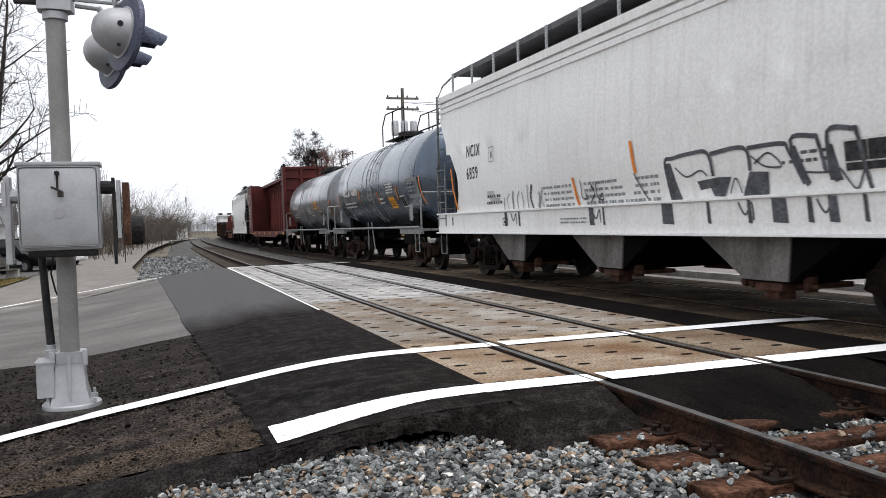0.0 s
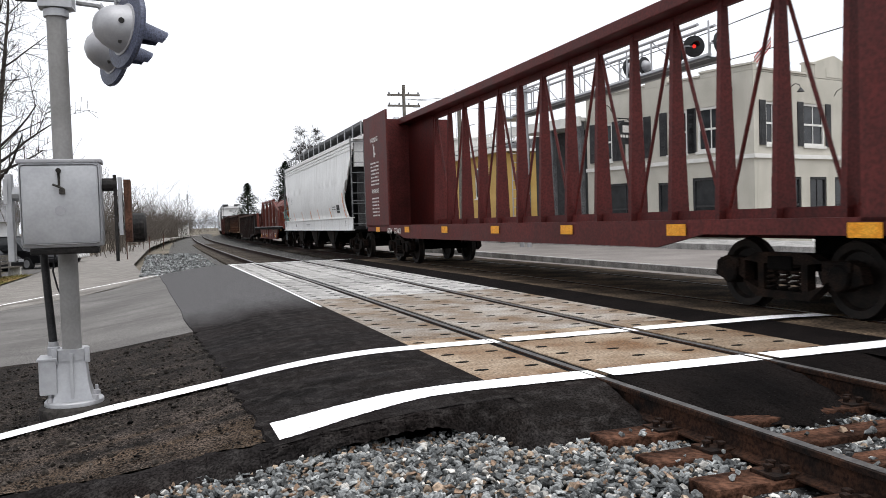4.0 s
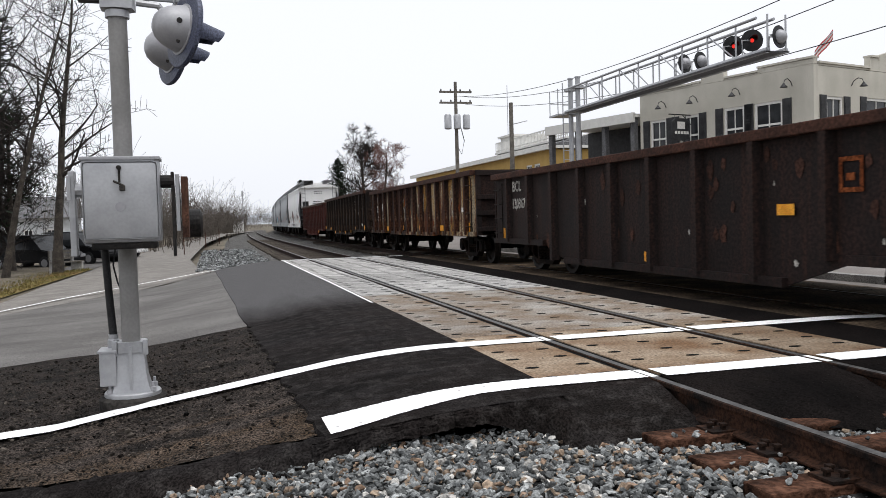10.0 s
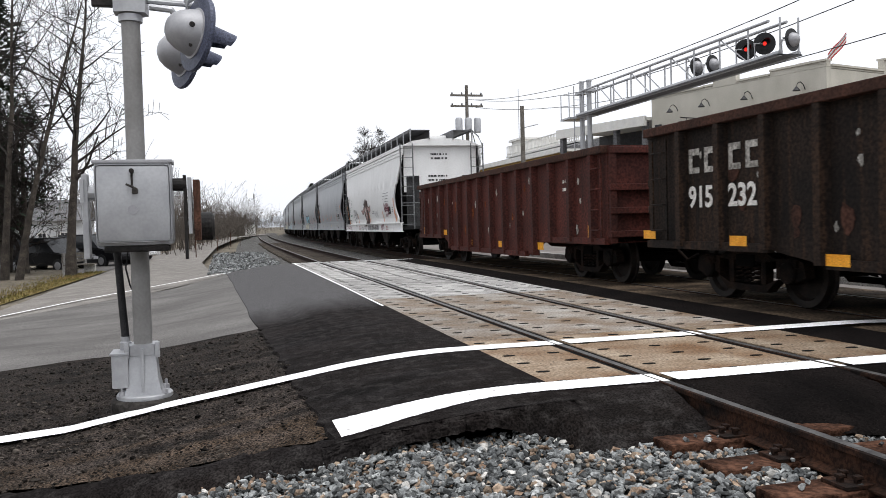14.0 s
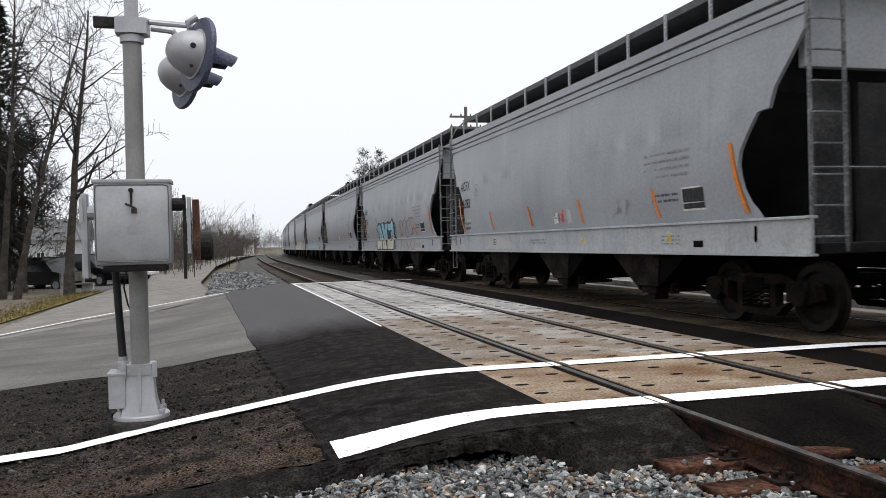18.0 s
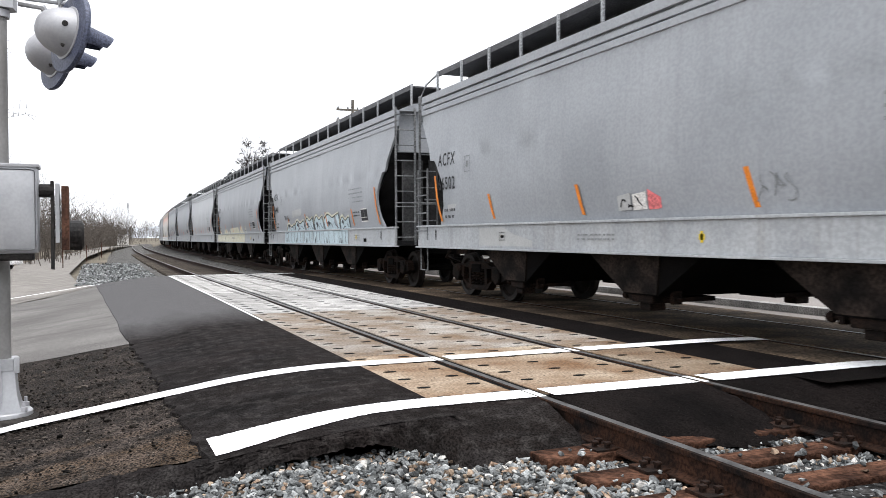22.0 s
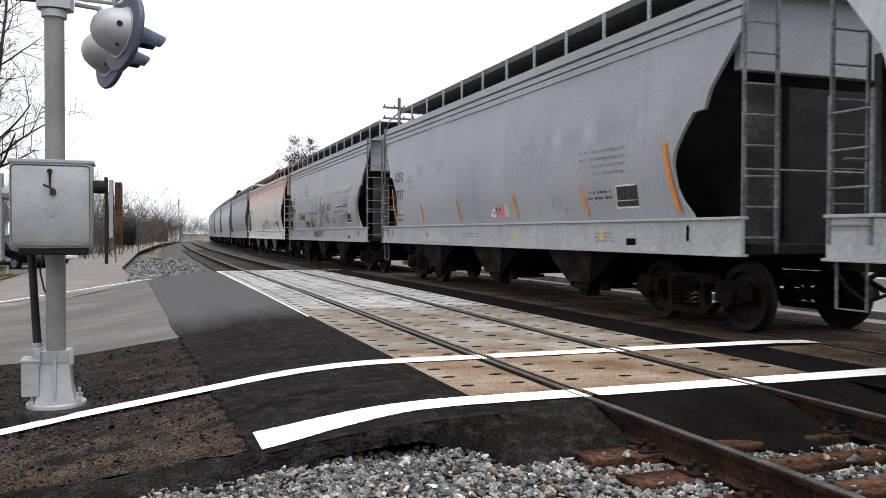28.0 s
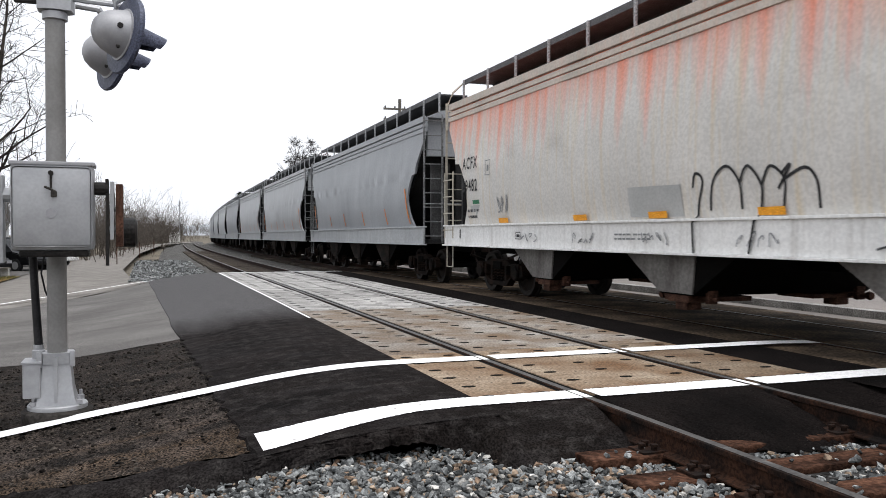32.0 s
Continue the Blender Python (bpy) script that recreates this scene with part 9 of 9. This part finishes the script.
def grass_tufts():
    rng = random.Random(4)
    vs, fs = [], []
    for k in range(9000):
        y = rng.uniform(18.5, 39)
        x = rng.uniform(-14, -8.6 + 0.03 * (y - 18))
        z = gz(x, y) + 0.03
        h, a = rng.uniform(0.04, 0.11), rng.uniform(0, 6.28)
        b = len(vs)
        vs += [(x - 0.02 * math.cos(a), y - 0.02 * math.sin(a), z), (x + 0.02 * math.cos(a), y + 0.02 * math.sin(a), z), (x + rng.uniform(-0.05, 0.05), y + rng.uniform(-0.05, 0.05), z + h)]
        fs.append((b, b + 1, b + 2))
    me = bpy.data.meshes.new("grass_tufts")
    me.from_pydata(vs, [], fs)
    tagged(put("grass_tufts", me, M_GRASS), "short winter grass blades", "grass", kind="stuff")


grass_tufts()


# ---- parked cars, house, bench and small fixtures ----
def parked_car(kind, paint, label, x, y, rz, tall):
    """A parked car: body with arches, glasshouse, wheels, lamps. Its length runs along its own x axis."""
    z = gz(x, y)
    C = thing(kind, label, "car", "parked cars", m=pose(x, y, z, 0, 0, rz))
    L, W, H = 4.6, 1.8, 1.7 if tall else 1.45
    belt = 1.0 if tall else 0.88
    prof = [(-L / 2, 0.35), (-L / 2, belt - 0.12), (-L / 2 + 0.15, belt), (L / 2 - 1.1, belt), (L / 2 - 0.2, belt - 0.18), (L / 2, 0.6), (L / 2, 0.35)]
    part("body", made(lambda bm: (prism(bm, prof, "y", -W / 2, W / 2), bmesh.ops.bevel(bm, geom=list(bm.edges), offset=0.05, segments=2, affect="EDGES"))), paint, C, smooth=40)
    roof = [(-L / 2 + 0.12, belt - 0.01), (-L / 2 + 0.45, H), (0.35, H), (1.15, belt - 0.01)]

    def cabin(bm):
        a = [[bm.verts.new((px, s * (W / 2 - 0.06 - 0.16 * (pz - belt)), pz)) for px, pz in roof] for s in (-1, 1)]
        bm.faces.new(a[0])
        bm.faces.new(a[1][::-1])
        for k in range(4):
            bm.faces.new((a[0][k], a[0][(k + 1) % 4], a[1][(k + 1) % 4], a[1][k]))
    part("glasshouse", made(cabin), M_GLASS, C, "dark windows")
    part("roof_panel", made(lambda bm: box(bm, -L / 2 + 0.42, 0.38, -W / 2 + 0.16, W / 2 - 0.16, H - 0.03, H + 0.03, 0.02)), paint, C)
    for px in (-1.4, 1.4):
        for s in (-1, 1):
            w = part("wheel", made(lambda bm: lathe(bm, [(0.2, -0.1), (0.33, -0.1), (0.34, 0), (0.33, 0.1), (0.2, 0.1)], (px, s * (W / 2 - 0.08), 0.34), (0, 1, 0), 20)), M_BLACKPAINT, C, smooth=40)
            part("rim", made(lambda bm: lathe(bm, [(0.19, 0), (0.2, 0.012)], (px, s * (W / 2 + 0.02), 0.34), (0, s, 0), 14)), M_SILVER, w)
    for s in (-1, 1):
        part("tail_lamp", made(lambda bm: box(bm, -L / 2 - 0.015, -L / 2 + 0.1, s * 0.74 - 0.1, s * 0.74 + 0.1, belt - 0.32, belt - 0.12)), surf("red lamp glass", (0.2, 0.01, 0.01), (0.3, 0.02, 0.02), 0.2), C)
        part("head_lamp", made(lambda bm: box(bm, L / 2 - 0.12, L / 2 + 0.012, s * 0.68 - 0.16, s * 0.68 + 0.16, 0.58, 0.72)), M_SILVER, C)
    return C


M_CARBLACK = surf("black car paint", (0.004, 0.004, 0.005), (0.008, 0.008, 0.009), 0.3, spec=0.15, scale=1, fine=10, bump=0)
M_CARWHITE = surf("white car paint", (0.6, 0.6, 0.6), (0.66, 0.66, 0.66), 0.25, scale=1, fine=10, bump=0)
M_CARSILVER = surf("silver car paint", (0.32, 0.33, 0.34), (0.38, 0.39, 0.4), 0.3, 0.5, scale=1, fine=10, bump=0)
parked_car("suv", M_CARBLACK, "black sport utility car parked behind the lawn", -11.44, 46, -35, True)
parked_car("sedan", M_CARSILVER, "silver car parked behind the lawn", -15.6, 47, -20, False)
parked_car("sedan", M_CARWHITE, "white car parked behind the trees", -9.0, 53, -25, False)
parked_car("suv", M_CARBLACK, "dark car parked beyond the trees", -9.5, 47.6, -40, True)


def build_house(x, y, w, d, h, label):
    z = gz(x, y) - 0.1
    H = thing("house", label, "house", m=pose(x, y, z))
    holes = [(a, a + 0.9, 1.0, 2.3) for a in (1.0, 3.2, 6.0, 8.2) if a + 1 < w]
    put("front_wall", mesh_of(made(lambda bm: wall_with_openings(bm, w, h, holes)), "front_wall"), M_SIDING, H)
    for a, b, c, e in holes:
        sash_window(H, pose(a, 0, c), b - a, e - c, False)
    for a, b, c, e in ((0, 0.2, 0.26, d), (w - 0.2, w, 0.26, d), (0.2, w - 0.2, d - 0.2, d)):
        put("house_wall", mesh_of(made(lambda bm: box(bm, a, b, c, e, -0.3, h)), "house_wall"), M_SIDING, H)
    put("roof", mesh_of(made(lambda bm: prism(bm, [(-0.5, h - 0.1), (d + 0.5, h - 0.1), (d / 2, h + d * 0.28)], "x", -0.4, w + 0.4)), "roof"), M_ROOF, H)


build_house(-27.5, 95, 10.5, 8, 3.6, "pale grey clapboard house behind the car park")
build_house(-52, 90, 12, 8, 3.4, "pale bungalow at the end of the lawn")


def build_small():
    z = gz(-8.9, 38.5)
    b = thing("bench", "pale weathered park bench beside the drive", "bench", m=pose(-8.9, 38.5, z, 0, 0, 62))
    for k in range(3):
        part("seat_slat", made(lambda bm: box(bm, -0.8, 0.8, -0.25 + 0.17 * k, -0.11 + 0.17 * k, 0.42, 0.46)), M_WOODPOLE, b)
        part("back_slat", made(lambda bm: box(bm, -0.8, 0.8, 0.26, 0.30, 0.55 + 0.14 * k, 0.66 + 0.14 * k)), M_WOODPOLE, b)
    for s in (-0.7, 0.7):
        part("leg_frame", made(lambda bm: (box(bm, s - 0.05, s + 0.05, -0.25, 0.3, 0, 0.42), box(bm, s - 0.05, s + 0.05, 0.22, 0.3, 0.42, 0.95))), M_CONC, b)
    for x, y in ((-3.25, 56.5), (-2.35, 60.5), (-4.4, 49)):
        p = thing("marker_post", "thin rusty steel marker post in the gravel", "post", "marker posts", m=pose(x, y, gz(x, y) - 0.05))
        part("stake", made(lambda bm: tube(bm, [(0, 0, 0), (0, 0, 1.05)], 0.03, 6)), M_RUSTPLATE, p)
    tagged(part("post_cable", made(lambda bm: tube(bm, [(-4.4, 49, 0.35), (-3.8, 52.5, 0.2), (-3.25, 56.5, 0.35), (-2.35, 60.5, 0.3)], 0.012, 5)), M_RUSTPLATE), "slack steel cable strung between marker posts", "cable")
    c = thing("signal_cabinet", "small white lineside signal cabinet", "cabinet", m=pose(2.05, 150, sink(150) - 0.2))
    part("cabinet_body", made(lambda bm: box(bm, -0.9, 0.9, -0.6, 0.6, 0.3, 2.0, 0.03)), M_TRIM, c)
    part("cabinet_roof", made(lambda bm: box(bm, -1.0, 1.0, -0.7, 0.7, 2.0, 2.12)), M_GALV, c)
    part("plinth", made(lambda bm: box(bm, -0.8, 0.8, -0.5, 0.5, -0.2, 0.3)), M_CONC, c)
    m = thing("radio_mast", "slender grey radio mast far up the line", "mast", m=pose(3.2, 158, sink(158)))
    part("mast_pole", made(lambda bm: tube(bm, [(0, 0, -0.2), (0, 0, 7.6)], 0.07, 6)), M_GALV, m)
    part("antenna", made(lambda bm: tube(bm, [(0, 0, 6.6), (0, 0, 7.5)], 0.16, 6)), M_GALV, m)


build_small()


# ---- ballast stones, cut from a few jittered shapes ----
def bz(x, y):
    """Top of the heaped ballast before the crossing."""
    e = max(0.0, -1.0 - x)
    z = -0.185 - 0.012 * min(e, 1.5) - 0.155 * max(0.0, e - 1.2)
    if x > -0.1:
        z = -0.205
    if y < 3.6:
        z -= 0.05 * (3.6 - y)
    return z + 0.035 * noise.noise(Vector((x * 2.2, y * 2.2, 0)))


def stone_shape(rng):
    """A crushed stone: the hull of a few scattered points, flat-faced and sharp-edged."""
    bm = bmesh.new()
    s = (rng.uniform(0.9, 1.3), rng.uniform(0.7, 1.05), rng.uniform(0.5, 0.8))
    for _ in range(rng.choice((10, 12, 14))):
        d = Vector((rng.gauss(0, 1), rng.gauss(0, 1), rng.gauss(0, 1))).normalized() * rng.uniform(0.85, 1.1)
        bm.verts.new((d.x * s[0], d.y * s[1], d.z * s[2]))
    hull = bmesh.ops.convex_hull(bm, input=bm.verts)
    bmesh.ops.delete(bm, geom=list({v for v in hull["geom_interior"] if isinstance(v, bmesh.types.BMVert)}), context="VERTS")
    bm.verts.index_update()
    vs = [v.co.copy() for v in bm.verts]
    fs = [tuple(v.index for v in f.verts) for f in bm.faces]
    bm.free()
    return vs, fs


def build_stones():
    rng = random.Random(77)
    shapes = [stone_shape(rng) for _ in range(24)]
    meshes = []
    for vs, fs in shapes:
        me = bpy.data.meshes.new("stone")
        me.from_pydata([tuple(v) for v in vs], [], fs)
        meshes.append(me)
    # a bed under the stones
    bm = bmesh.new()
    grid(bm, [[(-4.6 + 8.4 * i / 42, 0.5 + 4.75 * j / 24, bz(-4.6 + 8.4 * i / 42, 0.5 + 4.75 * j / 24) - 0.05) for i in range(43)] for j in range(25)])
    setting("ballast_heap", bm, M_BALLAST_BED, "dark stony bed under the loose ballast", smooth=60, category="ballast")
    bed = tagged(new("loose_ballast"), "loose crushed grey and tan ballast stones", "ballast", kind="structure")
    joined = {"g": ([], []), "w": ([], []), "r": ([], [])}
    mats = {"g": M_STONE, "w": M_STONE_W, "r": M_STONE_R}
    picked = 0
    spots = []
    for k in range(34000):
        x, y = rng.uniform(-4.2, 3.6), rng.uniform(2.6, 5.35)
        spots.append((x, y))
    for x, y in spots:
        # limit set by the asphalt shoulder, wider next to the rail
        lim = 5.06 if x < -1.05 else 4.45 if x < -0.1 else 4.25
        lim += 0.09 * noise.noise(Vector((x * 3, 1.7, 0)))
        if x < -2.3:
            lim = 5.20 + 0.06 * noise.noise(Vector((x * 4, 0.4, 0))) + 0.5 * min(0.0, x + 3.0)
        if y > lim or abs(x) < 0.09 or abs(x - GAUGE) < 0.09:
            continue
        size = rng.choice((0.013, 0.016, 0.020, 0.023, 0.027, 0.032)) * rng.uniform(0.8, 1.2)
        tiez = any(abs(y - ty) < 0.15 and -0.58 < x < 2.08 for ty in TIE_ROWS)
        if tiez and rng.random() < 0.97:
            continue
        z = bz(x, y) + rng.uniform(-0.03, 0.008)
        if tiez:
            z = -0.145
        kind = "w" if rng.random() < 0.07 else "r" if rng.random() < 0.15 else "g"
        turn = Euler((rng.gauss(0, 0.45), rng.gauss(0, 0.45), rng.uniform(0, 6.28))).to_matrix()
        i = rng.randrange(len(shapes))
        if picked < 300 and 4.2 < y < 4.9 and -2.4 < x < -0.6:
            ob = put("stone", meshes[i], mats[kind], bed)
            ob.matrix_basis = Matrix.LocRotScale((x, y, z), turn.to_quaternion(), (size, size, size))
            picked += 1
            continue
        vs, fs = joined[kind]
        b = len(vs)
        vs += [tuple(turn @ v * size + Vector((x, y, z))) for v in shapes[i][0]]
        fs += [tuple(b + j for j in f) for f in shapes[i][1]]
    # coarse loose rocks on the gravel spit north of the road
    for k in range(2600):
        y = 27.6 + 24 * rng.random() ** 1.6
        x = rng.uniform(-3.5 - 0.01 * (y - 28), -0.9) + bend(y)
        size = rng.uniform(0.04, 0.09)
        z = sink(y) - 0.30 + 0.06 * noise.noise(Vector((x, y * 0.5, 3)))
        vs, fs = joined["g"]
        b = len(vs)
        i = rng.randrange(len(shapes))
        turn = Euler((rng.uniform(0, 6.28), rng.uniform(0, 6.28), 0)).to_matrix()
        vs += [tuple(turn @ v * size + Vector((x, y, z))) for v in shapes[i][0]]
        fs += [tuple(b + j for j in f) for f in shapes[i][1]]
    for kind, (vs, fs) in joined.items():
        me = bpy.data.meshes.new("ballast_stones")
        me.from_pydata(vs, [], fs)
        tagged(put("ballast_stones", me, mats[kind]), {"g": "heaped grey crushed stones", "w": "scattered pale stones", "r": "scattered reddish stones"}[kind], "ballast", kind="stuff")
    # loose clods and pebbles over the coarse asphalt round the mast
    vs, fs = [], []
    for k in range(7500):
        x, y = rng.uniform(-6.2, -2.45), rng.uniform(5.3, 11.2)
        near = math.hypot(x + 3.8, y - 7.7)
        side = math.hypot(0.7 * (x + 4.9), 1.4 * (y - 7.5))
        if y > 11.1 + 0.4 * min(0.0, x + 5.2) or y < 5.3 - 0.4 * (x + 3.4) * (x < -3.4):
            continue
        if rng.random() > math.exp(-near * 0.7) + 0.8 * math.exp(-side * side) + 0.22 or near < 0.3:
            continue
        size = rng.uniform(0.005, 0.015) if rng.random() < 0.93 else rng.uniform(0.015, 0.03)
        b = len(vs)
        i = rng.randrange(len(shapes))
        vs += [tuple(v * size + Vector((x, y, gz(x, y) - 0.012 + size * 0.2))) for v in shapes[i][0]]
        fs += [tuple(b + j for j in f) for f in shapes[i][1]]
    me = bpy.data.meshes.new("asphalt_crumbs")
    me.from_pydata(vs, [], fs)
    tagged(put("asphalt_crumbs", me, M_CRUMB), "loose asphalt crumbs and pebbles", "crumbs", kind="stuff")


build_stones()


# ---- the train's run ----
SPEEDS = [(0, 9.6), (4, 9.55), (8, 9.35), (12, 9.25), (16, 9.4), (20, 9.65), (24, 9.65), (28, 9.75), (32, 10.15)]


def run(t):
    """Metres that the train has rolled by t seconds."""
    s = 0.0
    for (a, va), (b, vb) in zip(SPEEDS, SPEEDS[1:]):
        if t <= a:
            break
        e = min(t, b)
        ve = va + (vb - va) * (e - a) / (b - a)
        s += (va + ve) / 2 * (e - a)
    return s


def motions():
    for car, y0 in CARS:
        rows = []
        for t in range(33):
            y = y0 - run(t)
            q = 4.8
            xa, xb = bend(y - q), bend(y + q)
            za, zb = sink(y - q), sink(y + q)
            rows.append((t, pose(FAR_C + (xa + xb) / 2, y, -0.03 + (za + zb) / 2, math.degrees(math.atan2(zb - za, 2 * q)), 0, -math.degrees(math.atan2(xb - xa, 2 * q)))))
        walk(car, rows)


motions()
